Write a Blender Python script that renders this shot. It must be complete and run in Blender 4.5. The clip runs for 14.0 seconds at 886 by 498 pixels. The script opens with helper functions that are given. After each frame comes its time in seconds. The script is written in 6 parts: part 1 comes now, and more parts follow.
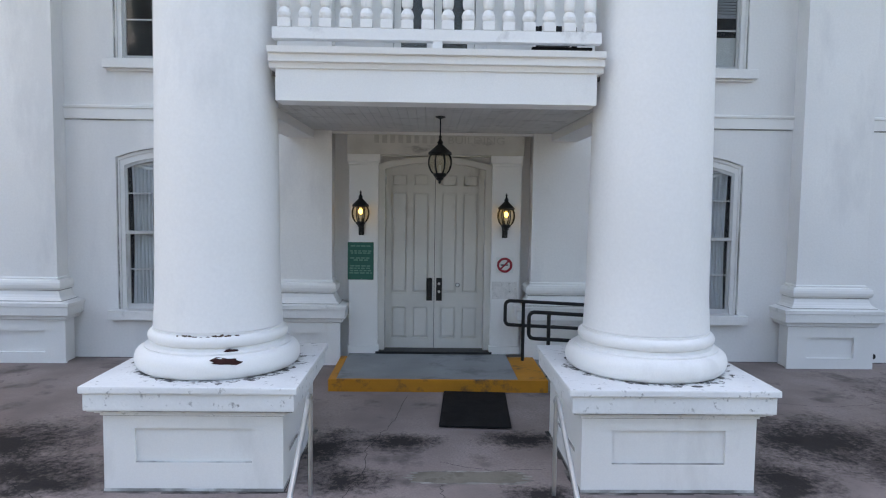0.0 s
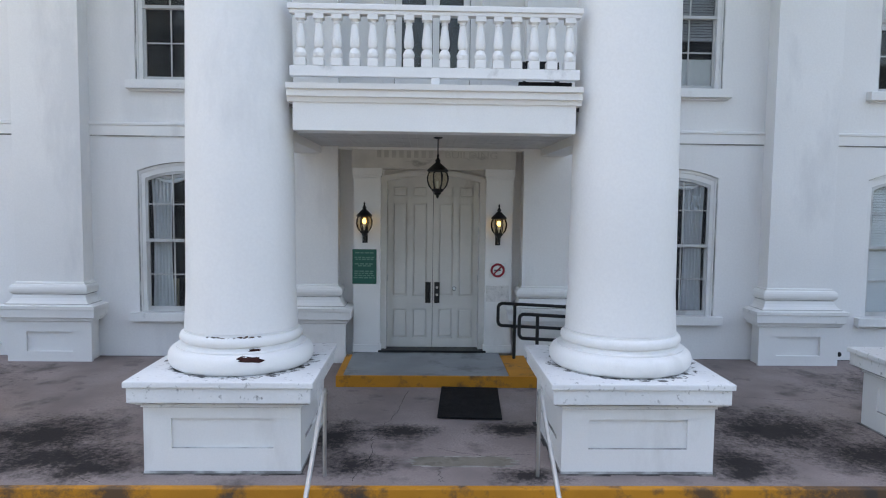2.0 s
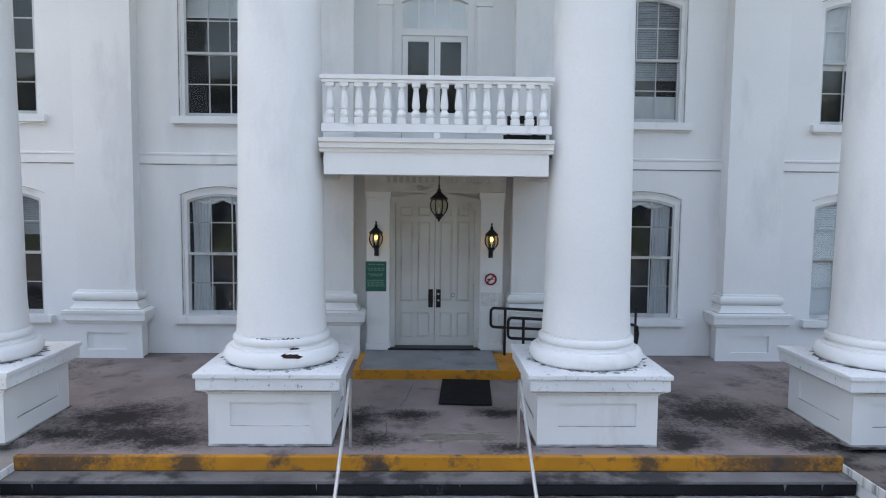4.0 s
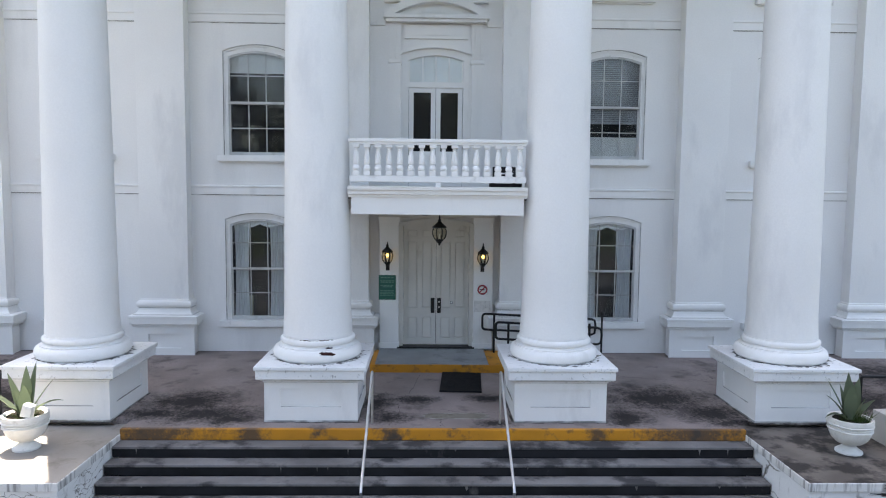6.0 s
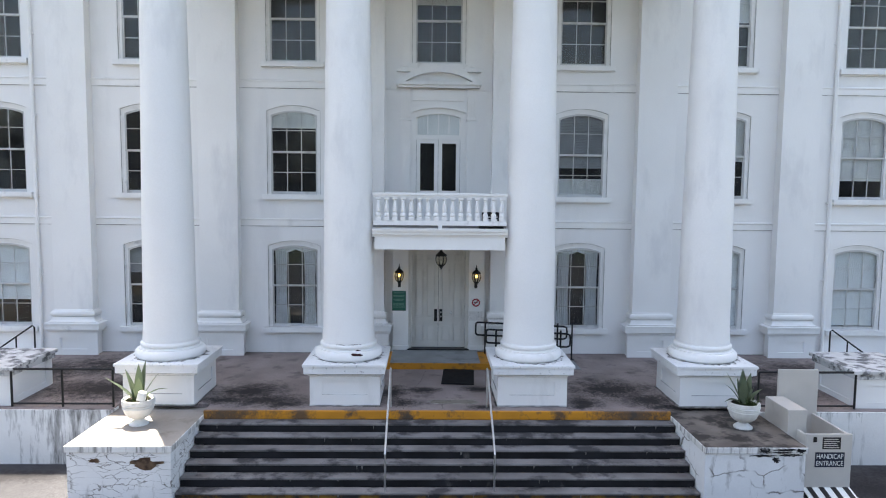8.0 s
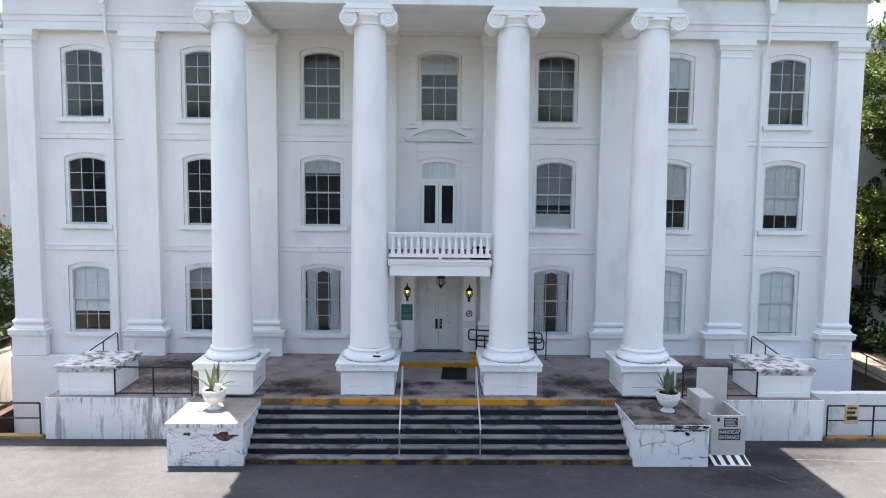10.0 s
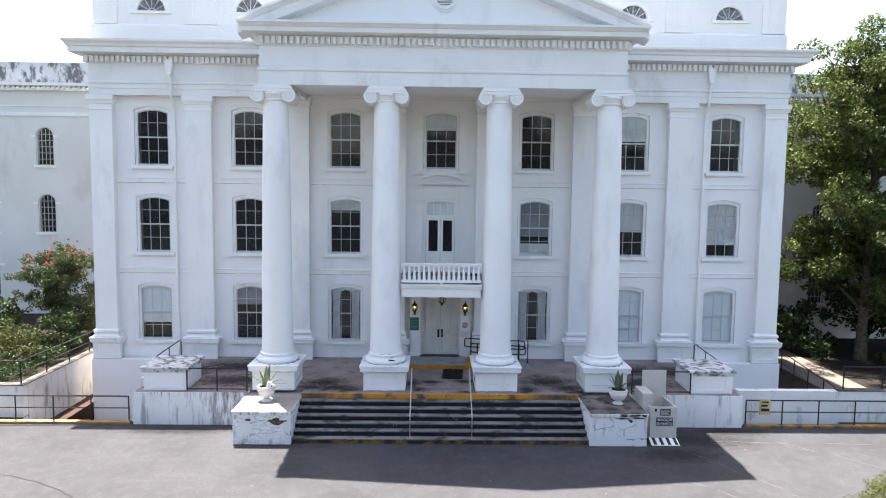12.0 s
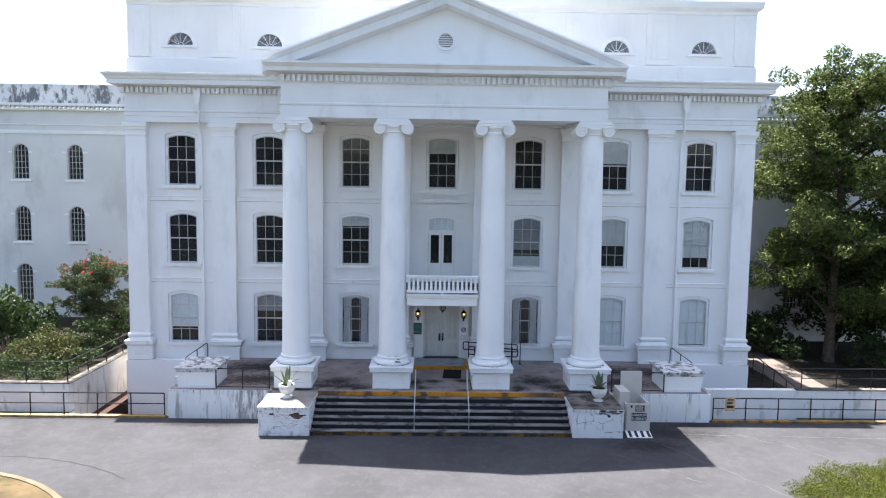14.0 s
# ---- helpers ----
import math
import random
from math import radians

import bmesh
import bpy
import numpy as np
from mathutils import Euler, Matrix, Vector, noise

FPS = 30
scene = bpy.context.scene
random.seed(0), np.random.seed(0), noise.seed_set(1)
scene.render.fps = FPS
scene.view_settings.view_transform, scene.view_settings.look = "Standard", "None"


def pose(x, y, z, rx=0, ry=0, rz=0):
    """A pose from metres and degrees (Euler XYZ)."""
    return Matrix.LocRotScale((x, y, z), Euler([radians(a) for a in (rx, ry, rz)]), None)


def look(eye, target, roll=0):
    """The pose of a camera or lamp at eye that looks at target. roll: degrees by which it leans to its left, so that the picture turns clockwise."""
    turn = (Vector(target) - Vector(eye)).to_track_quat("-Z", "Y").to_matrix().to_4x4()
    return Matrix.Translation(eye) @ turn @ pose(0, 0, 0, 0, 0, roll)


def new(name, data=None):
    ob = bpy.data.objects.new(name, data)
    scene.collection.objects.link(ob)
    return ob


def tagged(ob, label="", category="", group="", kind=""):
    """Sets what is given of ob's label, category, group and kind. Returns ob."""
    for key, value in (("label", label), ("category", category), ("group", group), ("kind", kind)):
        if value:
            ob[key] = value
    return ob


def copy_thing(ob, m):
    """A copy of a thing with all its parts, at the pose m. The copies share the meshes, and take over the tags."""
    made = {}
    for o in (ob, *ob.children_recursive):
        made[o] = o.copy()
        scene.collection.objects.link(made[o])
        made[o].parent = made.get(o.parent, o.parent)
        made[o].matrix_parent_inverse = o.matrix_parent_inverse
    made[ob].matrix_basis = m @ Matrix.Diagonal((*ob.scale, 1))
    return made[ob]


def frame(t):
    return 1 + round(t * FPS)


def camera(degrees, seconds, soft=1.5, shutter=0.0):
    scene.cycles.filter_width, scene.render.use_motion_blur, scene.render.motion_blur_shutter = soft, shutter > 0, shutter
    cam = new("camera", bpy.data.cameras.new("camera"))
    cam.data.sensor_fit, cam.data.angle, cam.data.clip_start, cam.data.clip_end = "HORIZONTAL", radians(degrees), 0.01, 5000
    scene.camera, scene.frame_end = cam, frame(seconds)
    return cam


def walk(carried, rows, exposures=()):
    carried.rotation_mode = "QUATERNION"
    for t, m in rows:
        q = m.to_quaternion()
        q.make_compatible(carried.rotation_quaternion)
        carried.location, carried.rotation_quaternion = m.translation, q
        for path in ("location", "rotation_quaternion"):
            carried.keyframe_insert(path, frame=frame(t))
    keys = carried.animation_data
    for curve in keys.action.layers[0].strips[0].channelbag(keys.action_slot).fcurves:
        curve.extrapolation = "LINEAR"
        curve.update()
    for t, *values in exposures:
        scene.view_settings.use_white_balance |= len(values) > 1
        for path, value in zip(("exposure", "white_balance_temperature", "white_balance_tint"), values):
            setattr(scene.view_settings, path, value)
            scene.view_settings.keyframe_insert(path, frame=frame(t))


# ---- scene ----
cam = camera(66.0, 14.0, 1.1)
# seconds, x, y, z, yaw, pitch, lean
ROWS = [
    (0, -0.082, -11.833, 2.828, -1.290, -4.033, -0.758),
    (0.5, -0.085, -11.988, 2.866, -1.338, -4.065, -0.746),
    (1, -0.087, -12.195, 2.915, -1.403, -4.103, -0.733),
    (1.5, -0.093, -12.432, 2.972, -1.443, -4.144, -0.722),
    (2, -0.099, -12.761, 3.050, -1.464, -4.198, -0.708),
    (2.5, -0.108, -13.151, 3.142, -1.451, -4.257, -0.693),
    (3, -0.117, -13.624, 3.254, -1.400, -4.324, -0.678),
    (5.5, -0.187, -16.887, 4.037, -1.344, -4.663, -0.605),
    (6, -0.204, -17.713, 4.239, -1.333, -4.721, -0.593),
    (6.5, -0.223, -18.646, 4.469, -1.322, -4.775, -0.582),
    (7, -0.244, -19.655, 4.719, -1.259, -4.795, -0.572),
    (7.5, -0.265, -20.700, 4.982, -1.191, -4.769, -0.566),
    (10, -0.382, -26.939, 6.603, -1.175, -4.904, -0.588),
    (10.5, -0.408, -28.372, 6.988, -1.142, -4.894, -0.607),
    (11, -0.433, -29.837, 7.389, -1.106, -4.885, -0.631),
    (11.5, -0.457, -31.352, 7.807, -1.065, -4.881, -0.662),
    (12, -0.482, -32.871, 8.234, -1.022, -4.887, -0.701),
    (12.5, -0.504, -34.193, 8.609, -0.986, -4.902, -0.744),
    (13, -0.523, -35.218, 8.903, -0.960, -4.920, -0.787),
    (13.5, -0.530, -35.862, 9.089, -0.935, -4.941, -0.797),
    (14, -0.534, -36.266, 9.207, -0.918, -4.956, -0.803),
]
walk(cam, [(t, pose(x, y, z, 90 + pitch, lean, yaw)) for t, x, y, z, yaw, pitch, lean in ROWS],
     exposures=((0.0, 2.45, 7700, 10), (7.0, 2.37, 7550, 10), (10.5, 2.35, 7250, 10.5), (12.0, 2.24, 7100, 11), (14.0, 2.07, 6750, 11)))

# ---- world and light ----
world = bpy.data.worlds.new("sky_world")
scene.world = world
world.use_nodes = True
wn = world.node_tree.nodes
sky = wn.new("ShaderNodeTexSky")
sky.sky_type = "NISHITA"
sky.sun_disc = False
SUN_FROM = Vector((-2.55, 5.08, 16.2)).normalized()
sky.sun_elevation = math.asin(SUN_FROM.z)
sky.sun_rotation = math.atan2(SUN_FROM.x, SUN_FROM.y)
sky.air_density, sky.dust_density, sky.ozone_density = 1.0, 2.4, 1.0
wn["Background"].inputs["Strength"].default_value = 0.103
world.node_tree.links.new(sky.outputs[0], wn["Background"].inputs["Color"])
sun = new("sun", bpy.data.lights.new("sun", "SUN"))
sun.data.energy, sun.data.angle, sun.data.color = 5.4, radians(0.53), (1.0, 0.985, 0.97)
sun.matrix_world = look(SUN_FROM * 60, (0, 0, 0))

# ---- materials ----
def mat(name, base, rough=0.6, var=0.06, scale=0.8, fine=40.0, bump=0.15, stain=None, stain_at=0.6, stain_amt=0.6,
        stain_scale=1.2, streak=1.0, metal=0.0, grain=0.05, rnd=0.0):
    """Painted, cast or mineral surface: mottling at two scales, stains with a shape of their own, fine relief."""
    m = bpy.data.materials.new(name)
    m.use_nodes = True
    n, l = m.node_tree.nodes, m.node_tree.links
    b = n["Principled BSDF"]
    b.inputs["Roughness"].default_value, b.inputs["Metallic"].default_value = rough, metal
    if rough > 0.72:
        b.inputs["Specular IOR Level"].default_value = 0.15
    co = n.new("ShaderNodeNewGeometry")
    big = n.new("ShaderNodeTexNoise")
    big.inputs["Scale"].default_value, big.inputs["Detail"].default_value = scale, 6
    sm = n.new("ShaderNodeTexNoise")
    sm.inputs["Scale"].default_value, sm.inputs["Detail"].default_value = fine, 4
    for q in (big, sm):
        l.new(co.outputs["Position"], q.inputs["Vector"])

    def mixed(fac, a, c):
        x = n.new("ShaderNodeMix")
        x.data_type = "RGBA"
        for sock, v in ((x.inputs[0], fac), (x.inputs[6], a), (x.inputs[7], c)):
            if isinstance(v, (float, int)):
                sock.default_value = v
            elif isinstance(v, tuple):
                sock.default_value = (*v, 1)
            else:
                l.new(v, sock)
        return x.outputs[2]

    def ramp(src, lo, hi):
        r = n.new("ShaderNodeMapRange")
        r.inputs[1].default_value, r.inputs[2].default_value = lo, hi
        l.new(src, r.inputs[0])
        return r.outputs[0]

    dark = tuple(c * (1 - var) for c in base)
    lite = tuple(min(1, c * (1 + var)) for c in base)
    col = mixed(ramp(big.outputs[0], 0.35, 0.65), dark, lite)
    col = mixed(ramp(sm.outputs[0], 0.3, 0.7), col, mixed(grain * 4, col, tuple(c * 0.8 for c in base)))
    if stain:
        mp = n.new("ShaderNodeMapping")
        mp.inputs["Scale"].default_value = (1, 1, streak)
        l.new(co.outputs["Position"], mp.inputs["Vector"])
        st = n.new("ShaderNodeTexNoise")
        st.inputs["Scale"].default_value, st.inputs["Detail"].default_value, st.inputs["Roughness"].default_value = stain_scale, 9, 0.62
        l.new(mp.outputs[0], st.inputs["Vector"])
        f = n.new("ShaderNodeMath")
        f.operation = "MULTIPLY"
        l.new(ramp(st.outputs[0], stain_at, stain_at + 0.11), f.inputs[0])
        f.inputs[1].default_value = stain_amt
        col = mixed(f.outputs[0], col, stain)
    if rnd:
        oi = n.new("ShaderNodeObjectInfo")
        col = mixed(ramp(oi.outputs["Random"], 0, 1 / rnd), col, tuple(c * 0.55 for c in base))
    l.new(col, b.inputs["Base Color"])
    bp = n.new("ShaderNodeBump")
    bp.inputs["Strength"].default_value, bp.inputs["Distance"].default_value = bump, 0.01
    add = n.new("ShaderNodeMath")
    l.new(sm.outputs[0], add.inputs[0])
    l.new(big.outputs[0], add.inputs[1])
    l.new(add.outputs[0], bp.inputs["Height"])
    l.new(bp.outputs[0], b.inputs["Normal"])
    return m


def glass_mat(name, tint, gloss_rough=0.02, haze=0.0):
    """Old wavy glazing: clear body, mirror gloss, and a thin uneven grey film that lightens the panes like haze."""
    m = bpy.data.materials.new(name)
    m.use_nodes = True
    n, l = m.node_tree.nodes, m.node_tree.links
    n.remove(n["Principled BSDF"])
    tr, gl, mx, fr = n.new("ShaderNodeBsdfTransparent"), n.new("ShaderNodeBsdfGlossy"), n.new("ShaderNodeMixShader"), n.new("ShaderNodeMath")
    lw, pw = n.new("ShaderNodeLayerWeight"), n.new("ShaderNodeMath")
    pw.operation, fr.operation = "POWER", "MULTIPLY_ADD"
    pw.inputs[1].default_value, fr.inputs[1].default_value, fr.inputs[2].default_value = 5.0, 0.9, 0.024
    l.new(lw.outputs["Facing"], pw.inputs[0])
    l.new(pw.outputs[0], fr.inputs[0])
    tr.inputs[0].default_value = (*tint, 1)
    gl.inputs["Roughness"].default_value = gloss_rough
    g, oi, off = n.new("ShaderNodeNewGeometry"), n.new("ShaderNodeObjectInfo"), n.new("ShaderNodeVectorMath")
    off.operation = "MULTIPLY_ADD"
    off.inputs[1].default_value = (7.0, 3.0, 5.0)
    l.new(oi.outputs["Random"], off.inputs[0])
    l.new(g.outputs["Position"], off.inputs[2])
    nz, bp = n.new("ShaderNodeTexNoise"), n.new("ShaderNodeBump")
    nz.inputs["Scale"].default_value = 1.9
    bp.inputs["Strength"].default_value, bp.inputs["Distance"].default_value = 0.22, 0.03
    l.new(off.outputs[0], nz.inputs["Vector"])
    l.new(nz.outputs[0], bp.inputs["Height"])
    l.new(bp.outputs[0], gl.inputs["Normal"])
    for q, k in ((fr, 0), (tr, 1), (gl, 2)):
        l.new(q.outputs[0], mx.inputs[k])
    out = mx
    # Grey film mixed in as painted haze, lifting panes that reflect too little.
    if haze:
        df, film, sp, mr = n.new("ShaderNodeBsdfDiffuse"), n.new("ShaderNodeMixShader"), n.new("ShaderNodeTexNoise"), n.new("ShaderNodeMapRange")
        df.inputs[0].default_value = (0.42, 0.43, 0.45, 1)
        sp.inputs["Scale"].default_value, sp.inputs["Detail"].default_value = 3.5, 8
        l.new(off.outputs[0], sp.inputs["Vector"])
        for k, v in ((1, 0.35), (2, 0.7), (3, haze * 0.35), (4, haze * 1.8)):
            mr.inputs[k].default_value = v
        l.new(sp.outputs[0], mr.inputs[0])
        l.new(mr.outputs[0], film.inputs[0])
        l.new(mx.outputs[0], film.inputs[1])
        l.new(df.outputs[0], film.inputs[2])
        out = film
    l.new(out.outputs[0], n["Material Output"].inputs[0])
    return m


def glow_mat(name, colour, power):
    m = bpy.data.materials.new(name)
    m.use_nodes = True
    b = m.node_tree.nodes["Principled BSDF"]
    b.inputs["Base Color"].default_value = (*colour, 1)
    b.inputs["Emission Color"].default_value = (*colour, 1)
    b.inputs["Emission Strength"].default_value = power
    return m


WALL = mat("white_stucco", (0.82, 0.81, 0.80), 0.75, 0.03, 0.35, 25, 0.22, (0.62, 0.62, 0.62), 0.56, 0.35, 0.5, 0.25)
TRIM = mat("white_trim_paint", (0.82, 0.81, 0.795), 0.55, 0.03, 0.7, 60, 0.12, (0.6, 0.59, 0.57), 0.6, 0.4, 1.2, 0.35)
COLUMN = mat("column_paint", (0.83, 0.82, 0.81), 0.6, 0.03, 0.5, 30, 0.16, (0.55, 0.55, 0.56), 0.54, 0.32, 0.9, 0.33)
FRAME = mat("window_frame_paint", (0.54, 0.54, 0.535), 0.6, 0.08, 1.5, 60, 0.12, (0.3, 0.29, 0.28), 0.54, 0.6, 4.0, 0.5)
SILL = mat("sill_paint", (0.8, 0.795, 0.785), 0.65, 0.04, 1.5, 40, 0.2, (0.42, 0.41, 0.4), 0.6, 0.6, 2.6, 0.8)
LEDGE = mat("weathered_ledge", (0.78, 0.78, 0.78), 0.7, 0.05, 1.5, 30, 0.3, (0.12, 0.117, 0.112), 0.6, 0.75, 15, 0.8)
CORNICE = mat("cornice_paint", (0.76, 0.76, 0.755), 0.6, 0.04, 0.6, 40, 0.12, (0.55, 0.54, 0.52), 0.56, 0.4, 1.1, 0.5)
STAINED = mat("stained_retaining_wall", (0.74, 0.74, 0.73), 0.8, 0.06, 0.8, 25, 0.4, (0.12, 0.115, 0.11), 0.545, 0.6, 4.2, 0.13)
MOULD = mat("mouldy_parapet", (0.66, 0.66, 0.67), 0.8, 0.08, 0.8, 25, 0.3, (0.07, 0.072, 0.08), 0.485, 0.85, 2.3, 0.5)
WINGWALL = mat("dingy_wing_stucco", (0.66, 0.65, 0.64), 0.8, 0.06, 0.25, 25, 0.25, (0.46, 0.45, 0.44), 0.52, 0.5, 0.35, 0.5)
FLOOR = mat("porch_concrete", (0.285, 0.235, 0.222), 0.8, 0.26, 0.9, 45, 0.4, (0.05, 0.042, 0.042), 0.545, 0.55, 1.3, 1.0, grain=0.2)


def add_blotches(m, spots, colour, amount):
    """Dark blotches that lie at given places (x, y, half-length, half-width), with frayed edges: weathering, on the
    asphalt deepened shade too.
    """
    n, l = m.node_tree.nodes, m.node_tree.links
    b = n["Principled BSDF"]
    src = b.inputs["Base Color"].links[0].from_socket
    g, nz = n.new("ShaderNodeNewGeometry"), n.new("ShaderNodeTexNoise")
    nz.inputs["Scale"].default_value, nz.inputs["Detail"].default_value, nz.inputs["Roughness"].default_value = 3.2, 14, 0.82
    l.new(g.outputs["Position"], nz.inputs["Vector"])
    last = None
    for x, y, rx, ry in spots:
        mp, ln = n.new("ShaderNodeMapping"), n.new("ShaderNodeVectorMath")
        mp.vector_type = "TEXTURE"
        mp.inputs["Location"].default_value, mp.inputs["Scale"].default_value = (x, y, 0), (rx, ry, 50)
        ln.operation = "LENGTH"
        l.new(g.outputs["Position"], mp.inputs[0])
        l.new(mp.outputs[0], ln.inputs[0])
        if last is None:
            last = ln.outputs["Value"]
        else:
            mn = n.new("ShaderNodeMath")
            mn.operation = "MINIMUM"
            l.new(last, mn.inputs[0])
            l.new(ln.outputs["Value"], mn.inputs[1])
            last = mn.outputs[0]
    ad, fr, nf, mr, mx = n.new("ShaderNodeMath"), n.new("ShaderNodeMath"), n.new("ShaderNodeTexNoise"), n.new("ShaderNodeMapRange"), n.new("ShaderNodeMix")
    nf.inputs["Scale"].default_value, nf.inputs["Detail"].default_value, nf.inputs["Roughness"].default_value = 17.0, 8, 0.75
    l.new(g.outputs["Position"], nf.inputs["Vector"])
    for q, src_, k, into in ((fr, nf, 1.9, last), (ad, nz, 3.2, fr.outputs[0])):
        q.operation = "MULTIPLY_ADD"
        l.new(src_.outputs[0], q.inputs[0])
        q.inputs[1].default_value = k
        l.new(into, q.inputs[2])
    mr.inputs[1].default_value, mr.inputs[2].default_value, mr.inputs[3].default_value, mr.inputs[4].default_value = 2.9, 3.75, amount, 0.0
    l.new(ad.outputs[0], mr.inputs[0])
    mx.data_type = "RGBA"
    l.new(mr.outputs[0], mx.inputs[0])
    l.new(src, mx.inputs[6])
    mx.inputs[7].default_value = (*colour, 1)
    l.new(mx.outputs[2], b.inputs["Base Color"])


add_blotches(FLOOR, ((-4.4, -4.9, 1.1, 0.55), (-4.9, -4.2, 1.0, 0.8), (4.6, -3.9, 1.2, 0.9), (5.4, -4.8, 0.8, 0.6), (3.7, -5.0, 0.5, 0.5), (-1.2, -4.2, 0.42, 0.6), (-3.9, -5.2, 0.6, 0.4), (-0.4, -4.0, 0.5, 0.3), (1.05, -3.9, 0.5, 0.28), (-0.9, -5.1, 0.45, 0.35), (1.1, -5.4, 0.4, 0.22), (3.55, -5.3, 0.35, 0.3), (5.6, -5.35, 0.6, 0.25), (-5.3, -4.9, 0.9, 0.35),
                     (8.8, -4.0, 1.7, 1.1), (-8.8, -4.0, 1.8, 1.1), (-9.3, -1.7, 2.2, 1.2), (8.8, -2.0, 2.0, 1.2), (10.9, -2.2, 1.4, 1.4), (-11.2, -2.4, 1.4, 1.4)), (0.016, 0.014, 0.014), 0.92)
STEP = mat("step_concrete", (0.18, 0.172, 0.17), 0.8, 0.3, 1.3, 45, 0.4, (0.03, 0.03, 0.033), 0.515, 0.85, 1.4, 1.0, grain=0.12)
# Riser base is about a tenth of the tread base.
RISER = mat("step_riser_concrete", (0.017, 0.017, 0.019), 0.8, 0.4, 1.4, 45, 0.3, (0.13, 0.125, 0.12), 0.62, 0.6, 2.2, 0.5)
ASPHALT = mat("asphalt", (0.0545, 0.0545, 0.059), 0.92, 0.28, 0.35, 26, 0.5, (0.07, 0.07, 0.073), 0.49, 0.3, 2.2, 1.0, grain=0.3)
YELLOW = mat("yellow_paint", (0.53, 0.215, 0.011), 0.65, 0.14, 1.5, 40, 0.3, (0.05, 0.042, 0.038), 0.535, 0.85, 2.6, 1.0)
# Dark blotches on the asphalt: a wet stain, and the shade there deepened.
add_blotches(ASPHALT, ((10.4, -7.1, 1.9, 1.0), (8.8, -8.6, 1.6, 0.8), (11.6, -6.2, 1.8, 0.5), (-10.5, -6.4, 2.4, 0.35)), (0.016, 0.015, 0.016), 0.8)
add_blotches(YELLOW, ((4.7, -5.72, 1.0, 0.5), (-5.0, -5.72, 1.0, 0.5), (-0.75, -5.76, 0.14, 0.12), (-3.3, -5.76, 0.3, 0.12), (2.9, -5.76, 0.2, 0.1)), (0.05, 0.04, 0.034), 0.85)
FADED = mat("faded_yellow_paint", (0.2, 0.105, 0.02), 0.75, 0.25, 1.5, 40, 0.3, (0.03, 0.028, 0.028), 0.43, 0.96, 1.7, 1.0)
PAD = mat("grey_paint", (0.25, 0.262, 0.27), 0.7, 0.14, 1.3, 40, 0.2, (0.11, 0.112, 0.115), 0.55, 0.6, 1.8, 0.6)
MAT = mat("rubber_mat", (0.012, 0.012, 0.013), 0.85, 0.3, 6, 180, 0.6)
DOOR = mat("old_door_paint", (0.68, 0.66, 0.62), 0.55, 0.06, 1.3, 60, 0.15, (0.36, 0.33, 0.29), 0.6, 0.5, 1.6, 0.5)
MARBLE = mat("marble_slab", (0.62, 0.595, 0.555), 0.5, 0.1, 2.5, 40, 0.1, (0.2, 0.18, 0.17), 0.62, 0.7, 1.7, 2.5)
BLACK = mat("black_iron", (0.012, 0.012, 0.013), 0.45, 0.2, 8, 120, 0.2, metal=0.3)
STEEL = mat("galvanised_steel", (0.55, 0.56, 0.57), 0.35, 0.1, 5, 80, 0.05, metal=0.9)
BEIGE = mat("beige_enamel", (0.52, 0.49, 0.45), 0.5, 0.05, 1.5, 50, 0.05, (0.3, 0.27, 0.23), 0.64, 0.5, 2.5, 0.4)
GREEN = mat("green_sign", (0.015, 0.115, 0.085), 0.45, 0.08, 3, 60, 0.03)
LETTER = mat("white_lettering", (0.75, 0.77, 0.75), 0.6, 0.03)
PALE_LETTER = mat("pale_green_lettering", (0.12, 0.26, 0.21), 0.6, 0.03)
WORN_LETTER = mat("worn_raised_letters", (0.5, 0.475, 0.44), 0.6, 0.1, 4, 60, 0.1)
RED = mat("sign_red", (0.32, 0.016, 0.03), 0.5, 0.05)
BARE = mat("bare_rust", (0.04, 0.016, 0.014), 0.9, 0.4, 14, 80, 0.6)
MASONRY = mat("exposed_masonry", (0.1, 0.066, 0.045), 0.95, 0.5, 9, 60, 0.8)
CURTAIN = mat("sheer_curtain", (0.92, 0.92, 0.92), 0.9, 0.06, 2, 80, 0.1)
TAN_CURTAIN = mat("tan_curtain", (0.5, 0.45, 0.33), 0.9, 0.08, 2, 80, 0.1)
BLIND = mat("blind_slats", (0.88, 0.88, 0.86), 0.7, 0.04, 2, 60, 0.05, rnd=0.25)
DUSKY = mat("dark_grey_blind", (0.3, 0.3, 0.31), 0.8, 0.15, 2, 60, 0.1)
SHADE = mat("roller_shade_cloth", (0.86, 0.85, 0.82), 0.85, 0.06, 1.2, 90, 0.1, (0.66, 0.64, 0.6), 0.56, 0.5, 1.8, 0.6)
# Patchy grey for joint lines; carries recess shade as well as grime.
GRIME_SHADE = mat("grime_line", (0.33, 0.32, 0.31), 0.9, 0.35, 2.5, 40, 0.3, (0.7, 0.7, 0.69), 0.5, 0.9, 1.5)
SPECKLE = mat("speckled_grime", (0.10, 0.097, 0.094), 0.9, 0.3, 3, 40, 0.3, (0.76, 0.76, 0.755), 0.44, 0.95, 11, 1.0)
EDGE_DARK = mat("floor_edge_dirt", (0.075, 0.068, 0.064), 0.95, 0.4, 4, 50, 0.4, (0.3, 0.28, 0.26), 0.5, 0.8, 2.2)
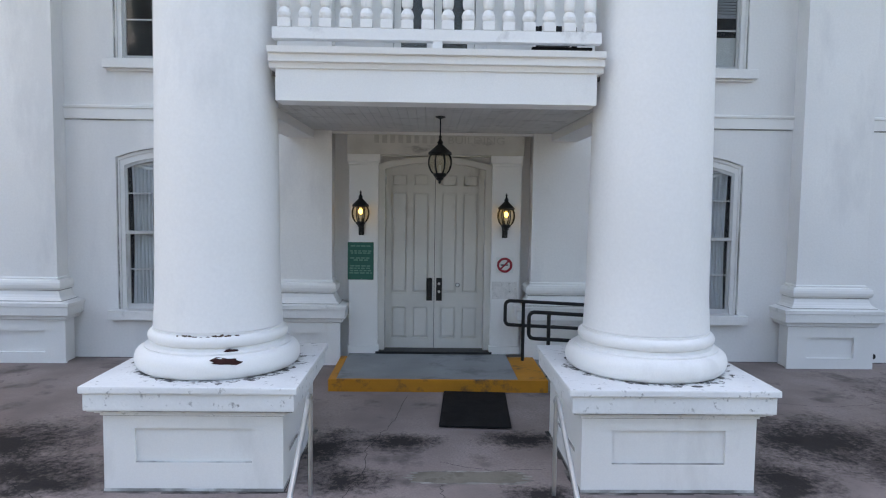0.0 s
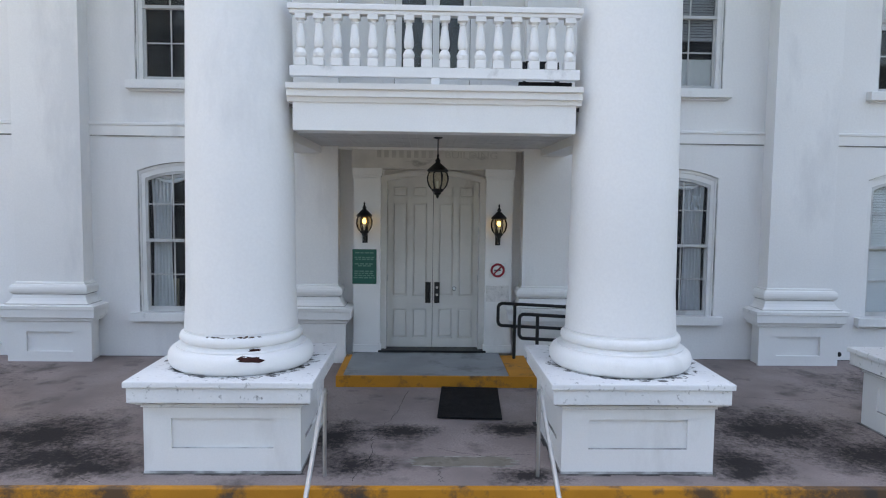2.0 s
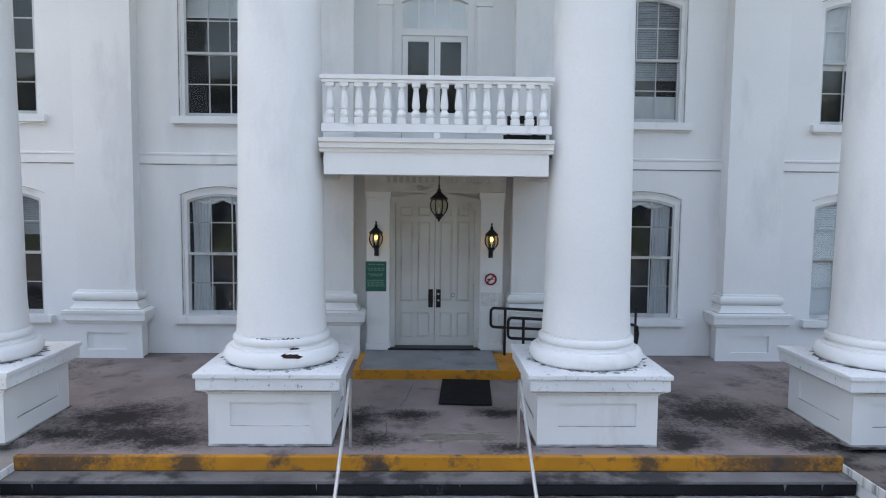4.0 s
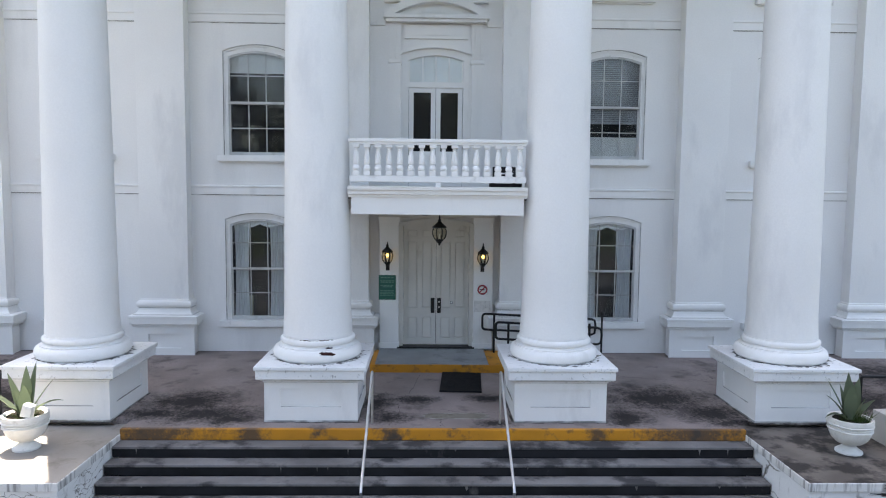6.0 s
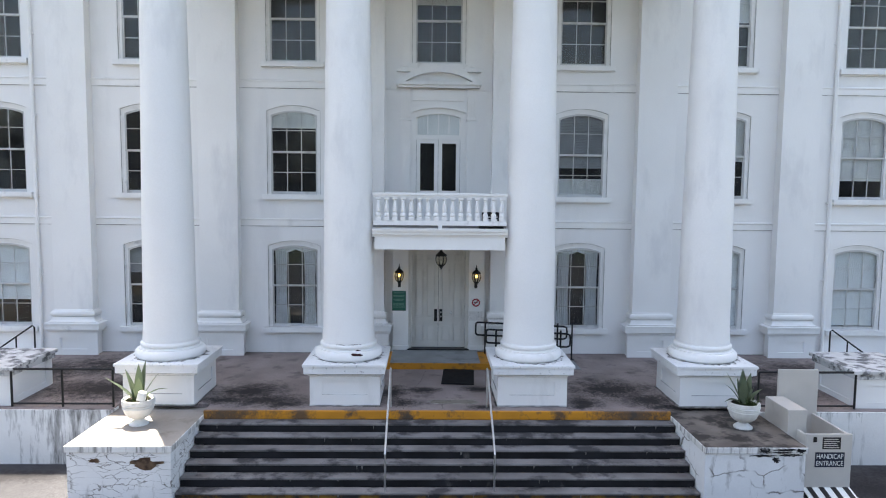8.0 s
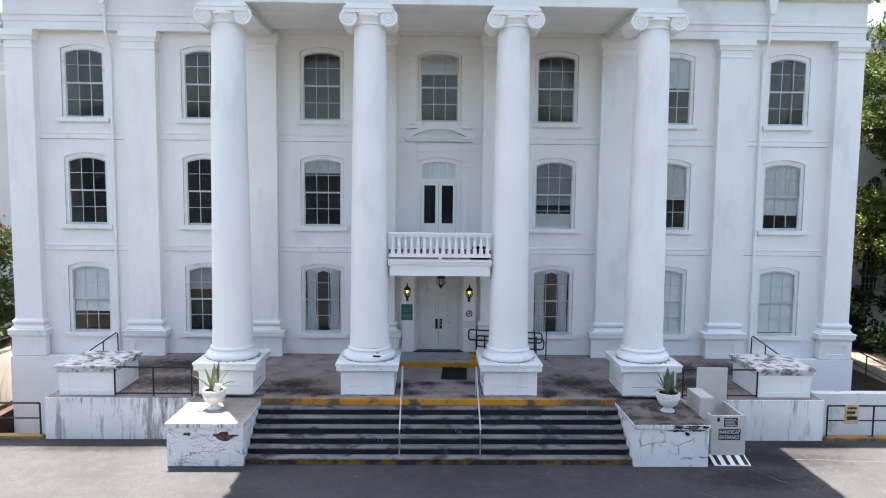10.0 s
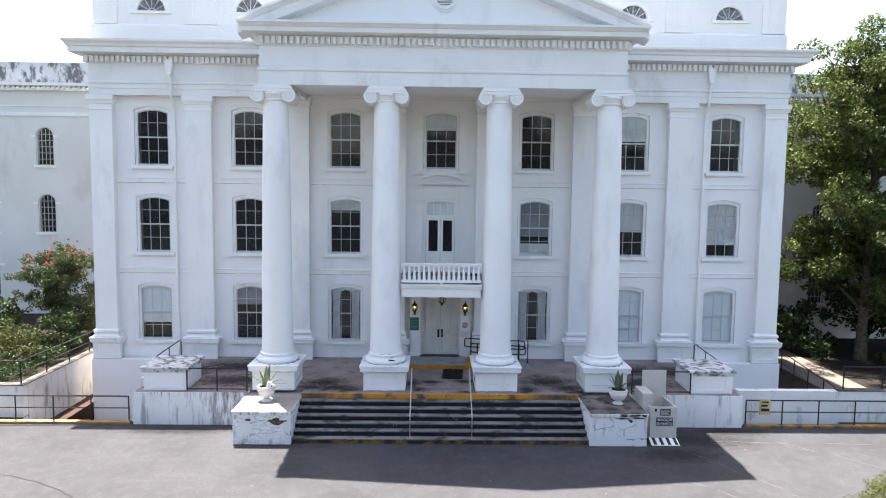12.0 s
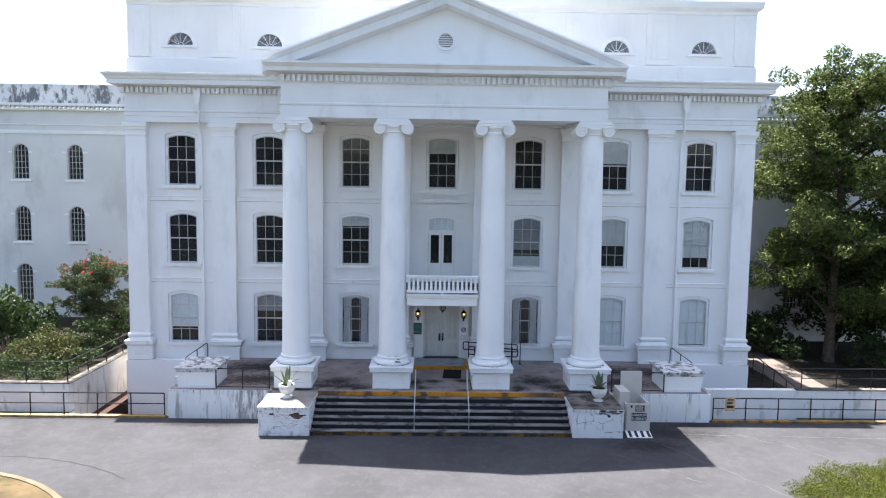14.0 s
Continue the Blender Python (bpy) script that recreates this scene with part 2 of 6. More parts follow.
RUNOFF = mat("runoff_stain", (0.22, 0.215, 0.21), 0.9, 0.4, 3, 40, 0.3, (0.62, 0.615, 0.61), 0.52, 0.9, 5, 0.3)
# Near-black base makes the rooms behind the panes read dim.
INSIDE = mat("interior_near_black", (0.04, 0.038, 0.038), 0.8, 0.2)
GLASS = glass_mat("window_glass", (0.94, 0.96, 0.97), 0.02, 0.022)
ATTIC_GLASS = glass_mat("pale_attic_glass", (0.8, 0.82, 0.84), 0.1, 0.3)
LAMPGLASS = glass_mat("lantern_glass", (0.85, 0.83, 0.76))
BULB = glow_mat("warm_bulb", (1.0, 0.62, 0.14), 1.5)
BARK = mat("bark", (0.09, 0.07, 0.055), 0.9, 0.3, 6, 60, 0.8)
# Base lowered so that it carries tree shade on the garden beds.
SOIL = mat("soil", (0.022, 0.018, 0.014), 0.95, 0.35, 4, 50, 0.8)
LAWN = mat("dry_lawn", (0.085, 0.062, 0.034), 0.95, 0.3, 1.2, 60, 0.8, (0.045, 0.055, 0.018), 0.55, 0.7, 2.5)
TURF = mat("grass_ground", (0.035, 0.045, 0.02), 0.95, 0.35, 0.8, 60, 0.8)
PATHC = mat("sidewalk_concrete", (0.135, 0.115, 0.1), 0.85, 0.12, 0.9, 50, 0.3)
CERAMIC = mat("whitewashed_urn", (0.70, 0.69, 0.66), 0.7, 0.08, 6, 50, 0.4, (0.4, 0.38, 0.34), 0.6, 0.6, 7)
ROOFM = mat("roof_metal", (0.33, 0.34, 0.35), 0.5, 0.06)


def leaf_mat(name, base, spread=0.5):
    m = bpy.data.materials.new(name)
    m.use_nodes = True
    n, l = m.node_tree.nodes, m.node_tree.links
    b = n["Principled BSDF"]
    b.inputs["Roughness"].default_value, b.inputs["Specular IOR Level"].default_value = 0.6, 0.25
    g = n.new("ShaderNodeNewGeometry")
    r = n.new("ShaderNodeMix")
    r.data_type = "RGBA"
    l.new(g.outputs["Random Per Island"], r.inputs[0])
    r.inputs[6].default_value = (*(c * (1 - spread) for c in base), 1)
    r.inputs[7].default_value = (base[0] * (1 + spread * 1.3), base[1] * (1 + spread), base[2] * (1 + spread * 0.5), 1)
    l.new(r.outputs[2], b.inputs["Base Color"])
    tl, mx = n.new("ShaderNodeBsdfTranslucent"), n.new("ShaderNodeMixShader")
    l.new(r.outputs[2], tl.inputs[0])
    mx.inputs[0].default_value = 0.28
    l.new(b.outputs[0], mx.inputs[1])
    l.new(tl.outputs[0], mx.inputs[2])
    l.new(mx.outputs[0], n["Material Output"].inputs[0])
    return m


LEAF_TREE = leaf_mat("oak_leaves", (0.07, 0.105, 0.03), 0.7)
LEAF_FAR = leaf_mat("far_leaves", (0.085, 0.095, 0.08), 0.5)
LEAF_BUSH = leaf_mat("bush_leaves", (0.04, 0.075, 0.02))
LEAF_DARK = leaf_mat("dark_leaves", (0.03, 0.055, 0.018))
LEAF_HEDGE = leaf_mat("hedge_leaves", (0.07, 0.092, 0.01), 0.45)
LEAF_OLIVE = leaf_mat("olive_leaves", (0.065, 0.08, 0.028), 0.5)
LEAF_FINE = leaf_mat("myrtle_leaves", (0.05, 0.075, 0.034), 0.5)
AGAVE = leaf_mat("agave_leaf", (0.17, 0.22, 0.165), 0.35)
FLOWER = leaf_mat("red_blossom", (0.4, 0.05, 0.065), 0.35)

# ---- mesh helpers ----
def mesh_of(name, bm, material, smooth=False):
    me = bpy.data.meshes.new(name)
    bmesh.ops.recalc_face_normals(bm, faces=bm.faces)
    if smooth:
        for f in bm.faces:
            f.smooth = True
    bm.to_mesh(me)
    bm.free()
    if smooth:
        me.set_sharp_from_angle(angle=radians(42))
    for k in (material if isinstance(material, (list, tuple)) else [material]):
        me.materials.append(k)
    return me


def part(name, bm, material, parent=None, label="", smooth=False):
    ob = new(name, mesh_of(name, bm, material, smooth))
    if parent:
        ob.parent = parent
    return tagged(ob, label)


def thing(name, label, category, group="", kind=""):
    return tagged(new(name), label, category, group, kind)


def box(bm, x0, x1, y0, y1, z0, z1, bev=0.0):
    g = bmesh.ops.create_cube(bm, size=1, matrix=Matrix.LocRotScale(((x0 + x1) / 2, (y0 + y1) / 2, (z0 + z1) / 2), None, (abs(x1 - x0), abs(y1 - y0), abs(z1 - z0))))
    if bev:
        bmesh.ops.bevel(bm, geom=list({e for v in g["verts"] for e in v.link_edges}), offset=bev, segments=2, profile=0.6, affect="EDGES")
    return bm


def boxes(*rows, bev=0.0):
    bm = bmesh.new()
    for r in rows:
        box(bm, *r, bev=bev)
    return bm


def lathe(profile, seg=48, cx=0.0, cy=0.0, bm=None):
    """Turn (radius, z) pairs round an upright axis."""
    bm = bm or bmesh.new()
    rings = []
    for r, z in profile:
        rings.append([bm.verts.new((cx + r * math.cos(2 * math.pi * i / seg), cy + r * math.sin(2 * math.pi * i / seg), z)) for i in range(seg)])
    for a, b in zip(rings, rings[1:]):
        for i in range(seg):
            bm.faces.new((a[i], a[(i + 1) % seg], b[(i + 1) % seg], b[i]))
    bm.faces.new(rings[0])
    bm.faces.new(rings[-1])
    return bm


def prism(bm, poly, axis, a, b):
    """Extrude a closed 2D polygon along an axis from a to b. The two coordinates are the remaining axes in order."""
    def at(u, v, w):
        return (w, u, v) if axis == "x" else (u, w, v) if axis == "y" else (u, v, w)
    p = [bm.verts.new(at(u, v, a)) for u, v in poly]
    q = [bm.verts.new(at(u, v, b)) for u, v in poly]
    bm.faces.new(p)
    bm.faces.new(q[::-1])
    for i in range(len(poly)):
        j = (i + 1) % len(poly)
        bm.faces.new((p[i], p[j], q[j], q[i]))
    return bm


def tube(bm, pts, r, seg=8, closed=False):
    """A round bar along a line of points."""
    pts = [Vector(p) for p in pts]
    rings = []
    for i, p in enumerate(pts):
        a = pts[max(i - 1, 0)] if not closed else pts[i - 1]
        b = pts[min(i + 1, len(pts) - 1)] if not closed else pts[(i + 1) % len(pts)]
        d = (b - a).normalized()
        u = d.cross(Vector((0.13, 0.31, 0.94))).normalized()
        v = d.cross(u)
        rr = r[i] if isinstance(r, (list, tuple)) else r
        rings.append([bm.verts.new(p + rr * (u * math.cos(2 * math.pi * k / seg) + v * math.sin(2 * math.pi * k / seg))) for k in range(seg)])
    pairs = list(zip(rings, rings[1:])) + ([(rings[-1], rings[0])] if closed else [])
    for a, b in pairs:
        for k in range(seg):
            bm.faces.new((a[k], a[(k + 1) % seg], b[(k + 1) % seg], b[k]))
    if not closed:
        bm.faces.new(rings[0])
        bm.faces.new(rings[-1])
    return bm


def bars(bm, rows, r, seg=8):
    for a, b in rows:
        tube(bm, [a, b], r, seg)
    return bm


def arc(cx, w, z, rise, n=12):
    """Points of a segmental arch from left to right over the width w, springing at z."""
    if rise >= w / 2 - 1e-6:
        return [(cx - w / 2 * math.cos(math.pi * i / n), z + w / 2 * math.sin(math.pi * i / n)) for i in range(n + 1)]
    rad = (w * w / 4 + rise * rise) / (2 * rise)
    half = math.asin(w / 2 / rad)
    return [(cx + rad * math.sin(half * (2 * i / n - 1)), z + rise - rad + rad * math.cos(half * (2 * i / n - 1))) for i in range(n + 1)]


def band(bm, outer, inner, y0, y1):
    """A flat ring between two open lines of (x, z) points, from y0 to y1."""
    k = len(outer)
    o = [[bm.verts.new((x, y, z)) for x, z in outer] for y in (y0, y1)]
    i = [[bm.verts.new((x, y, z)) for x, z in inner] for y in (y0, y1)]
    for a in range(k - 1):
        bm.faces.new((o[0][a], o[0][a + 1], i[0][a + 1], i[0][a]))
        bm.faces.new((o[1][a], i[1][a], i[1][a + 1], o[1][a + 1]))
        bm.faces.new((o[0][a], o[1][a], o[1][a + 1], o[0][a + 1]))
        bm.faces.new((i[0][a], i[0][a + 1], i[1][a + 1], i[1][a]))
    for a in (0, k - 1):
        bm.faces.new((o[0][a], i[0][a], i[1][a], o[1][a]))
    return bm


def pierced(bm, x0, x1, z0, z1, y0, y1, cols):
    """A wall with stacked openings. cols: (centre, width, [(sill, spring, rise), ...])."""
    x = x0
    for cx, w, ops in sorted(cols):
        box(bm, x, cx - w / 2, y0, y1, z0, z1)
        x = cx + w / 2
        z = z0
        for k, (sill, spring, rise) in enumerate(ops):
            box(bm, cx - w / 2, cx + w / 2, y0, y1, z, sill)
            top = ops[k + 1][0] if k + 1 < len(ops) else z1
            mid = min(top, spring + rise + 0.3)
            a = arc(cx, w, spring, rise)
            for (xa, za), (xb, zb) in zip(a, a[1:]):
                prism(bm, [(xa, za), (xb, zb), (xb, mid), (xa, mid)], "y", y0, y1)
            z = mid
            if k + 1 == len(ops):
                box(bm, cx - w / 2, cx + w / 2, y0, y1, mid, z1)
    box(bm, x, x1, y0, y1, z0, z1)
    return bm


def panelled(bm, x0, x1, y0, y1, z0, z1, mx, mt, mb, d=0.03, sides="fblr"):
    """A block whose upright faces carry sunk panels, with side, top and bottom margins."""
    box(bm, x0 + d, x1 - d, y0 + d, y1 - d, z0, z1)
    for s in sides:
        if s in "fb":
            ya, yb = (y0, y0 + d) if s == "f" else (y1 - d, y1)
            for r in ((x0, x0 + mx, z0, z1), (x1 - mx, x1, z0, z1), (x0 + mx, x1 - mx, z0, z0 + mb), (x0 + mx, x1 - mx, z1 - mt, z1)):
                box(bm, r[0], r[1], ya, yb, r[2], r[3])
        else:
            xa, xb = (x0, x0 + d) if s == "l" else (x1 - d, x1)
            for r in ((y0 + d, y0 + mx, z0, z1), (y1 - mx, y1 - d, z0, z1), (y0 + mx, y1 - mx, z0, z0 + mb), (y0 + mx, y1 - mx, z1 - mt, z1)):
                box(bm, xa, xb, r[0], r[1], r[2], r[3])
    return bm


def moulded(bm, profile, x0, x1, y0, y1):
    """A moulding round three sides (left, front, right) of a block that stands against y1. profile: (outset, z) pairs, a line from bottom to top."""
    rows = []
    for o, z in profile:
        rows.append([bm.verts.new(p) for p in ((x0 - o, y1, z), (x0 - o, y0 - o, z), (x1 + o, y0 - o, z), (x1 + o, y1, z))])
    for a, b in zip(rows, rows[1:]):
        for i in range(3):
            bm.faces.new((a[i], a[i + 1], b[i + 1], b[i]))
    bm.faces.new(rows[0])
    bm.faces.new(rows[-1])
    for i in (0,):
        bm.faces.new([r[0] for r in rows] + [r[3] for r in rows[::-1]])
    return bm


def round_profile(o0, o1, z0, z1, n=6):
    """A half-round bulge from z0 to z1 that reaches from outset o0 to o1."""
    return [(o0 + (o1 - o0) * math.sin(math.pi * i / n), z0 + (z1 - z0) * (1 - math.cos(math.pi * i / n)) / 2) for i in range(n + 1)]


def drips(bm, x0, x1, y, z, count, longest, wide=0.03, thick=0.002):
    """Narrow uneven run-off stains hanging from an edge at height z on a face that looks to -y."""
    for _ in range(count):
        x, w, h = random.uniform(x0, x1), random.uniform(0.2, 1.0) * wide, longest * random.uniform(0.15, 1.0) ** 2 + 0.01
        pts = [(x - w, z), (x + w, z), (x + w * random.uniform(0.3, 0.8), z - h * 0.4), (x + w * random.uniform(0.05, 0.5), z - h * 0.8), (x, z - h), (x - w * random.uniform(0.1, 0.6), z - h * 0.7), (x - w * random.uniform(0.4, 0.9), z - h * 0.3)]
        prism(bm, pts, "y", y - thick, y)
    return bm


BAY = 4.565
INNER = 2.312
GZ = -1.37
# ---- large structure ----
WIN_W, WIN_RISE = 1.56, 0.14
ROWS_Z = (0.88, 5.14, 9.26)
WIN_H = 2.68
OPEN_W, OPEN_RISE = 1.69, 0.17


def opening(z):
    return (z, z + WIN_H - 0.06, OPEN_RISE)


cols = [(s * k * BAY, OPEN_W, [opening(z) for z in ROWS_Z]) for s in (-1, 1) for k in (1, 2, 3)]
DOOR_W, DOOR_Z, DOOR_TOP = 1.86, 0.2, 3.52
bm = bmesh.new()
left = [c for c in cols if c[0] < 0]
right = [c for c in cols if c[0] > 0]
pierced(bm, -16.42, -1.4, -0.1, 14.7, 0, 0.45, left)
pierced(bm, 1.4, 16.42, -0.1, 14.7, 0, 0.45, right)
pierced(bm, -1.4, 1.4, -0.1, 4.2, 0, 0.45, [(0.05, DOOR_W, [(DOOR_Z, 3.39, 0.13)])])
pierced(bm, -1.4, 1.4, 4.2, 14.7, 0, 0.45, [(0, OPEN_W, [(4.3, 7.74, 0.16), opening(ROWS_Z[2])])])
tagged(part("wall_front", bm, WALL), "white painted stucco front wall with arched window openings", "wall", kind="structure")
for s, nm in ((-1, "wall_west"), (1, "wall_east")):
    tagged(part(nm, boxes((s * 16.42, s * 15.97, 0.45, 13, -0.1, 14.7)), WALL), "white painted stucco side wall of the main block", "wall", kind="structure")
    base = boxes((s * 16.62, s * 16.2, -0.48, 13, -3.4, 0.0), (s * 16.2, s * 12.75, -0.48, -0.1, -3.4, 0.0))
    box(base, s * 16.2, s * 12.75, -0.1, 0.3, -3.4, -0.1)
    tagged(part("basement_wall", base, WALL), "plain white stucco basement wall below the porch level", "wall", kind="structure")
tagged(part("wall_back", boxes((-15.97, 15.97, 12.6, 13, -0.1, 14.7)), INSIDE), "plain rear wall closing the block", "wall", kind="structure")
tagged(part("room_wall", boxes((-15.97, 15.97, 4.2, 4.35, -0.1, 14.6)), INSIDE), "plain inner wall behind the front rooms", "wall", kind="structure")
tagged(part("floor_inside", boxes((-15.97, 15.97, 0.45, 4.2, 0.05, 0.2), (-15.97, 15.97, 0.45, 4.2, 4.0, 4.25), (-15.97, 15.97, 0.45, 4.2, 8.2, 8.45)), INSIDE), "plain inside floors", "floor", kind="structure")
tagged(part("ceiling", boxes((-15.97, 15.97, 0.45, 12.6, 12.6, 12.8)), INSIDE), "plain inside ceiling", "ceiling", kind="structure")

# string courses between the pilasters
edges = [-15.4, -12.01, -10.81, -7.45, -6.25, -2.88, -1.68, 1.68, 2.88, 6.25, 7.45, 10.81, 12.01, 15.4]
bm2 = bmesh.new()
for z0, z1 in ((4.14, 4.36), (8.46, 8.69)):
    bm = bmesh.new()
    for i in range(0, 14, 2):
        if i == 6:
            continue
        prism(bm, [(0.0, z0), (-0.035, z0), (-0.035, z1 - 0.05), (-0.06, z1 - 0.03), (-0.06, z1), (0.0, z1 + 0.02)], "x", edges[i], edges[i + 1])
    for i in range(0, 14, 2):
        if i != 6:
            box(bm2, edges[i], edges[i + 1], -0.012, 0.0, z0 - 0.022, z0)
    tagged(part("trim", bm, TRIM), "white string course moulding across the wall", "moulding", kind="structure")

# Strip below each course: grime plus a shadow line put into the colour.
tagged(part("grime_line", bm2, GRIME_SHADE), "grey line of grime and painted shade under the string courses", "stain", kind="structure")

# crowning entablature of the main block
PROFILE = [(0.0, 12.5), (0.0, 12.78), (0.03, 12.8), (0.03, 13.0), (0.08, 13.03), (0.08, 13.1), (0.01, 13.13), (0.01, 13.92), (0.1, 14.0), (0.1, 14.26),
           (0.3, 14.32), (0.62, 14.34), (0.62, 14.56), (0.68, 14.6), (0.72, 14.7), (0.82, 14.8), (0.84, 14.88)]
bm = moulded(bmesh.new(), PROFILE, -16.42, 16.42, -0.36, 12.9)
tagged(part("main_cornice", bm, CORNICE), "white classical entablature and projecting cornice", "cornice", kind="structure")
dentil_me = mesh_of("dentil", boxes((-0.066, 0.066, -0.085, 0.085, -0.03, 0.24)), CORNICE)


def dentil(parent, x, y, z):
    d = new("dentil", dentil_me)
    d.parent = parent
    d.location = (x, y, z)


main_cornice = bpy.data.objects["main_cornice"]
for s in (-1, 1):
    for i in range(37):
        dentil(main_cornice, s * (7.7 + 0.2415 * i), -0.535, 14.0)
    for i in range(52):
        dentil(main_cornice, s * 16.59, -0.3 + 0.2415 * i, 14.0)
tagged(part("roof", boxes((-17.1, 17.1, -1.05, 13, 14.881, 14.93)), ROOFM), "flat metal roof edge over the cornice", "roof", kind="structure")

# attic storey behind the pediment
bm = bmesh.new()
AT = [(s * x, 1.5, [(16.62, 16.63, 0.75)]) for s in (-1, 1) for x in (14.0, 9.28)]
pierced(bm, -16.75, 16.75, 14.93, 19.3, 1.0, 1.4, AT)
box(bm, -16.75, -16.35, 1.4, 12.5, 14.93, 19.3)
box(bm, 16.35, 16.75, 1.4, 12.5, 14.93, 19.3)
box(bm, -16.35, 16.35, 12.1, 12.5, 14.93, 19.3)
box(bm, -16.6, 16.6, 1.2, 12.3, 19.0, 19.3)
tagged(part("attic_wall", bm, WALL), "white attic storey wall with half-round windows", "wall", kind="structure")
bm = bmesh.new()
moulded(bm, [(0.0, 14.94), (0.1, 14.94), (0.1, 15.95), (0.06, 16.02), (0.0, 16.05)], -16.75, 16.75, 1.0, 12.5)
moulded(bm, [(0.0, 18.7), (0.05, 18.75), (0.05, 18.9), (0.25, 19.05), (0.3, 19.3), (0.3, 19.4)], -16.75, 16.75, 1.0, 12.5)
for s in (-1, 1):
    for x0, x1 in ((16.75, 15.6), (12.35, 10.85), (7.6, 6.5)):
        box(bm, s * x0, s * x1, 0.9, 1.0, 16.05, 18.7)
        for a, b, c, d in ((x0 - 0.28, x1 + 0.28, 16.35, 16.42), (x0 - 0.28, x1 + 0.28, 18.4, 18.47), (x0 - 0.28, x0 - 0.35, 16.42, 18.4), (x1 + 0.28, x1 + 0.35, 16.42, 18.4)):
            box(bm, s * a, s * b, 0.87, 0.9, c, d)
tagged(part("attic_trim", bm, TRIM), "white attic plinth, panelled pilaster strips and cornice", "moulding", kind="structure")

# ---- portico ----
CY, CAP = -4.486, 0.98
ENT_Z = 12.38
bm = bmesh.new()
EP = [(0.0, ENT_Z), (0.03, ENT_Z + 0.01), (0.03, 12.9), (0.08, 12.95), (0.08, 13.02), (0.01, 13.05), (0.01, 13.88), (0.07, 13.95), (0.07, 14.28),
      (0.2, 14.34), (0.55, 14.36), (0.55, 14.53), (0.6, 14.56), (0.66, 14.63), (0.72, 14.68), (0.72, 14.76)]
rows = []
HX, FY = 7.375, -5.01
for o, z in EP:
    rows.append([bm.verts.new(p) for p in ((-HX - o, -0.38, z), (-HX - o, FY - o, z), (HX + o, FY - o, z), (HX + o, -0.38, z))])
inner = [[bm.verts.new(p) for p in ((-HX + 1.05, -0.38, z), (-HX + 1.05, FY + 1.05, z), (HX - 1.05, FY + 1.05, z), (HX - 1.05, -0.38, z))] for z in (ENT_Z, 14.76)]
for a, b in zip(rows + [inner[1]], rows[1:] + [inner[1]]):
    if a is not b:
        for i in range(3):
            bm.faces.new((a[i], a[i + 1], b[i + 1], b[i]))
for i in range(3):
    bm.faces.new((rows[0][i], rows[0][i + 1], inner[0][i + 1], inner[0][i]))
    bm.faces.new((inner[0][i], inner[0][i + 1], inner[1][i + 1], inner[1][i]))
portico = thing("portico", "white classical portico entablature with triangular pediment", "portico", kind="structure")
part("entablature", bm, CORNICE, portico)
for i in range(-30, 31):
    dentil(portico, i * 0.2415, FY - 0.135, 14.0)
for s in (-1, 1):
    for i in range(18):
        dentil(portico, s * (HX + 0.135), FY + 0.12 + 0.2415 * i, 14.0)
part("soffit", boxes((-HX + 1.05, HX - 1.05, FY + 1.05, -0.4, 12.62, 12.7)), TRIM, portico, "white boarded porch ceiling")
SL = (17.86 - 14.76) / 8.1
bm = bmesh.new()
# tympanum
prism(bm, [(-7.2, 14.76), (7.2, 14.76), (0, 14.76 + 7.2 * SL)], "y", FY + 0.08, FY + 0.3)
part("tympanum", bm, WALL, portico, "smooth white pediment field")
bm = bmesh.new()
RK = [(0.0, -0.58), (0.46, -0.5), (0.5, -0.46), (0.5, -0.12), (0.56, -0.09), (0.64, 0.01), (0.70, 0.05), (0.70, 0.14)]
for s in (-1, 1):
    st, en = [], []
    for o, dz in RK:
        st.append(bm.verts.new((s * (8.1 + 0.0), FY - o + 0.1, 14.76 + dz)))
        en.append(bm.verts.new((0, FY - o + 0.1, 17.86 + dz)))
    b0, b1 = bm.verts.new((s * 8.1, FY + 0.3, 14.9)), bm.verts.new((0, FY + 0.3, 18.0))
    c0, c1 = bm.verts.new((s * 8.1, FY + 0.3, 14.18)), bm.verts.new((0, FY + 0.3, 17.28))
    A, B = [c0, *st, b0], [c1, *en, b1]
    for i in range(len(A) - 1):
        bm.faces.new((A[i], A[i + 1], B[i + 1], B[i]))
part("raking_cornice", bm, CORNICE, portico)
bm = bmesh.new()
for s in (-1, 1):
    prism(bm, [(s * 8.15, 14.9), (0, 18.02), (0, 18.08), (s * 8.15, 14.96)], "y", FY + 0.31, 1.0)
part("gable_roof", bm, ROOFM, portico, "low metal gable roof")
# round louvred vent
vent = new("vent")
vent.parent = portico
VZ = 15.86
oct_o = [(0.56 * math.cos(math.pi / 8 + i * math.pi / 4), VZ + 0.56 * math.sin(math.pi / 8 + i * math.pi / 4)) for i in range(9)]
circ = [(0.40 * math.cos(math.pi / 8 + i * math.pi / 4), VZ + 0.40 * math.sin(math.pi / 8 + i * math.pi / 4)) for i in range(9)]
c2 = [(0.43 * math.cos(2 * math.pi * i / 24), VZ + 0.43 * math.sin(2 * math.pi * i / 24)) for i in range(25)]
c3 = [(0.33 * math.cos(2 * math.pi * i / 24), VZ + 0.33 * math.sin(2 * math.pi * i / 24)) for i in range(25)]
bm = band(bmesh.new(), oct_o, circ, FY + 0.04, FY + 0.08)
band(bm, c2, c3, FY - 0.02, FY + 0.08)
part("vent_frame", bm, TRIM, vent)
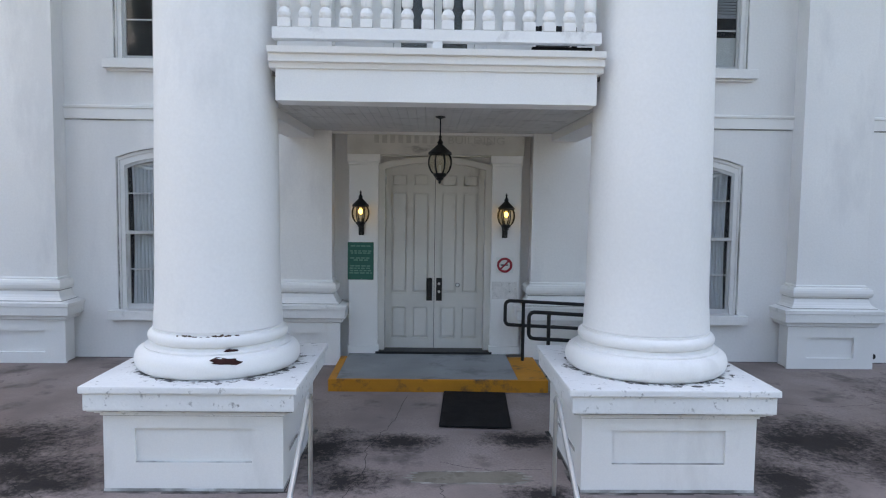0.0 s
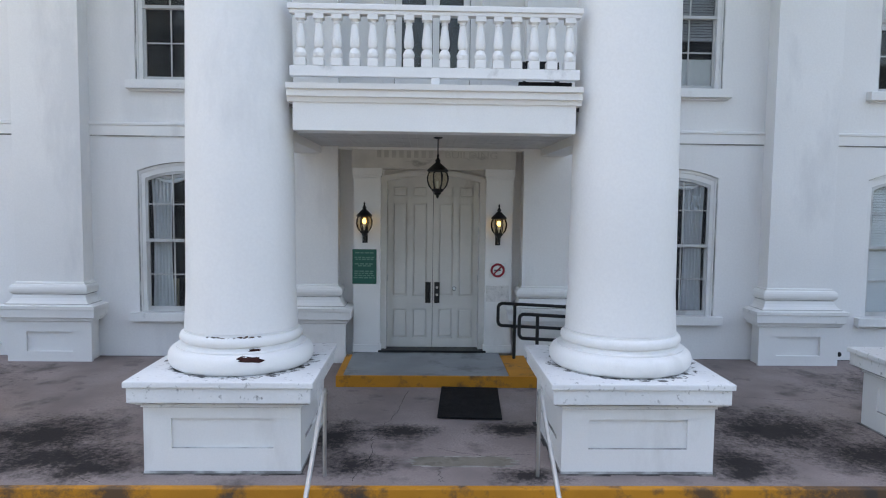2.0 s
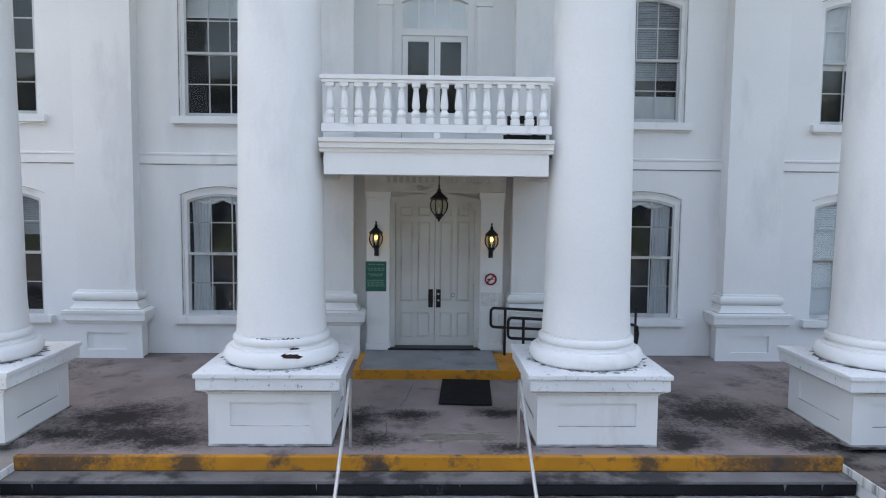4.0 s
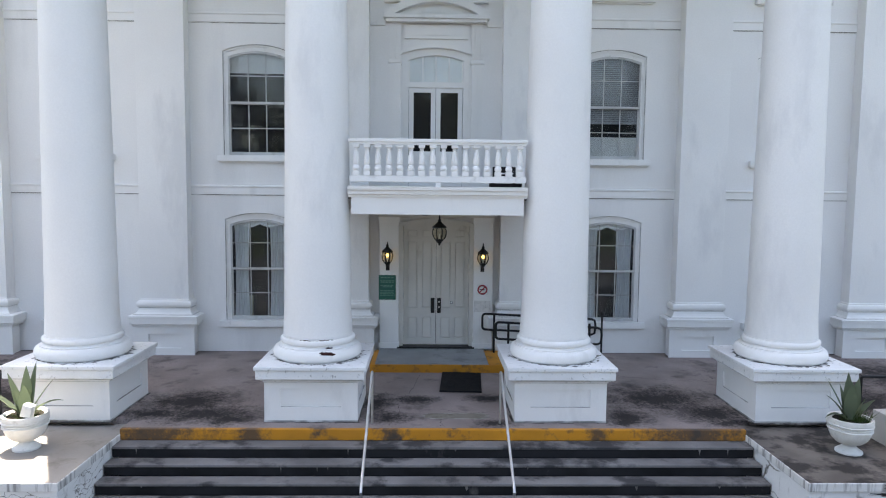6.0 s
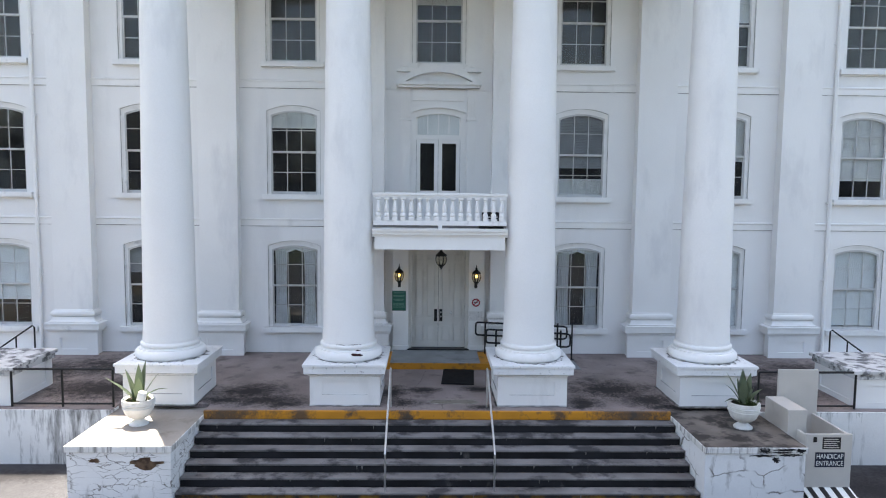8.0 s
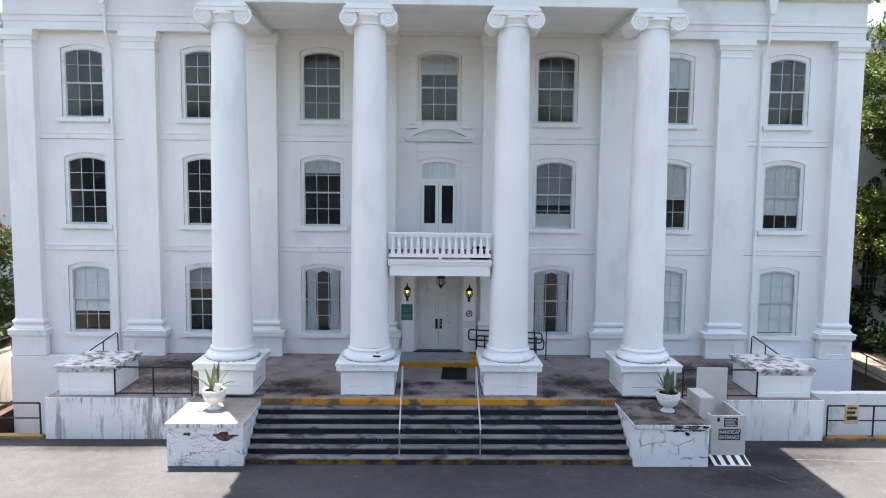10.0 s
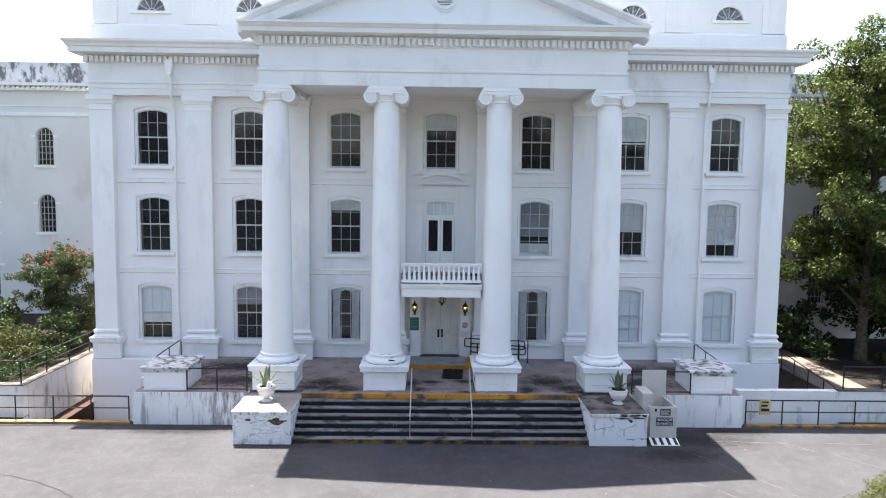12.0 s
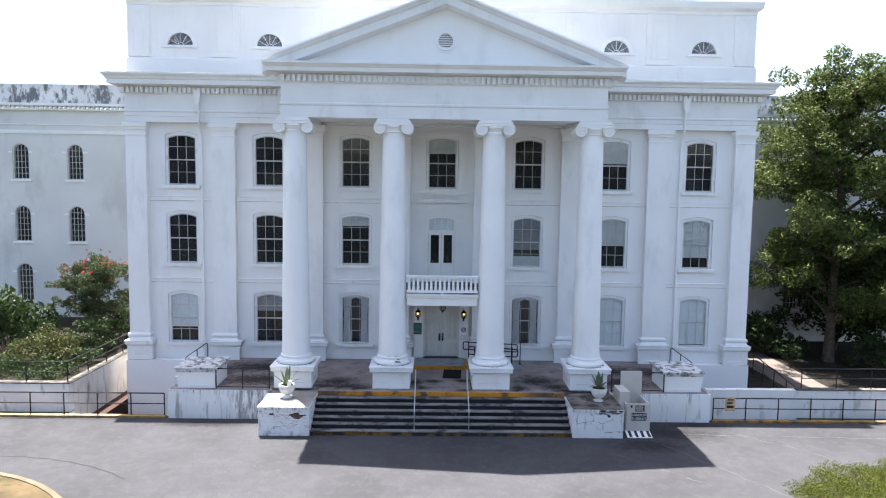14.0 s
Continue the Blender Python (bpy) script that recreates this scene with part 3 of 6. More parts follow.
bm = bmesh.new()
for i in range(7):
    z = VZ - 0.29 + i * 0.097
    w = math.sqrt(max(0.0, 0.33 ** 2 - (z - VZ) ** 2))
    prism(bm, [(FY + 0.03, z - 0.02), (FY + 0.07, z + 0.03), (FY + 0.075, z + 0.03), (FY + 0.035, z - 0.02)], "x", -w, w)
part("louvre", bm, CORNICE, vent)
part("vent_back", lathe([(0.33, 0), (0.33, 0.004)], 24), GRIME_SHADE, vent).matrix_basis = pose(0, FY + 0.078, VZ, 90)

# ---- columns ----
def volute(bm, cx, cz, y0, y1, r, flip):
    prism(bm, [(cx + r * 0.93 * math.cos(2 * math.pi * i / 24), cz + r * 0.93 * math.sin(2 * math.pi * i / 24)) for i in range(24)], "y", y0 + 0.03, y1 - 0.03)
    for y in (y0 + 0.03, y1 - 0.03):
        pts, rad = [], []
        for i in range(56):
            a = math.pi / 2 + flip * i * 2 * math.pi * 2.4 / 55
            q = r * (0.96 - 0.8 * i / 55)
            pts.append((cx + q * math.cos(a), y, cz + q * math.sin(a)))
            rad.append(0.045 - 0.025 * i / 55)
        tube(bm, pts, rad, 6)
        prism(bm, [(cx + 0.05 * math.cos(2 * math.pi * i / 10), cz + 0.05 * math.sin(2 * math.pi * i / 10)) for i in range(10)], "y", y - 0.04, y + 0.04)
    return bm


def make_column():
    c = thing("column", "tall white Ionic column on a panelled square pedestal", "column", "portico columns")
    b = 0.86
    bm = panelled(bmesh.new(), -b, b, -b, b, -0.01, 0.74, 0.30, 0.13, 0.28, 0.035)
    ped = part("pedestal", bm, TRIM, c, "painted pedestal with sunk panels")
    bm = bmesh.new()
    for w, z0, z1, bv in ((b + 0.02, 0.74, 0.775, 0), (b + 0.06, 0.775, 0.82, 0.01), (0.99, 0.815, 0.985, 0.012), (1.02, 0.985, 1.055, 0.015)):
        box(bm, -w, w, -w, w, z0, z1, bv)
    part("pedestal_cap", bm, LEDGE, c, "weathered white pedestal slab")
    # Thin dark strips paint shade, with some grime, into the pedestal joints.
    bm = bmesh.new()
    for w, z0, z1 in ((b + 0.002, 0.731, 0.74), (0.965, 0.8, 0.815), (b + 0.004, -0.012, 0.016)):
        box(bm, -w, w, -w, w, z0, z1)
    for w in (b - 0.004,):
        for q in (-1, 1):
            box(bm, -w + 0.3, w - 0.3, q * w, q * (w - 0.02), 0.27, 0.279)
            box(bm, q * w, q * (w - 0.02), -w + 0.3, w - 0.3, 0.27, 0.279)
    part("grime_line", bm, GRIME_SHADE, c, "grey grime and painted shade in the pedestal joints")
    bm = bmesh.new()
    random.seed(52)
    n = 72
    ring = [[bm.verts.new((q * math.cos(2 * math.pi * i / n), q * math.sin(2 * math.pi * i / n), 1.0565)) for i, q in enumerate(rr)]
            for rr in ([0.775] * n, [0.83 + 0.15 * random.random() ** 2 for _ in range(n)])]
    for i in range(n):
        bm.faces.new((ring[0][i], ring[0][i - 1], ring[1][i - 1], ring[1][i]))
    part("grime_ring", bm, SPECKLE, c, "black speckled grime round the column base")
    prof = [(0.775, 1.05)] + [(0.775 + 0.078 * math.sin(math.pi * i / 10), 1.055 + 0.225 * (1 - math.cos(math.pi * i / 10)) / 2) for i in range(11)]
    prof += [(0.755, 1.285), (0.755, 1.305), (0.70, 1.315), (0.685, 1.335), (0.675, 1.345)]
    prof += [(0.675 + 0.045 * math.sin(math.pi * i / 8), 1.345 + 0.115 * (1 - math.cos(math.pi * i / 8)) / 2) for i in range(9)]
    prof += [(0.67, 1.465), (0.67, 1.485), (0.645, 1.50)]
    part("base", lathe(prof, 64), TRIM, c, "", True)
    sh = []
    for i in range(25):
        u = i / 24
        r = 0.646 - 0.135 * u ** 1.2
        sh.append((r + (0.02 * (1 - u * 24 / 1.0) if u * 24 < 1 else 0), 1.495 + u * (11.78 - 1.495)))
    part("shaft", lathe(sh, 64), COLUMN, c, "", True)
    part("necking", lathe([(0.51, 11.76), (0.56, 11.77), (0.57, 11.8), (0.56, 11.83), (0.53, 11.84), (0.6, 11.98), (0.64, 12.06), (0.62, 12.12)], 48), TRIM, c, "", True)
    cap = part("capital", boxes((-0.74, 0.74, -0.62, 0.62, 12.1, 12.22), (-0.80, 0.80, -0.64, 0.64, 12.22, 12.27), (-0.76, 0.76, -0.62, 0.62, 12.27, 12.33), (-0.70, 0.70, -0.6, 0.6, 12.33, ENT_Z), bev=0.012), TRIM, c)
    for s in (-1, 1):
        part("volute", volute(bmesh.new(), s * 0.62, 11.95, -0.6, 0.6, 0.29, -s), TRIM, cap, "", True)
    bm = bmesh.new()
    for i in range(7):
        bmesh.ops.create_uvsphere(bm, u_segments=8, v_segments=6, radius=0.05, matrix=Matrix.Translation((-0.24 + 0.08 * i, -0.60, 12.03)))
    part("egg_band", bm, TRIM, cap)
    return c


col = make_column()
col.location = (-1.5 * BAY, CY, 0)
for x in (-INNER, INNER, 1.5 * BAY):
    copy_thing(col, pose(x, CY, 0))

# ---- pilasters ----
def make_pilaster():
    p = thing("pilaster", "flat white pilaster on a panelled pedestal against the wall", "pilaster", "facade pilasters", "structure")
    bm = panelled(bmesh.new(), -0.75, 0.75, -0.44, 0.0, 0, 0.76, 0.34, 0.18, 0.22, 0.05, "f")
    part("pedestal", bm, TRIM, p)
    bm = moulded(bmesh.new(), [(0, 0.76), (0.04, 0.78), (0.05, 0.83), (0.10, 0.85), (0.10, 0.99), (0.12, 1.0), (0.12, 1.055), (0.02, 1.085)], -0.75, 0.75, -0.44, 0.0)
    part("pedestal_cap", bm, SILL, p)
    prof = [(0.145, 1.06), (0.145, 1.09), (0.115, 1.11), (0.085, 1.14), (0.06, 1.185), (0.045, 1.23), (0.045, 1.255)] + round_profile(0.04, 0.095, 1.258, 1.43) + [(0.02, 1.435), (0.02, 1.46), (0.004, 1.475)]
    part("base", moulded(bmesh.new(), prof, -0.6, 0.6, -0.36, 0.0), TRIM, p)
    # Grey strips under the mouldings hold painted shade along with grime.
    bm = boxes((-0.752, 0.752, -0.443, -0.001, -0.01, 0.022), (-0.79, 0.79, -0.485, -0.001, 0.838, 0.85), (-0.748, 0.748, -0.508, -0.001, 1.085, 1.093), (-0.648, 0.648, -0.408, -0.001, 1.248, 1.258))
    part("grime_line", bm, GRIME_SHADE, p, "grey grime and painted shade in the moulding joints")
    part("shaft", boxes((-0.6, 0.6, -0.36, -0.002, 1.45, 11.8)), COLUMN, p)
    prof = [(0.0, 11.8), (0.03, 11.81), (0.03, 11.86), (0.0, 11.88), (0.0, 12.08), (0.05, 12.1), (0.06, 12.16), (0.09, 12.24), (0.12, 12.26), (0.12, 12.48)]
    part("capital", moulded(bmesh.new(), prof, -0.6, 0.6, -0.36, 0.0), TRIM, p)
    return p


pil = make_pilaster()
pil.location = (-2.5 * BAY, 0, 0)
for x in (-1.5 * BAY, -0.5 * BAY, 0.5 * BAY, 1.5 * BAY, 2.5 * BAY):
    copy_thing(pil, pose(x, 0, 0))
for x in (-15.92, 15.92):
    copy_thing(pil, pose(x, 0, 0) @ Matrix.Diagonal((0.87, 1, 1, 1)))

# ---- windows ----
def make_window():
    w = thing("window_1", "tall white sash window with twelve panes and an arched head", "window", "facade windows", "structure")
    h = WIN_W / 2
    o = OPEN_W / 2
    outer = [(-o, 0.0), *arc(0, OPEN_W, WIN_H - 0.06, OPEN_RISE), (o, 0.0)]
    mid = [(-h - 0.02, 0.0), *arc(0, WIN_W + 0.04, WIN_H - WIN_RISE + 0.03, WIN_RISE + 0.02), (h + 0.02, 0.0)]
    inn = [(-h + 0.05, 0.0), *arc(0, WIN_W - 0.1, WIN_H - WIN_RISE - 0.05, WIN_RISE), (h - 0.05, 0.0)]
    bm = band(bmesh.new(), outer, mid, 0.045, 0.2)
    band(bm, mid, inn, 0.07, 0.2)
    part("window_frame", bm, SILL, w, "greyed white frame")
    # Thin dark ring in place of the shadow gap round the casing.
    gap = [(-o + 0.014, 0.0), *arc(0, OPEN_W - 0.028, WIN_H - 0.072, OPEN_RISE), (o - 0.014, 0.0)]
    part("caulk_line", band(bmesh.new(), outer, gap, 0.03, 0.045), GRIME_SHADE, w, "dark ring painted for the shadow gap round the frame")
    part("window_sill", boxes((-h - 0.2, h + 0.2, -0.14, 0.06, -0.16, 0.0), (-h - 0.15, h + 0.15, -0.06, 0.0, -0.2, -0.16), bev=0.008), SILL, w, "weathered white sill")
    iw = h - 0.05
    zm = WIN_H * 0.5
    top = [(-iw, zm), *arc(0, iw * 2, WIN_H - WIN_RISE - 0.05, WIN_RISE), (iw, zm)]
    top2 = [(-iw + 0.045, zm), *arc(0, iw * 2 - 0.09, WIN_H - WIN_RISE - 0.1, WIN_RISE), (iw - 0.045, zm)]
    up = bmesh.new()
    band(up, top, top2, 0.08, 0.115)
    box(up, -iw, iw, 0.075, 0.118, zm - 0.03, zm + 0.025)
    lo = boxes((-iw, -iw + 0.05, 0.12, 0.155, 0.0, zm), (iw - 0.05, iw, 0.12, 0.155, 0.0, zm), (-iw + 0.05, iw - 0.05, 0.12, 0.155, 0.0, 0.09), (-iw + 0.05, iw - 0.05, 0.12, 0.155, zm - 0.04, zm + 0.02))
    third = (2 * iw - 0.1) / 3
    for i in (1, 2):
        x = -iw + 0.05 + third * i
        box(up, x - 0.011, x + 0.011, 0.085, 0.11, zm + 0.025, WIN_H - 0.06)
        box(lo, x - 0.011, x + 0.011, 0.125, 0.15, 0.09, zm - 0.04)
    zu, zl = zm + (WIN_H - zm) * 0.5, 0.09 + (zm - 0.13) * 0.5
    box(up, -iw + 0.04, iw - 0.04, 0.086, 0.109, zu - 0.011, zu + 0.011)
    box(lo, -iw + 0.05, iw - 0.05, 0.126, 0.149, zl - 0.011, zl + 0.011)
    part("upper_sash", up, FRAME, w)
    part("lower_sash", lo, FRAME, w)
    for i in range(3):
        xa = -iw + 0.05 + third * i
        for y, za, zb in ((0.097, zm + 0.02, zu), (0.097, zu, WIN_H - 0.05), (0.137, 0.08, zl), (0.137, zl, zm - 0.03)):
            g = part("pane", boxes((xa + 0.002, xa + third - 0.002, y - 0.002, y + 0.002, za + 0.002, zb - 0.002)), GLASS, w)
            g.visible_shadow = False
    return w


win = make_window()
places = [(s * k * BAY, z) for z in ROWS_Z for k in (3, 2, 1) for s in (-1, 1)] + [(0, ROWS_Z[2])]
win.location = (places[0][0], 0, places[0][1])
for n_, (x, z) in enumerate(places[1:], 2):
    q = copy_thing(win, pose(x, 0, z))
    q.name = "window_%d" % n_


def blind(cx, z0, z1, material=BLIND, label="pale slatted window blind", y=0.185, pitch=0.05):
    bm = bmesh.new()
    z = z0
    while z < z1:
        prism(bm, [(y - 0.01, z), (y + 0.012, z + pitch * 0.92), (y + 0.016, z + pitch * 0.92), (y - 0.006, z)], "x", cx - 0.74, cx + 0.74)
        z += pitch
    box(bm, cx - 0.74, cx + 0.74, y - 0.015, y + 0.02, z0 - 0.03, z0)
    box(bm, cx - 0.76, cx + 0.76, y - 0.03, y + 0.04, z1, z1 + 0.06)
    tagged(part("window_blind", bm, material), label, "blind", "window blinds")


def shade(cx, z0, z1, seams, y=0.166):
    """A pulled roller shade: a slack cloth with cross seams and a hem bar."""
    random.seed(int(cx * 100 + z0 * 10))
    bm = bmesh.new()
    nx, nz = 12, max(4, int((z1 - z0) / 0.15))
    grid = [[bm.verts.new((cx - 0.72 + 1.44 * i / nx, y + 0.007 * math.sin(2.1 * i + 1.3 * j) + random.uniform(-0.003, 0.003), z0 + (z1 - z0) * j / nz)) for i in range(nx + 1)] for j in range(nz + 1)]
    for p0, p1 in zip(grid, grid[1:]):
        for i in range(nx):
            bm.faces.new((p0[i], p0[i + 1], p1[i + 1], p1[i]))
    bmesh.ops.solidify(bm, geom=bm.faces[:], thickness=0.003)
    for k in range(seams + 1):
        z = z0 + (z1 - z0) * k / (seams + 1)
        box(bm, cx - 0.725, cx + 0.725, y - 0.012, y + 0.01, z - 0.012, z + 0.012)
    tagged(part("roller_blind", bm, SHADE), "pale pulled roller blind inside the window", "blind", "roller blinds")


def curtain(x0, x1, z0, z1, material=CURTAIN, y=0.184, taper=0.0, label="sheer white curtain hanging inside the window"):
    bm = bmesh.new()
    n, rows = 40, 8
    grid = []
    for j in range(rows + 1):
        v = j / rows
        grid.append([bm.verts.new((x0 + (x1 - x0) * ((i / n - 0.5) * (1 - taper * math.sin(math.pi * v)) + 0.5), y + 0.013 * math.sin(i * 0.9 + v) + 0.005 * math.sin(i * 2.9 + 3 * v), z0 + (z1 - z0) * v)) for i in range(n + 1)])
    for a, b in zip(grid, grid[1:]):
        for i in range(n):
            bm.faces.new((a[i], a[i + 1], b[i + 1], b[i]))
    bmesh.ops.solidify(bm, geom=bm.faces[:], thickness=0.004)
    tagged(part("curtain", bm, material, None, "", True), label, "curtain", "window curtains")


def valance(cx, z1, material=CURTAIN):
    bm = bmesh.new()
    for s in (-1, 1):
        for k in range(2):
            pts = [(cx + s * 0.62 * (1 - i / 10), 0.2 + 0.006 * k, z1 - 0.03 - 0.05 * k - (0.07 + 0.03 * k) * math.sin(math.pi * i / 10)) for i in range(11)]
            tube(bm, pts, 0.045, 6)
    tagged(part("valance", bm, material, None, "", True), "swagged white curtain valance inside the window", "valance", "window curtains")


for s in (-1, 1):
    cx = s * BAY
    z = ROWS_Z[0]
    curtain(cx - 0.66, cx - 0.26, z + 0.05, z + 2.56, taper=0.15)
    curtain(cx + 0.26, cx + 0.66, z + 0.05, z + 2.56, taper=0.15)
    valance(cx, z + 2.62)
curtain(-BAY - 0.5, -BAY - 0.2, ROWS_Z[0] + 0.0, ROWS_Z[0] + 0.6, TAN_CURTAIN, 0.27, label="short tan cafe curtain inside the window")
R1, R2, R3 = ROWS_Z
for cx, z0, z1, material, label in ((-3 * BAY, R1 + 0.85, R1 + 2.62, BLIND, "pale slatted window blind"), (-2 * BAY, R1 + 1.75, R1 + 2.62, DUSKY, "dark slatted window blind"),
                                    (2 * BAY, R1 + 0.06, R1 + 2.62, BLIND, "pale slatted window blind"), (3 * BAY, R1 + 0.15, R1 + 2.62, BLIND, "pale slatted window blind"),
                                    (BAY, R2 + 0.95, R2 + 2.62, DUSKY, "dark slatted window blind")):
    blind(cx, z0, z1, material, label)
for cx, z0, z1, seams in ((-BAY, R2 + 2.1, R2 + 2.62, 0), (BAY, R2 + 0.08, R2 + 0.58, 0), (2 * BAY, R2 + 1.2, R2 + 2.62, 2), (3 * BAY, R2 + 0.62, R2 + 2.62, 3), (0, R3 + 1.85, R3 + 2.62, 1), (2 * BAY, R3 + 1.45, R3 + 2.62, 1)):
    shade(cx, z0, z1, seams)

# half-round attic windows
def make_lunette():
    w = thing("window_22", "white half-round attic fanlight with radiating bars", "window", "attic windows", "structure")
    out = [(0.86 * math.cos(math.pi * i / 20), 0.86 * math.sin(math.pi * i / 20)) for i in range(21)]
    inn = [(0.68 * math.cos(math.pi * i / 20), 0.68 * math.sin(math.pi * i / 20)) for i in range(21)]
    bm = band(bmesh.new(), out, inn, 0.94, 1.1)
    box(bm, -0.68, 0.68, 1.04, 1.1, 0.0, 0.05)
    part("window_frame", bm, TRIM, w)
    part("window_sill", boxes((-0.98, 0.98, 0.88, 1.05, -0.12, 0.0), bev=0.008), TRIM, w)
    bm = bmesh.new()
    for i in range(1, 6):
        a = math.pi * i / 6
        tube(bm, [(0.15 * math.cos(a), 1.08, 0.15 * math.sin(a)), (0.69 * math.cos(a), 1.08, 0.69 * math.sin(a))], 0.014, 4)
    tube(bm, [(0.17 * math.cos(math.pi * i / 8), 1.08, 0.17 * math.sin(math.pi * i / 8)) for i in range(9)], 0.014, 4)
    part("glazing_bar", bm, TRIM, w)
    for k in range(6):
        bm = prism(bmesh.new(), [(0, 0.01)] + [(0.69 * math.cos(math.pi * (k + i / 4) / 6), 0.69 * math.sin(math.pi * (k + i / 4) / 6)) for i in range(5)], "y", 1.094, 1.098)
        part("pane", bm, ATTIC_GLASS, w)
    return w


lun = make_lunette()
lun.location = (-14.0, 0, 16.65)
for k, x in enumerate((-9.28, 9.28, 14.0)):
    copy_thing(lun, pose(x, 0, 16.65)).name = "window_%d" % (23 + k)
# ---- porch, stairs, ground ----
SE = -5.65
bm = bmesh.new()
prism(bm, [(SE, 0.06 / 5.86 * (SE + 5.84) - 0.02), (SE, -0.3), (0.02, -0.3), (0.02, 0.04)], "x", -5.64, 5.64)
for xa, xb, ya in ((-12.4, -7.861, -5.6), (-7.86, -5.641, -5.2), (5.641, 7.86, -5.2), (7.861, 12.4, -5.6)):
    prism(bm, [(ya, 0.06 / 5.86 * (ya + 5.84) - 0.02), (ya, -0.3), (0.02, -0.3), (0.02, 0.04)], "x", xa, xb)
tagged(part("porch_floor", bm, FLOOR), "stained grey concrete porch floor", "floor", kind="structure")
# Uneven dark strips where wall foot and pedestals meet the floor.
bm = bmesh.new()
random.seed(41)
for x0, x1 in ((-12.3, -1.5), (1.9, 12.3)):
    x = x0
    while x < x1:
        w_ = random.uniform(0.15, 0.5)
        box(bm, x, min(x + w_, x1), -random.uniform(0.006, 0.03), 0.0, 0.03, 0.046)
        x += w_
for k in (-1.5, -INNER / BAY, INNER / BAY, 1.5):
    for s in (-1, 1):
        v = -0.86
        while v < 0.86:
            w_ = random.uniform(0.08, 0.3)
            e = min(v + w_, 0.9)
            d_ = random.uniform(0.01, 0.06)
            xa, xb = sorted((k * BAY + s * 0.86, k * BAY + s * (0.86 + d_)))
            box(bm, xa, xb, CY + v, CY + e, -0.03, 0.06 / 5.86 * (CY + v + 5.84) - 0.02 + 0.003)
            if s < 0:
                box(bm, k * BAY + v, k * BAY + e, CY - 0.86 - d_, CY - 0.86, -0.03, 0.06 / 5.86 * (CY - 0.86 + 5.84) - 0.02 + 0.003)
            v = e
tagged(part("floor_edge_dirt", bm, EDGE_DARK), "uneven dark strips along the wall foot and pedestals", "dirt", kind="stuff")
stairs = thing("front_steps", "wide concrete steps with stained treads, near-black risers and a yellow painted top edge", "steps", kind="structure")
RI, TR, NF = (-0.02 - GZ) / 7, 0.3205, SE - 0.102
part("nosing", boxes((-5.64, 5.64, NF, SE, -0.02 - RI, -0.0135), bev=0.014), YELLOW, stairs, "worn yellow painted edge")
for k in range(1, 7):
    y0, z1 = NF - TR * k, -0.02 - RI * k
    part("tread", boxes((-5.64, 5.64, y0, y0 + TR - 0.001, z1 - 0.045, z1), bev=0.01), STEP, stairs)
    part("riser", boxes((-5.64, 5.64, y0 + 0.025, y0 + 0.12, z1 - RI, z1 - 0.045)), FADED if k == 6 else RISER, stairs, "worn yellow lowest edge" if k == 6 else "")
random.seed(23)
bm = bmesh.new()
for k in range(1, 7):
    y0, z1 = NF - TR * k + 0.024, -0.02 - RI * k - 0.045
    for _ in range(5):
        x, w_, h_ = random.uniform(-5.5, 5.5), random.uniform(0.008, 0.025), random.uniform(0.03, 0.12)
        pts = [(x - w_, z1), (x + w_, z1), (x + w_ * random.uniform(0.1, 0.9), z1 - h_ * 0.6), (x + w_ * random.uniform(-0.4, 0.4), z1 - h_), (x - w_ * random.uniform(0.2, 0.9), z1 - h_ * 0.5)]
        prism(bm, pts, "y", y0 - 0.003, y0)
tagged(part("lime_drip", bm, mat("lime_drips", (0.17, 0.165, 0.16), 0.9, 0.3, 6), stairs), "pale lime drips and chips", kind="stuff")
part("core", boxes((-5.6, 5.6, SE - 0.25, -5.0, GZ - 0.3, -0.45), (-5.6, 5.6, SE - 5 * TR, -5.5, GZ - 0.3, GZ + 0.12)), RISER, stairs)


def cheek(s):
    c = thing("stair_cheek_block", "white plastered stair cheek block with cracked and peeling plaster", "stair block", "stair cheek blocks", "structure")
    x0, x1 = sorted((s * 5.66, s * 7.84))
    part("block", boxes((x0, x1, -7.78, -5.25, GZ - 0.3, -0.235), bev=0.02), mat_cracked if s < 0 else mat_sound, c)
    part("coping", boxes((x0 - 0.03, x1 + 0.03, -7.82, -5.22, -0.24, -0.104), bev=0.012), COPING_EDGE, c, "weathered slab")
    part("coping_top", boxes((x0 - 0.012, x1 + 0.012, -7.802, -5.238, -0.104, -0.1)), mat_coping if s > 0 else mat_sunlit_coping, c, "brown-stained top of the slab" if s > 0 else "top of the slab, coloured paler for the sun on it")
    return c


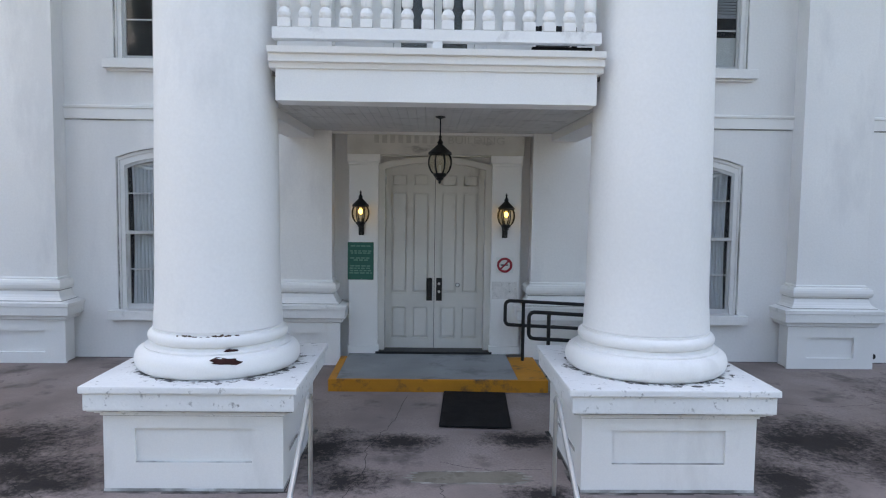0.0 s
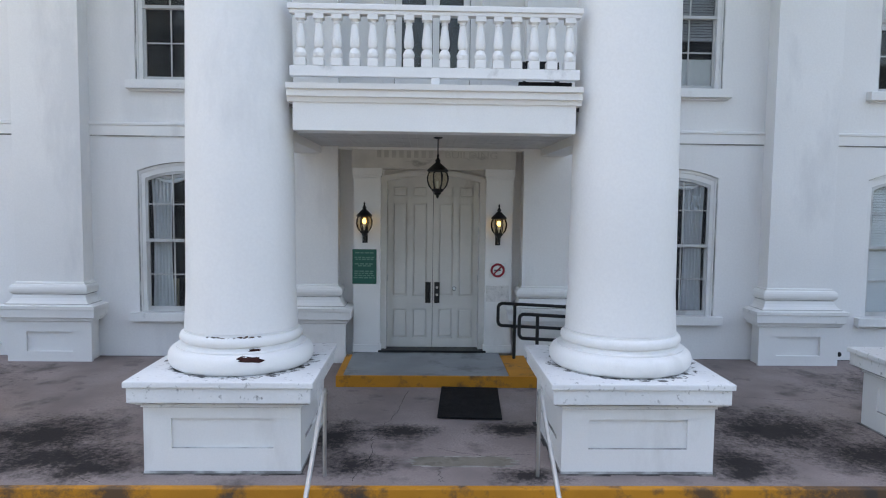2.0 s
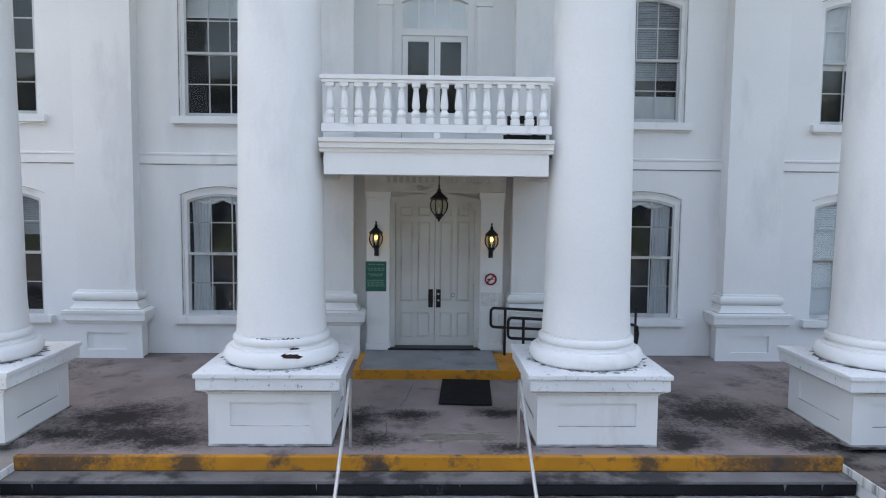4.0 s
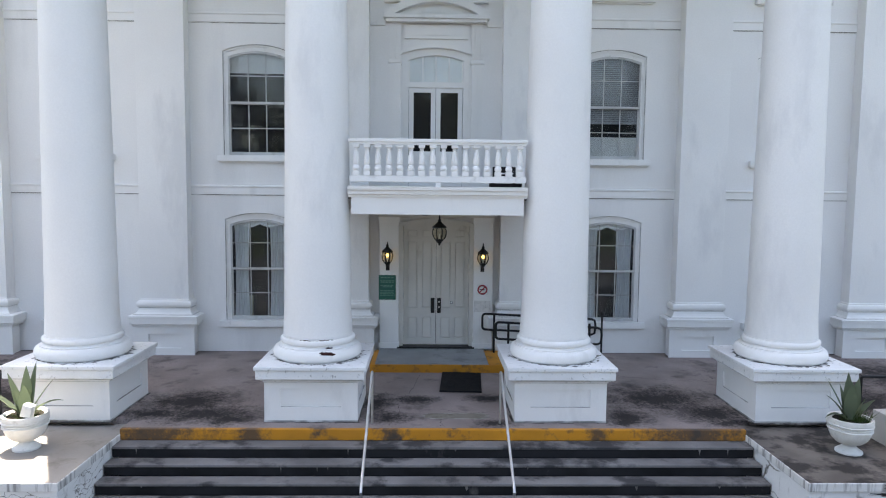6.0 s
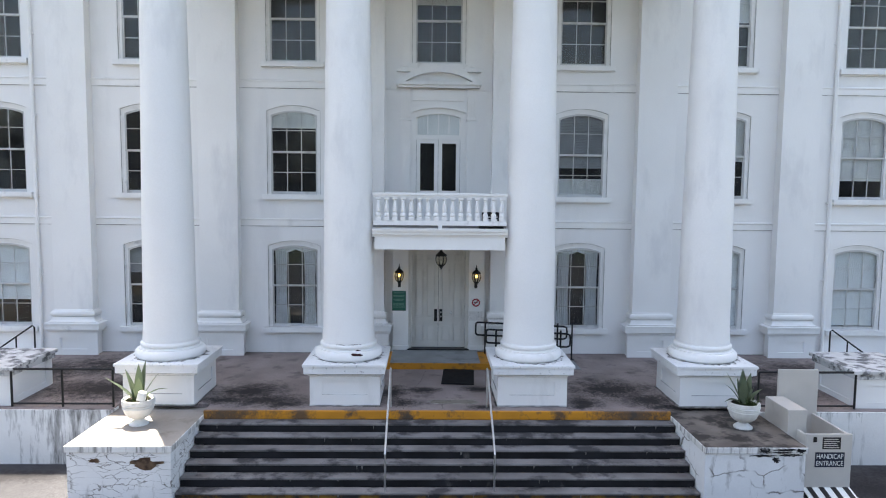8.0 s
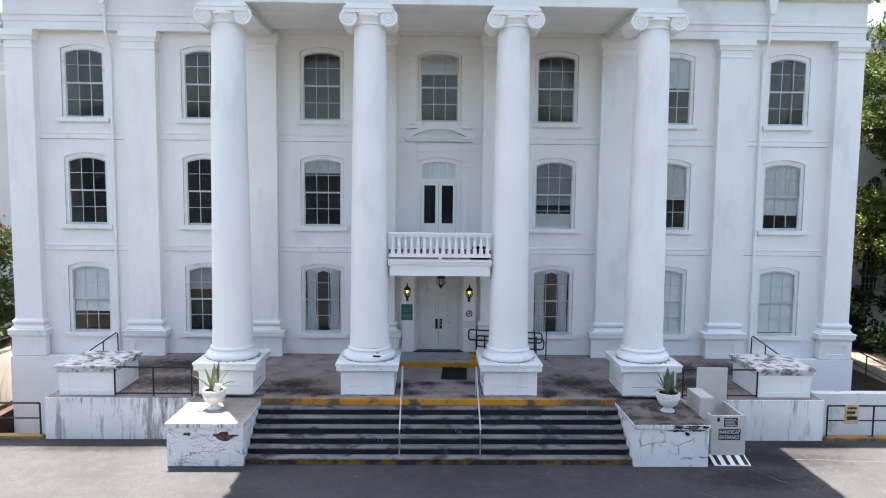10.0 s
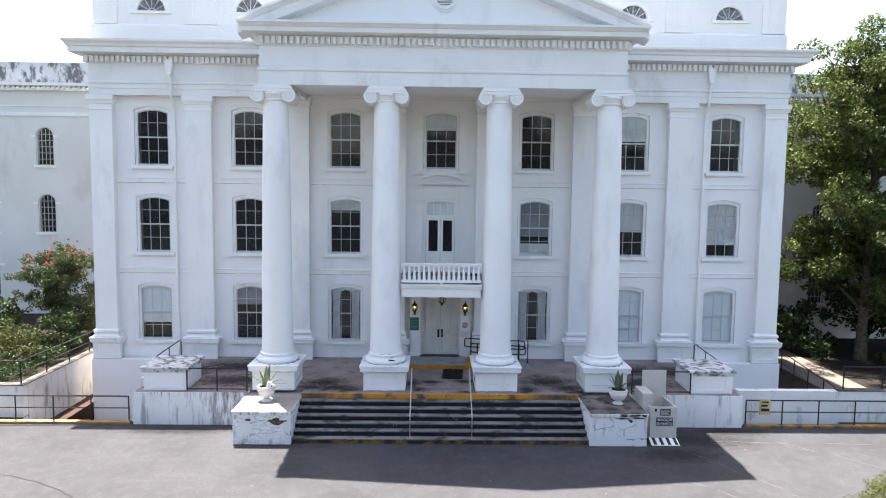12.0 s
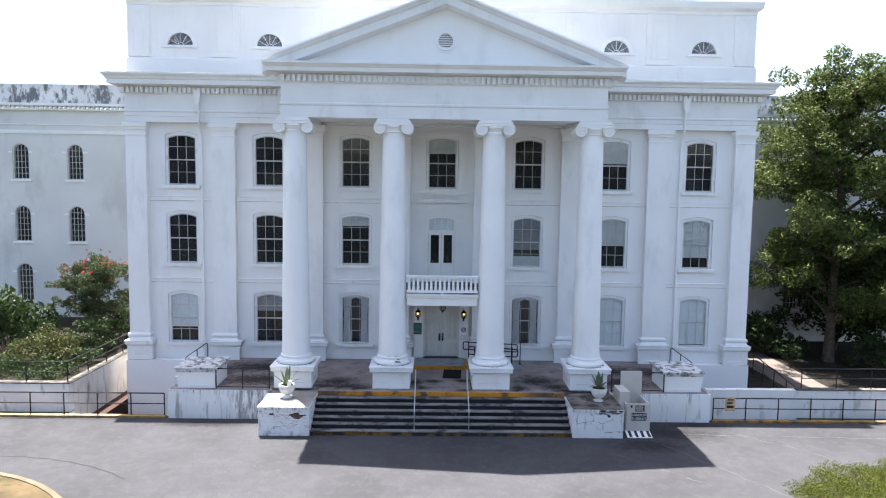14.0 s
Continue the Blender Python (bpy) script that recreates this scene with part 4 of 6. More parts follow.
def cracked(name, cell, tall, share, warp):
    m = mat(name, (0.74, 0.74, 0.74), 0.8, 0.05, 1.2, 30, 0.3, (0.2, 0.185, 0.17), 0.57, 0.7, 3.2, 0.3)
    n, l = m.node_tree.nodes, m.node_tree.links
    b = n["Principled BSDF"]
    src = b.inputs["Base Color"].links[0].from_socket
    co, nz, vo = n.new("ShaderNodeNewGeometry"), n.new("ShaderNodeTexNoise"), n.new("ShaderNodeTexVoronoi")
    mp = n.new("ShaderNodeMapping")
    mp.inputs["Scale"].default_value = (0.75, 0.75, tall)
    nz.inputs["Scale"].default_value, nz.inputs["Detail"].default_value = 2.5, 5
    vo.feature = "DISTANCE_TO_EDGE"
    vo.inputs["Scale"].default_value = cell
    l.new(co.outputs["Position"], mp.inputs[0])
    ad = n.new("ShaderNodeVectorMath")
    ad.operation = "MULTIPLY_ADD"
    l.new(nz.outputs["Color"], ad.inputs[0])
    ad.inputs[1].default_value = (warp, warp, warp)
    l.new(mp.outputs[0], ad.inputs[2])
    l.new(co.outputs["Position"], nz.inputs["Vector"])
    l.new(ad.outputs[0], vo.inputs["Vector"])
    r = n.new("ShaderNodeMapRange")
    r.inputs[1].default_value, r.inputs[2].default_value, r.inputs[3].default_value, r.inputs[4].default_value = 0.005, 0.03, 0.92, 0.0
    l.new(vo.outputs["Distance"], r.inputs[0])
    pres, pr = n.new("ShaderNodeTexNoise"), n.new("ShaderNodeMapRange")
    pres.inputs["Scale"].default_value = 1.3
    pr.inputs[1].default_value, pr.inputs[2].default_value = share, share + 0.11
    l.new(co.outputs["Position"], pres.inputs["Vector"])
    l.new(pres.outputs[0], pr.inputs[0])
    mu = n.new("ShaderNodeMath")
    mu.operation = "MULTIPLY"
    l.new(r.outputs[0], mu.inputs[0])
    l.new(pr.outputs[0], mu.inputs[1])
    mx = n.new("ShaderNodeMix")
    mx.data_type = "RGBA"
    l.new(mu.outputs[0], mx.inputs[0])
    l.new(src, mx.inputs[6])
    mx.inputs[7].default_value = (0.10, 0.085, 0.07, 1)
    l.new(mx.outputs[2], b.inputs["Base Color"])
    return m


def add_streaks(m, centre, reach, colour, amount):
    """Dense downward mould streaks round x = centre that thin out over the reach."""
    n, l = m.node_tree.nodes, m.node_tree.links
    b = n["Principled BSDF"]
    src = b.inputs["Base Color"].links[0].from_socket
    g, sp, mp, nz = n.new("ShaderNodeNewGeometry"), n.new("ShaderNodeSeparateXYZ"), n.new("ShaderNodeMapping"), n.new("ShaderNodeTexNoise")
    l.new(g.outputs["Position"], sp.inputs[0])
    l.new(g.outputs["Position"], mp.inputs[0])
    mp.inputs["Scale"].default_value = (1, 1, 0.16)
    l.new(mp.outputs[0], nz.inputs["Vector"])
    nz.inputs["Scale"].default_value, nz.inputs["Detail"].default_value, nz.inputs["Roughness"].default_value = 4.5, 10, 0.7
    gr, ad, mr, mx = n.new("ShaderNodeMapRange"), n.new("ShaderNodeMath"), n.new("ShaderNodeMapRange"), n.new("ShaderNodeMix")
    df = n.new("ShaderNodeMath")
    df.operation = "ABSOLUTE"
    sh = n.new("ShaderNodeMath")
    sh.operation = "SUBTRACT"
    sh.inputs[1].default_value = centre
    l.new(sp.outputs[0], sh.inputs[0])
    l.new(sh.outputs[0], df.inputs[0])
    for k, v in ((1, 0.0), (2, reach), (3, 0.12), (4, -0.14)):
        gr.inputs[k].default_value = v
    l.new(df.outputs[0], gr.inputs[0])
    l.new(gr.outputs[0], ad.inputs[0])
    l.new(nz.outputs[0], ad.inputs[1])
    for k, v in ((1, 0.5), (2, 0.7), (3, 0.0), (4, amount)):
        mr.inputs[k].default_value = v
    l.new(ad.outputs[0], mr.inputs[0])
    mx.data_type = "RGBA"
    l.new(mr.outputs[0], mx.inputs[0])
    l.new(src, mx.inputs[6])
    mx.inputs[7].default_value = (*colour, 1)
    l.new(mx.outputs[2], b.inputs["Base Color"])


add_streaks(STAINED, -8.6, 3.0, (0.035, 0.033, 0.034), 0.92)
COPING_EDGE = mat("streaked_coping", (0.7, 0.695, 0.68), 0.8, 0.08, 1.5, 40, 0.3, (0.16, 0.155, 0.15), 0.5, 0.75, 9.0, 0.09)
mat_cracked = cracked("cracked_plaster", 2.4, 3.2, 0.38, 0.8)
mat_sound = cracked("sparsely_cracked_plaster", 1.25, 1.5, 0.46, 0.4)
mat_coping = mat("stained_coping", (0.15, 0.13, 0.115), 0.8, 0.3, 1.2, 30, 0.3, (0.035, 0.031, 0.029), 0.46, 0.92, 1.9, 1.0)
# Left top: base lightened and stains weakened to carry the sunlight.
mat_sunlit_coping = mat("sunlit_coping", (0.28, 0.255, 0.23), 0.8, 0.15, 1.2, 30, 0.3, (0.16, 0.135, 0.115), 0.54, 0.7, 1.7, 1.0)
for s in (-1, 1):
    cheek(s)
    x0, x1 = sorted((s * 7.84, s * 12.45))
    tagged(part("retaining_wall", boxes((x0, x1, -5.66, -5.3, GZ - 0.4, -0.04)), STAINED), "white retaining wall of the porch streaked with black stains", "wall", "porch retaining walls", "structure")
    x0, x1 = sorted((s * 12.2, s * 12.45))
    tagged(part("retaining_wall", boxes((x0, x1, -5.3, -0.5, GZ - 0.4, -0.04)), STAINED), "white retaining wall at the porch end", "wall", "porch retaining walls", "structure")

tagged(part("wall_end_block", boxes((-12.43, -12.12, -4.9, -4.6, -0.1, 0.36), bev=0.012), STAINED), "small stained block at the end of the porch wall", "wall", kind="structure")
random.seed(71)
for s in (-1, 1):
    x0, x1 = sorted((s * 7.86, s * 12.42))
    bm = drips(bmesh.new(), x0, x1, -5.66, -0.041, 26, 0.3, 0.016)
    tagged(part("runoff_stain", bm, RUNOFF), "dark run-off stains below the wall tops", "stain", kind="stuff")

# side podiums with weathered slabs
def podium():
    p = thing("porch_podium", "white panelled end podium with a mouldy weathered top", "podium", "porch podiums", "structure")
    part("body", panelled(bmesh.new(), -0.86, 0.86, -5.4, -3.55, -0.06, 0.72, 0.3, 0.16, 0.2, 0.03), TRIM, p)
    part("slab", boxes((-0.92, 0.92, -5.44, -3.49, 0.72, 0.86), (-0.98, 0.98, -5.5, -3.43, 0.86, 0.95), bev=0.012), mat_slab, p, "black-stained slab")
    return p


mat_slab = mat("mouldy_slab", (0.6, 0.6, 0.6), 0.8, 0.1, 2, 30, 0.3, (0.07, 0.07, 0.075), 0.475, 0.85, 3.4, 1.0)
pod = podium()
pod.location = (-11.25, 0, 0)
copy_thing(pod, pose(11.25, 0, 0))

# ground
bm = bmesh.new()
GX, GY = (-900, -17.3, 16.9, 900), (-900, -5.21, 12.0, 900)
gv = [[bm.verts.new((x, y, GZ - 0.02)) for x in GX] for y in GY]
for j in range(3):
    for i in range(3):
        if (i, j) != (1, 1):
            bm.faces.new((gv[j][i], gv[j][i + 1], gv[j + 1][i + 1], gv[j + 1][i]))
tagged(part("ground", bm, TURF), "wide grass ground reaching the horizon", "ground", kind="structure")
bm = bmesh.new()
box(bm, -60, 60, -44, -5.32, GZ - 0.12, GZ)
tagged(part("road", bm, ASPHALT), "worn sunlit grey asphalt forecourt drive", "road", kind="structure")
for s in (-1, 1):
    x0, x1 = sorted((s * 12.62, s * 60))
    # Right kerb: wear, and darker stains that carry the building's shadow on it.
    tagged(part("curb", boxes((x0, x1, -5.68, -5.4, GZ - 0.1, GZ + 0.1), bev=0.025), mat("worn_kerb_paint", (0.3, 0.18, 0.05), 0.7, 0.2, 1.5, 40, 0.25, (0.1, 0.085, 0.065), 0.5, 0.8, 2.0, 1.0) if s < 0 else mat("faded_shaded_kerb_paint", (0.3, 0.15, 0.03), 0.7, 0.2, 1.5, 40, 0.25, (0.06, 0.052, 0.047), 0.46, 0.9, 1.6, 1.0)), "worn yellow painted kerb under the railing", "kerb", "kerbs", "structure")
    tagged(part("planter_wall", boxes((s * 17.35, s * 60, -4.85, -4.5, GZ - 0.4, -0.05)) if s < 0 else boxes((12.6, 60, -4.85, -4.5, -3.4, -0.05)), mat("grey_garden_wall", (0.72, 0.715, 0.7), 0.8, 0.08, 0.8, 30, 0.3, (0.2, 0.19, 0.18), 0.56, 0.6, 3.4, 0.2) if s < 0 else mat("white_garden_wall", (0.7, 0.7, 0.69), 0.8, 0.06, 0.8, 30, 0.3, (0.3, 0.29, 0.27), 0.56, 0.6, 3.0, 0.35)), "stained white garden retaining wall", "wall", "garden walls", "structure")
tagged(part("planter_wall", boxes((-17.65, -17.3, -4.5, 12, -3.3, -0.05)), mat("damp_wall", (0.64, 0.61, 0.57), 0.85, 0.12, 1.0, 30, 0.4, (0.16, 0.125, 0.1), 0.535, 0.7, 2.6, 0.2)), "stained white garden retaining wall beside the basement passage", "wall", "garden walls", "structure")
bm = bmesh.new()
box(bm, -60, -17.65, -4.5, 12.0, -0.6, -0.15)
tagged(part("garden_bed", bm, SOIL), "raised shaded garden bed beside the building", "garden bed", kind="structure")
bm = bmesh.new()
box(bm, 16.9, 60, -4.5, 12.0, -3.4, -1.36)
tagged(part("garden_bed", bm, SOIL), "shaded leaf-littered garden ground beside the building", "garden bed", kind="structure")
# Dark base puts the passage's shade into the paving colour.
tagged(part("passage_floor", boxes((-16.7, -12.6, -5.2, -0.4, -3.4, -3.1), (-17.3, -16.6, -5.2, 12, -3.4, -2.1), (12.6, 16.9, -5.2, -0.4, -3.4, -3.1)), mat("shaded_brown_paving", (0.06, 0.034, 0.028), 0.85, 0.3, 1.5, 40, 0.3)), "brown paving of the sunken basement passage, darkened for its shade", "paving", kind="structure")
for s in (-1, 1):
    tagged(part("well_wall", boxes((s * 12.6, s * (17.3 if s < 0 else 16.9), -5.31, -5.2, -3.4, GZ + 0.02)), STAINED), "white wall of the sunken basement well below the kerb", "wall", kind="structure")
bm = prism(bmesh.new(), [(19.2, 10.5), (21.6, 10.5), (21.3, -4.4), (18.9, -4.4)], "z", -1.36, -1.32)
tagged(part("pavement", bm, PATHC), "sunlit pale concrete garden path", "path", kind="structure")

tagged(part("wall_coping", boxes((-60, -17.28, -4.88, -4.47, -0.05, 0.0), (-17.68, -17.28, -4.47, 12, -0.05, 0.0), (16.9, 60, -4.88, -4.47, -0.05, 0.0), bev=0.01), mat("dirty_coping", (0.13, 0.12, 0.11), 0.85, 0.2, 1.5, 40, 0.3, (0.05, 0.048, 0.045), 0.46, 0.9, 2.0)), "dirt-blackened coping on the garden walls", "coping", kind="structure")
tagged(part("lawn", prism(bmesh.new(), [(-60, -3.6), (-23.5, -3.6), (-21.5, -0.4), (-23, 1.0), (-60, 2.0)], "z", -0.15, -0.13), mat("green_lawn", (0.075, 0.11, 0.02), 0.95, 0.3, 2, 60, 0.8)), "sunlit green lawn in the side garden", "lawn", kind="structure")

# ---- wings ----
wing_dentil_me = mesh_of("dentil", boxes((-0.08, 0.08, -0.1, 0.1, -0.08, 0.08)), CORNICE)


def wing(s):
    w = thing("wing_building", "long white rear wing with arched windows and a mould-streaked parapet", "building", "rear wings", "structure")
    bm = bmesh.new()
    xs = [25.4 + 3.75 * k for k in range(5)]
    pierced(bm, 15.0, 48, -1.6, 14.3, 12.0, 12.4, [(x, 1.15, [(1.0, 3.1, 0.575), (5.2, 7.15, 0.575), (9.55, 11.45, 0.575)]) for x in xs])
    if s < 0:
        bmesh.ops.scale(bm, vec=(-1, 1, 1), verts=bm.verts)
    part("wall", bm, WINGWALL, w)
    part("parapet", boxes((s * 15, s * 48, 12.05, 12.5, 14.75, 16.1)), MOULD, w, "parapet with black mould streaks")
    part("cornice", boxes((s * 15, s * 48, 11.75, 12.4, 14.3, 14.42), (s * 15, s * 48, 11.55, 12.5, 14.58, 14.76), (s * 15, s * 48, 11.93, 12.0, 12.7, 12.95), (s * 15, s * 48, 11.95, 12.0, 13.3, 13.38)), CORNICE, w)
    for i in range(100):
        d = new("dentil", wing_dentil_me)
        d.parent, d.location = w, (s * (16 + 0.32 * i) + 0.08, 11.8, 14.5)
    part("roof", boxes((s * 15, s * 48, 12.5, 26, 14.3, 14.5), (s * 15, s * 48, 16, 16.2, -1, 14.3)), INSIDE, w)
    for x in xs[:4]:
        for z0, zs in ((1.0, 3.1), (5.2, 7.15), (9.55, 11.45)):
            win_ = new("window")
            win_.parent = w
            win_.location = (s * x, 12.0, z0)
            h = zs - z0
            o = [(-0.575, 0), *arc(0, 1.15, h, 0.575, 14), (0.575, 0)]
            i_ = [(-0.5, 0), *arc(0, 1.0, h, 0.5, 14), (0.5, 0)]
            bm = band(bmesh.new(), o, i_, 0.05, 0.16)
            box(bm, -0.5, 0.5, 0.08, 0.12, -0.02, 0.06)
            for k in (-1, 0, 1):
                box(bm, k * 0.25 - 0.015, k * 0.25 + 0.015, 0.1, 0.13, 0, h + 0.45)
            for k in range(1, 6):
                zz = k * (h + 0.1) / 5
                box(bm, -0.5, 0.5, 0.1, 0.13, zz - 0.015, zz + 0.015)
            part("frame", bm, FRAME, win_)
            part("pane", boxes((-0.55, 0.55, 0.14, 0.144, 0, h + 0.56)), GLASS, win_)
            part("sill", boxes((-0.7, 0.7, -0.1, 0.05, -0.14, 0.0), (-0.85, -0.56, -0.05, 0.0, h - 0.08, h + 0.04), (0.56, 0.85, -0.05, 0.0, h - 0.08, h + 0.04)), TRIM, win_)
    return w


wing(-1)
wing(1)
# ---- entrance ----
front = thing("entrance_surround", "white flat door pilasters under a veined marble lintel slab", "door surround", kind="structure")
for s in (-1, 1):
    bm = boxes((s * 0.97, s * 1.46, -0.22, 0.0, 0.2, 3.42), (s * 0.95, s * 1.48, -0.25, 0.0, 0.2, 0.34), (s * 0.96, s * 1.47, -0.24, 0.0, 3.42, 3.47), (s * 0.94, s * 1.49, -0.26, 0.0, 3.47, 3.6), bev=0.006)
    part("door_pilaster", bm, TRIM, front)
part("lintel_slab", boxes((-1.5, 1.5, -0.24, 0.0, 3.6, 4.06), bev=0.006), MARBLE, front, "veined grey marble slab with worn raised letters")
bm = bmesh.new()
for i in range(8):
    x = -1.0 + i * 0.135
    box(bm, x - 0.04, x + 0.04, -0.243, -0.239, 3.79, 3.92)
part("raised_bars", bm, WORN_LETTER, front)
part("lintel_moulding", boxes((-1.68, 1.68, -0.18, 0.0, 4.06, 4.2)), TRIM, front)
bm = bmesh.new()
o = [(-0.97, 0.2), *arc(0, 1.94, 3.44, 0.14), (0.97, 0.2)]
i_ = [(-0.86, 0.2), *arc(0, 1.72, 3.36, 0.12), (0.86, 0.2)]
band(bm, o, i_, -0.12, 0.2)
part("door_frame", bm, DOOR, front)
box(bm := bmesh.new(), -0.97, 0.97, -0.13, -0.001, 3.58, 3.6)
part("frame_top", bm, DOOR, front)
part("threshold", boxes((-1.0, 1.0, -0.27, 0.3, 0.2, 0.24), bev=0.008), BLACK, front, "black rubber threshold")
for s in (-1, 1):
    d = thing("door_1" if s < 0 else "door_2", "tall off-white panelled double door leaf with peeling paint, closed", "door", "entrance doors", "structure")
    x0, x1 = (-0.855, -0.004) if s < 0 else (0.004, 0.855)
    y0, y1 = 0.06, 0.105
    bm = boxes((x0, x1, y0 + 0.035, y1, 0.24, 3.3))
    zs = [0.24, 0.42, 0.98, 1.22, 2.98, 3.08, 3.3]
    xm = (x0 + x1) / 2
    for xa, xb in ((x0, x0 + 0.1), (xm - 0.05, xm + 0.05), (x1 - 0.1, x1)):
        box(bm, xa, xb, y0, y0 + 0.036, 0.24, 3.3)
    for za, zb in ((0.24, 0.42), (0.98, 1.22), (2.98, 3.08), (3.28, 3.3)):
        for xa, xb in ((x0 + 0.1, xm - 0.05), (xm + 0.05, x1 - 0.1)):
            box(bm, xa, xb, y0, y0 + 0.036, za, zb)
    a = arc(0, 1.71, 3.38, 0.13, 24)
    for (xa, za), (xb, zb) in zip(a, a[1:]):
        if x0 - 0.01 <= xa and xb <= x1 + 0.01:
            prism(bm, [(xa, 3.3), (xb, 3.3), (xb, zb), (xa, za)], "y", y0, y1)
    part("leaf", bm, DOOR, d)
    for xa, xb in ((x0 + 0.125, xm - 0.075), (xm + 0.075, x1 - 0.125)):
        for za, zb in ((0.45, 0.95), (1.25, 2.95), (3.1, 3.26)):
            part("panel", boxes((xa, xb, y0 + 0.012, y0 + 0.037, za, zb), bev=0.012), DOOR, d)
    hx = s * 0.085
    part("push_plate", boxes((hx - 0.05, hx + 0.05, y0 - 0.012, y0, 1.08, 1.48), bev=0.004), BLACK, d, "black push plate")
    if s > 0:
        for z in (1.24, 1.38):
            part("lock_cylinder", lathe([(0.024, 0), (0.024, 0.02)], 14), STEEL, d, "steel lock").matrix_basis = pose(hx, y0 - 0.012, z, 90)
        part("sticker", lathe([(0.045, 0), (0.045, 0.002)], 20), LETTER, d, "round white sticker with a black ring").matrix_basis = pose(0.41, y0 - 0.001, 1.36, 90)
        part("sticker_ring", tube(bmesh.new(), [(0.41 + 0.035 * math.cos(a_ * math.pi / 8), y0 - 0.003, 1.36 + 0.035 * math.sin(a_ * math.pi / 8)) for a_ in range(16)], 0.006, 4, True), BLACK, d)
    else:
        part("pull_handle", tube(bmesh.new(), [(hx, y0 - 0.012, 1.15), (hx, y0 - 0.05, 1.17), (hx, y0 - 0.05, 1.4), (hx, y0 - 0.012, 1.42)], 0.012), BLACK, d, "black pull handle")
    for z in (0.6, 1.5, 2.4, 3.1):
        part("hinge", tube(bmesh.new(), [(s * 0.856, y0 - 0.01, z), (s * 0.856, y0 - 0.01, z + 0.12)], 0.012), STEEL, d)

# landing pad, mat
pad = thing("entrance_pad", "low grey painted concrete landing with yellow edges before the door", "landing", kind="structure")
part("slab", boxes((-1.4, 1.29, -1.91, -0.02, -0.05, 0.2), bev=0.008), PAD, pad)
part("front_edge", boxes((-1.51, 1.73, -1.97, -1.91, -0.05, 0.203), bev=0.01), YELLOW, pad, "yellow painted edge")
part("side_edge", boxes((-1.51, -1.4, -1.91, -0.46, -0.05, 0.203), bev=0.008), YELLOW, pad, "yellow painted edge")
part("side_edge", boxes((1.29, 1.73, -1.91, -0.46, -0.05, 0.203), bev=0.008), YELLOW, pad, "yellow painted edge")
tagged(part("door_mat", boxes((-0.45, 0.45, -0.77, 0.77, 0.02, 0.042), bev=0.006), MAT), "black ribbed rubber door mat on the porch floor", "mat")
bpy.data.objects["door_mat"].matrix_basis = pose(0.59, -2.77, 0, 0, 0, -3.6)
bm = prism(bmesh.new(), [(1.74, 0.0), (4.3, 0.0), (4.3, 0.03), (1.74, 0.2)], "y", -1.9, -0.6)
tagged(part("ramp", bm, PAD), "short grey concrete access ramp beside the landing", "ramp", kind="structure")


def loop_rail(y, x0, dz, x1):
    r = thing("ramp_rail", "black round-tube handrail loop beside the ramp", "handrail", "ramp rails")
    zt, zb = 1.2 + dz, 0.8 + dz
    pts = [(x1, y, zt - 0.12), (x0 + 0.1, y, zt)]
    for i in range(7):
        a = math.pi / 2 + math.pi / 2 * i / 6
        pts.append((x0 + 0.08 + 0.08 * math.cos(a), y, zt - 0.08 + 0.08 * math.sin(a)))
    for i in range(7):
        a = math.pi + math.pi / 2 * i / 6
        pts.append((x0 + 0.08 + 0.08 * math.cos(a), y, zb + 0.08 + 0.08 * math.sin(a)))
    pts += [(x1, y, zb - 0.12)]
    part("rail", tube(bmesh.new(), pts, 0.029, 10), BLACK, r)
    part("end_bend", tube(bmesh.new(), [(x1, y, zt - 0.12), (x1 + 0.08, y, zt - 0.16), (x1 + 0.1, y, zt - 0.3), (x1 + 0.08, y, zb - 0.08), (x1, y, zb - 0.12)], 0.029, 10), BLACK, r)
    for x in (x0 + 0.3, x0 + 1.4, x1 - 0.2):
        part("post", tube(bmesh.new(), [(x, y, 0.0), (x, y, zt - 0.02)], 0.029, 10), BLACK, r)


loop_rail(-0.7, 1.22, 0.0, 4.0)
loop_rail(-1.72, 1.46, -0.02, 3.9)
kp = thing("knob_post", "black post with a round knob beside the ramp", "post")
part("post", tube(bmesh.new(), [(4.25, -0.75, 0.02), (4.25, -0.75, 1.2)], 0.025, 10), BLACK, kp)
part("base_plate", lathe([(0.09, 0.02), (0.09, 0.05), (0.04, 0.06)], 16, 4.25, -0.75), BLACK, kp)
bm = bmesh.new()
bmesh.ops.create_uvsphere(bm, u_segments=14, v_segments=10, radius=0.06, matrix=Matrix.Translation((4.25, -0.75, 1.24)))
part("knob", bm, BLACK, kp, "", True)


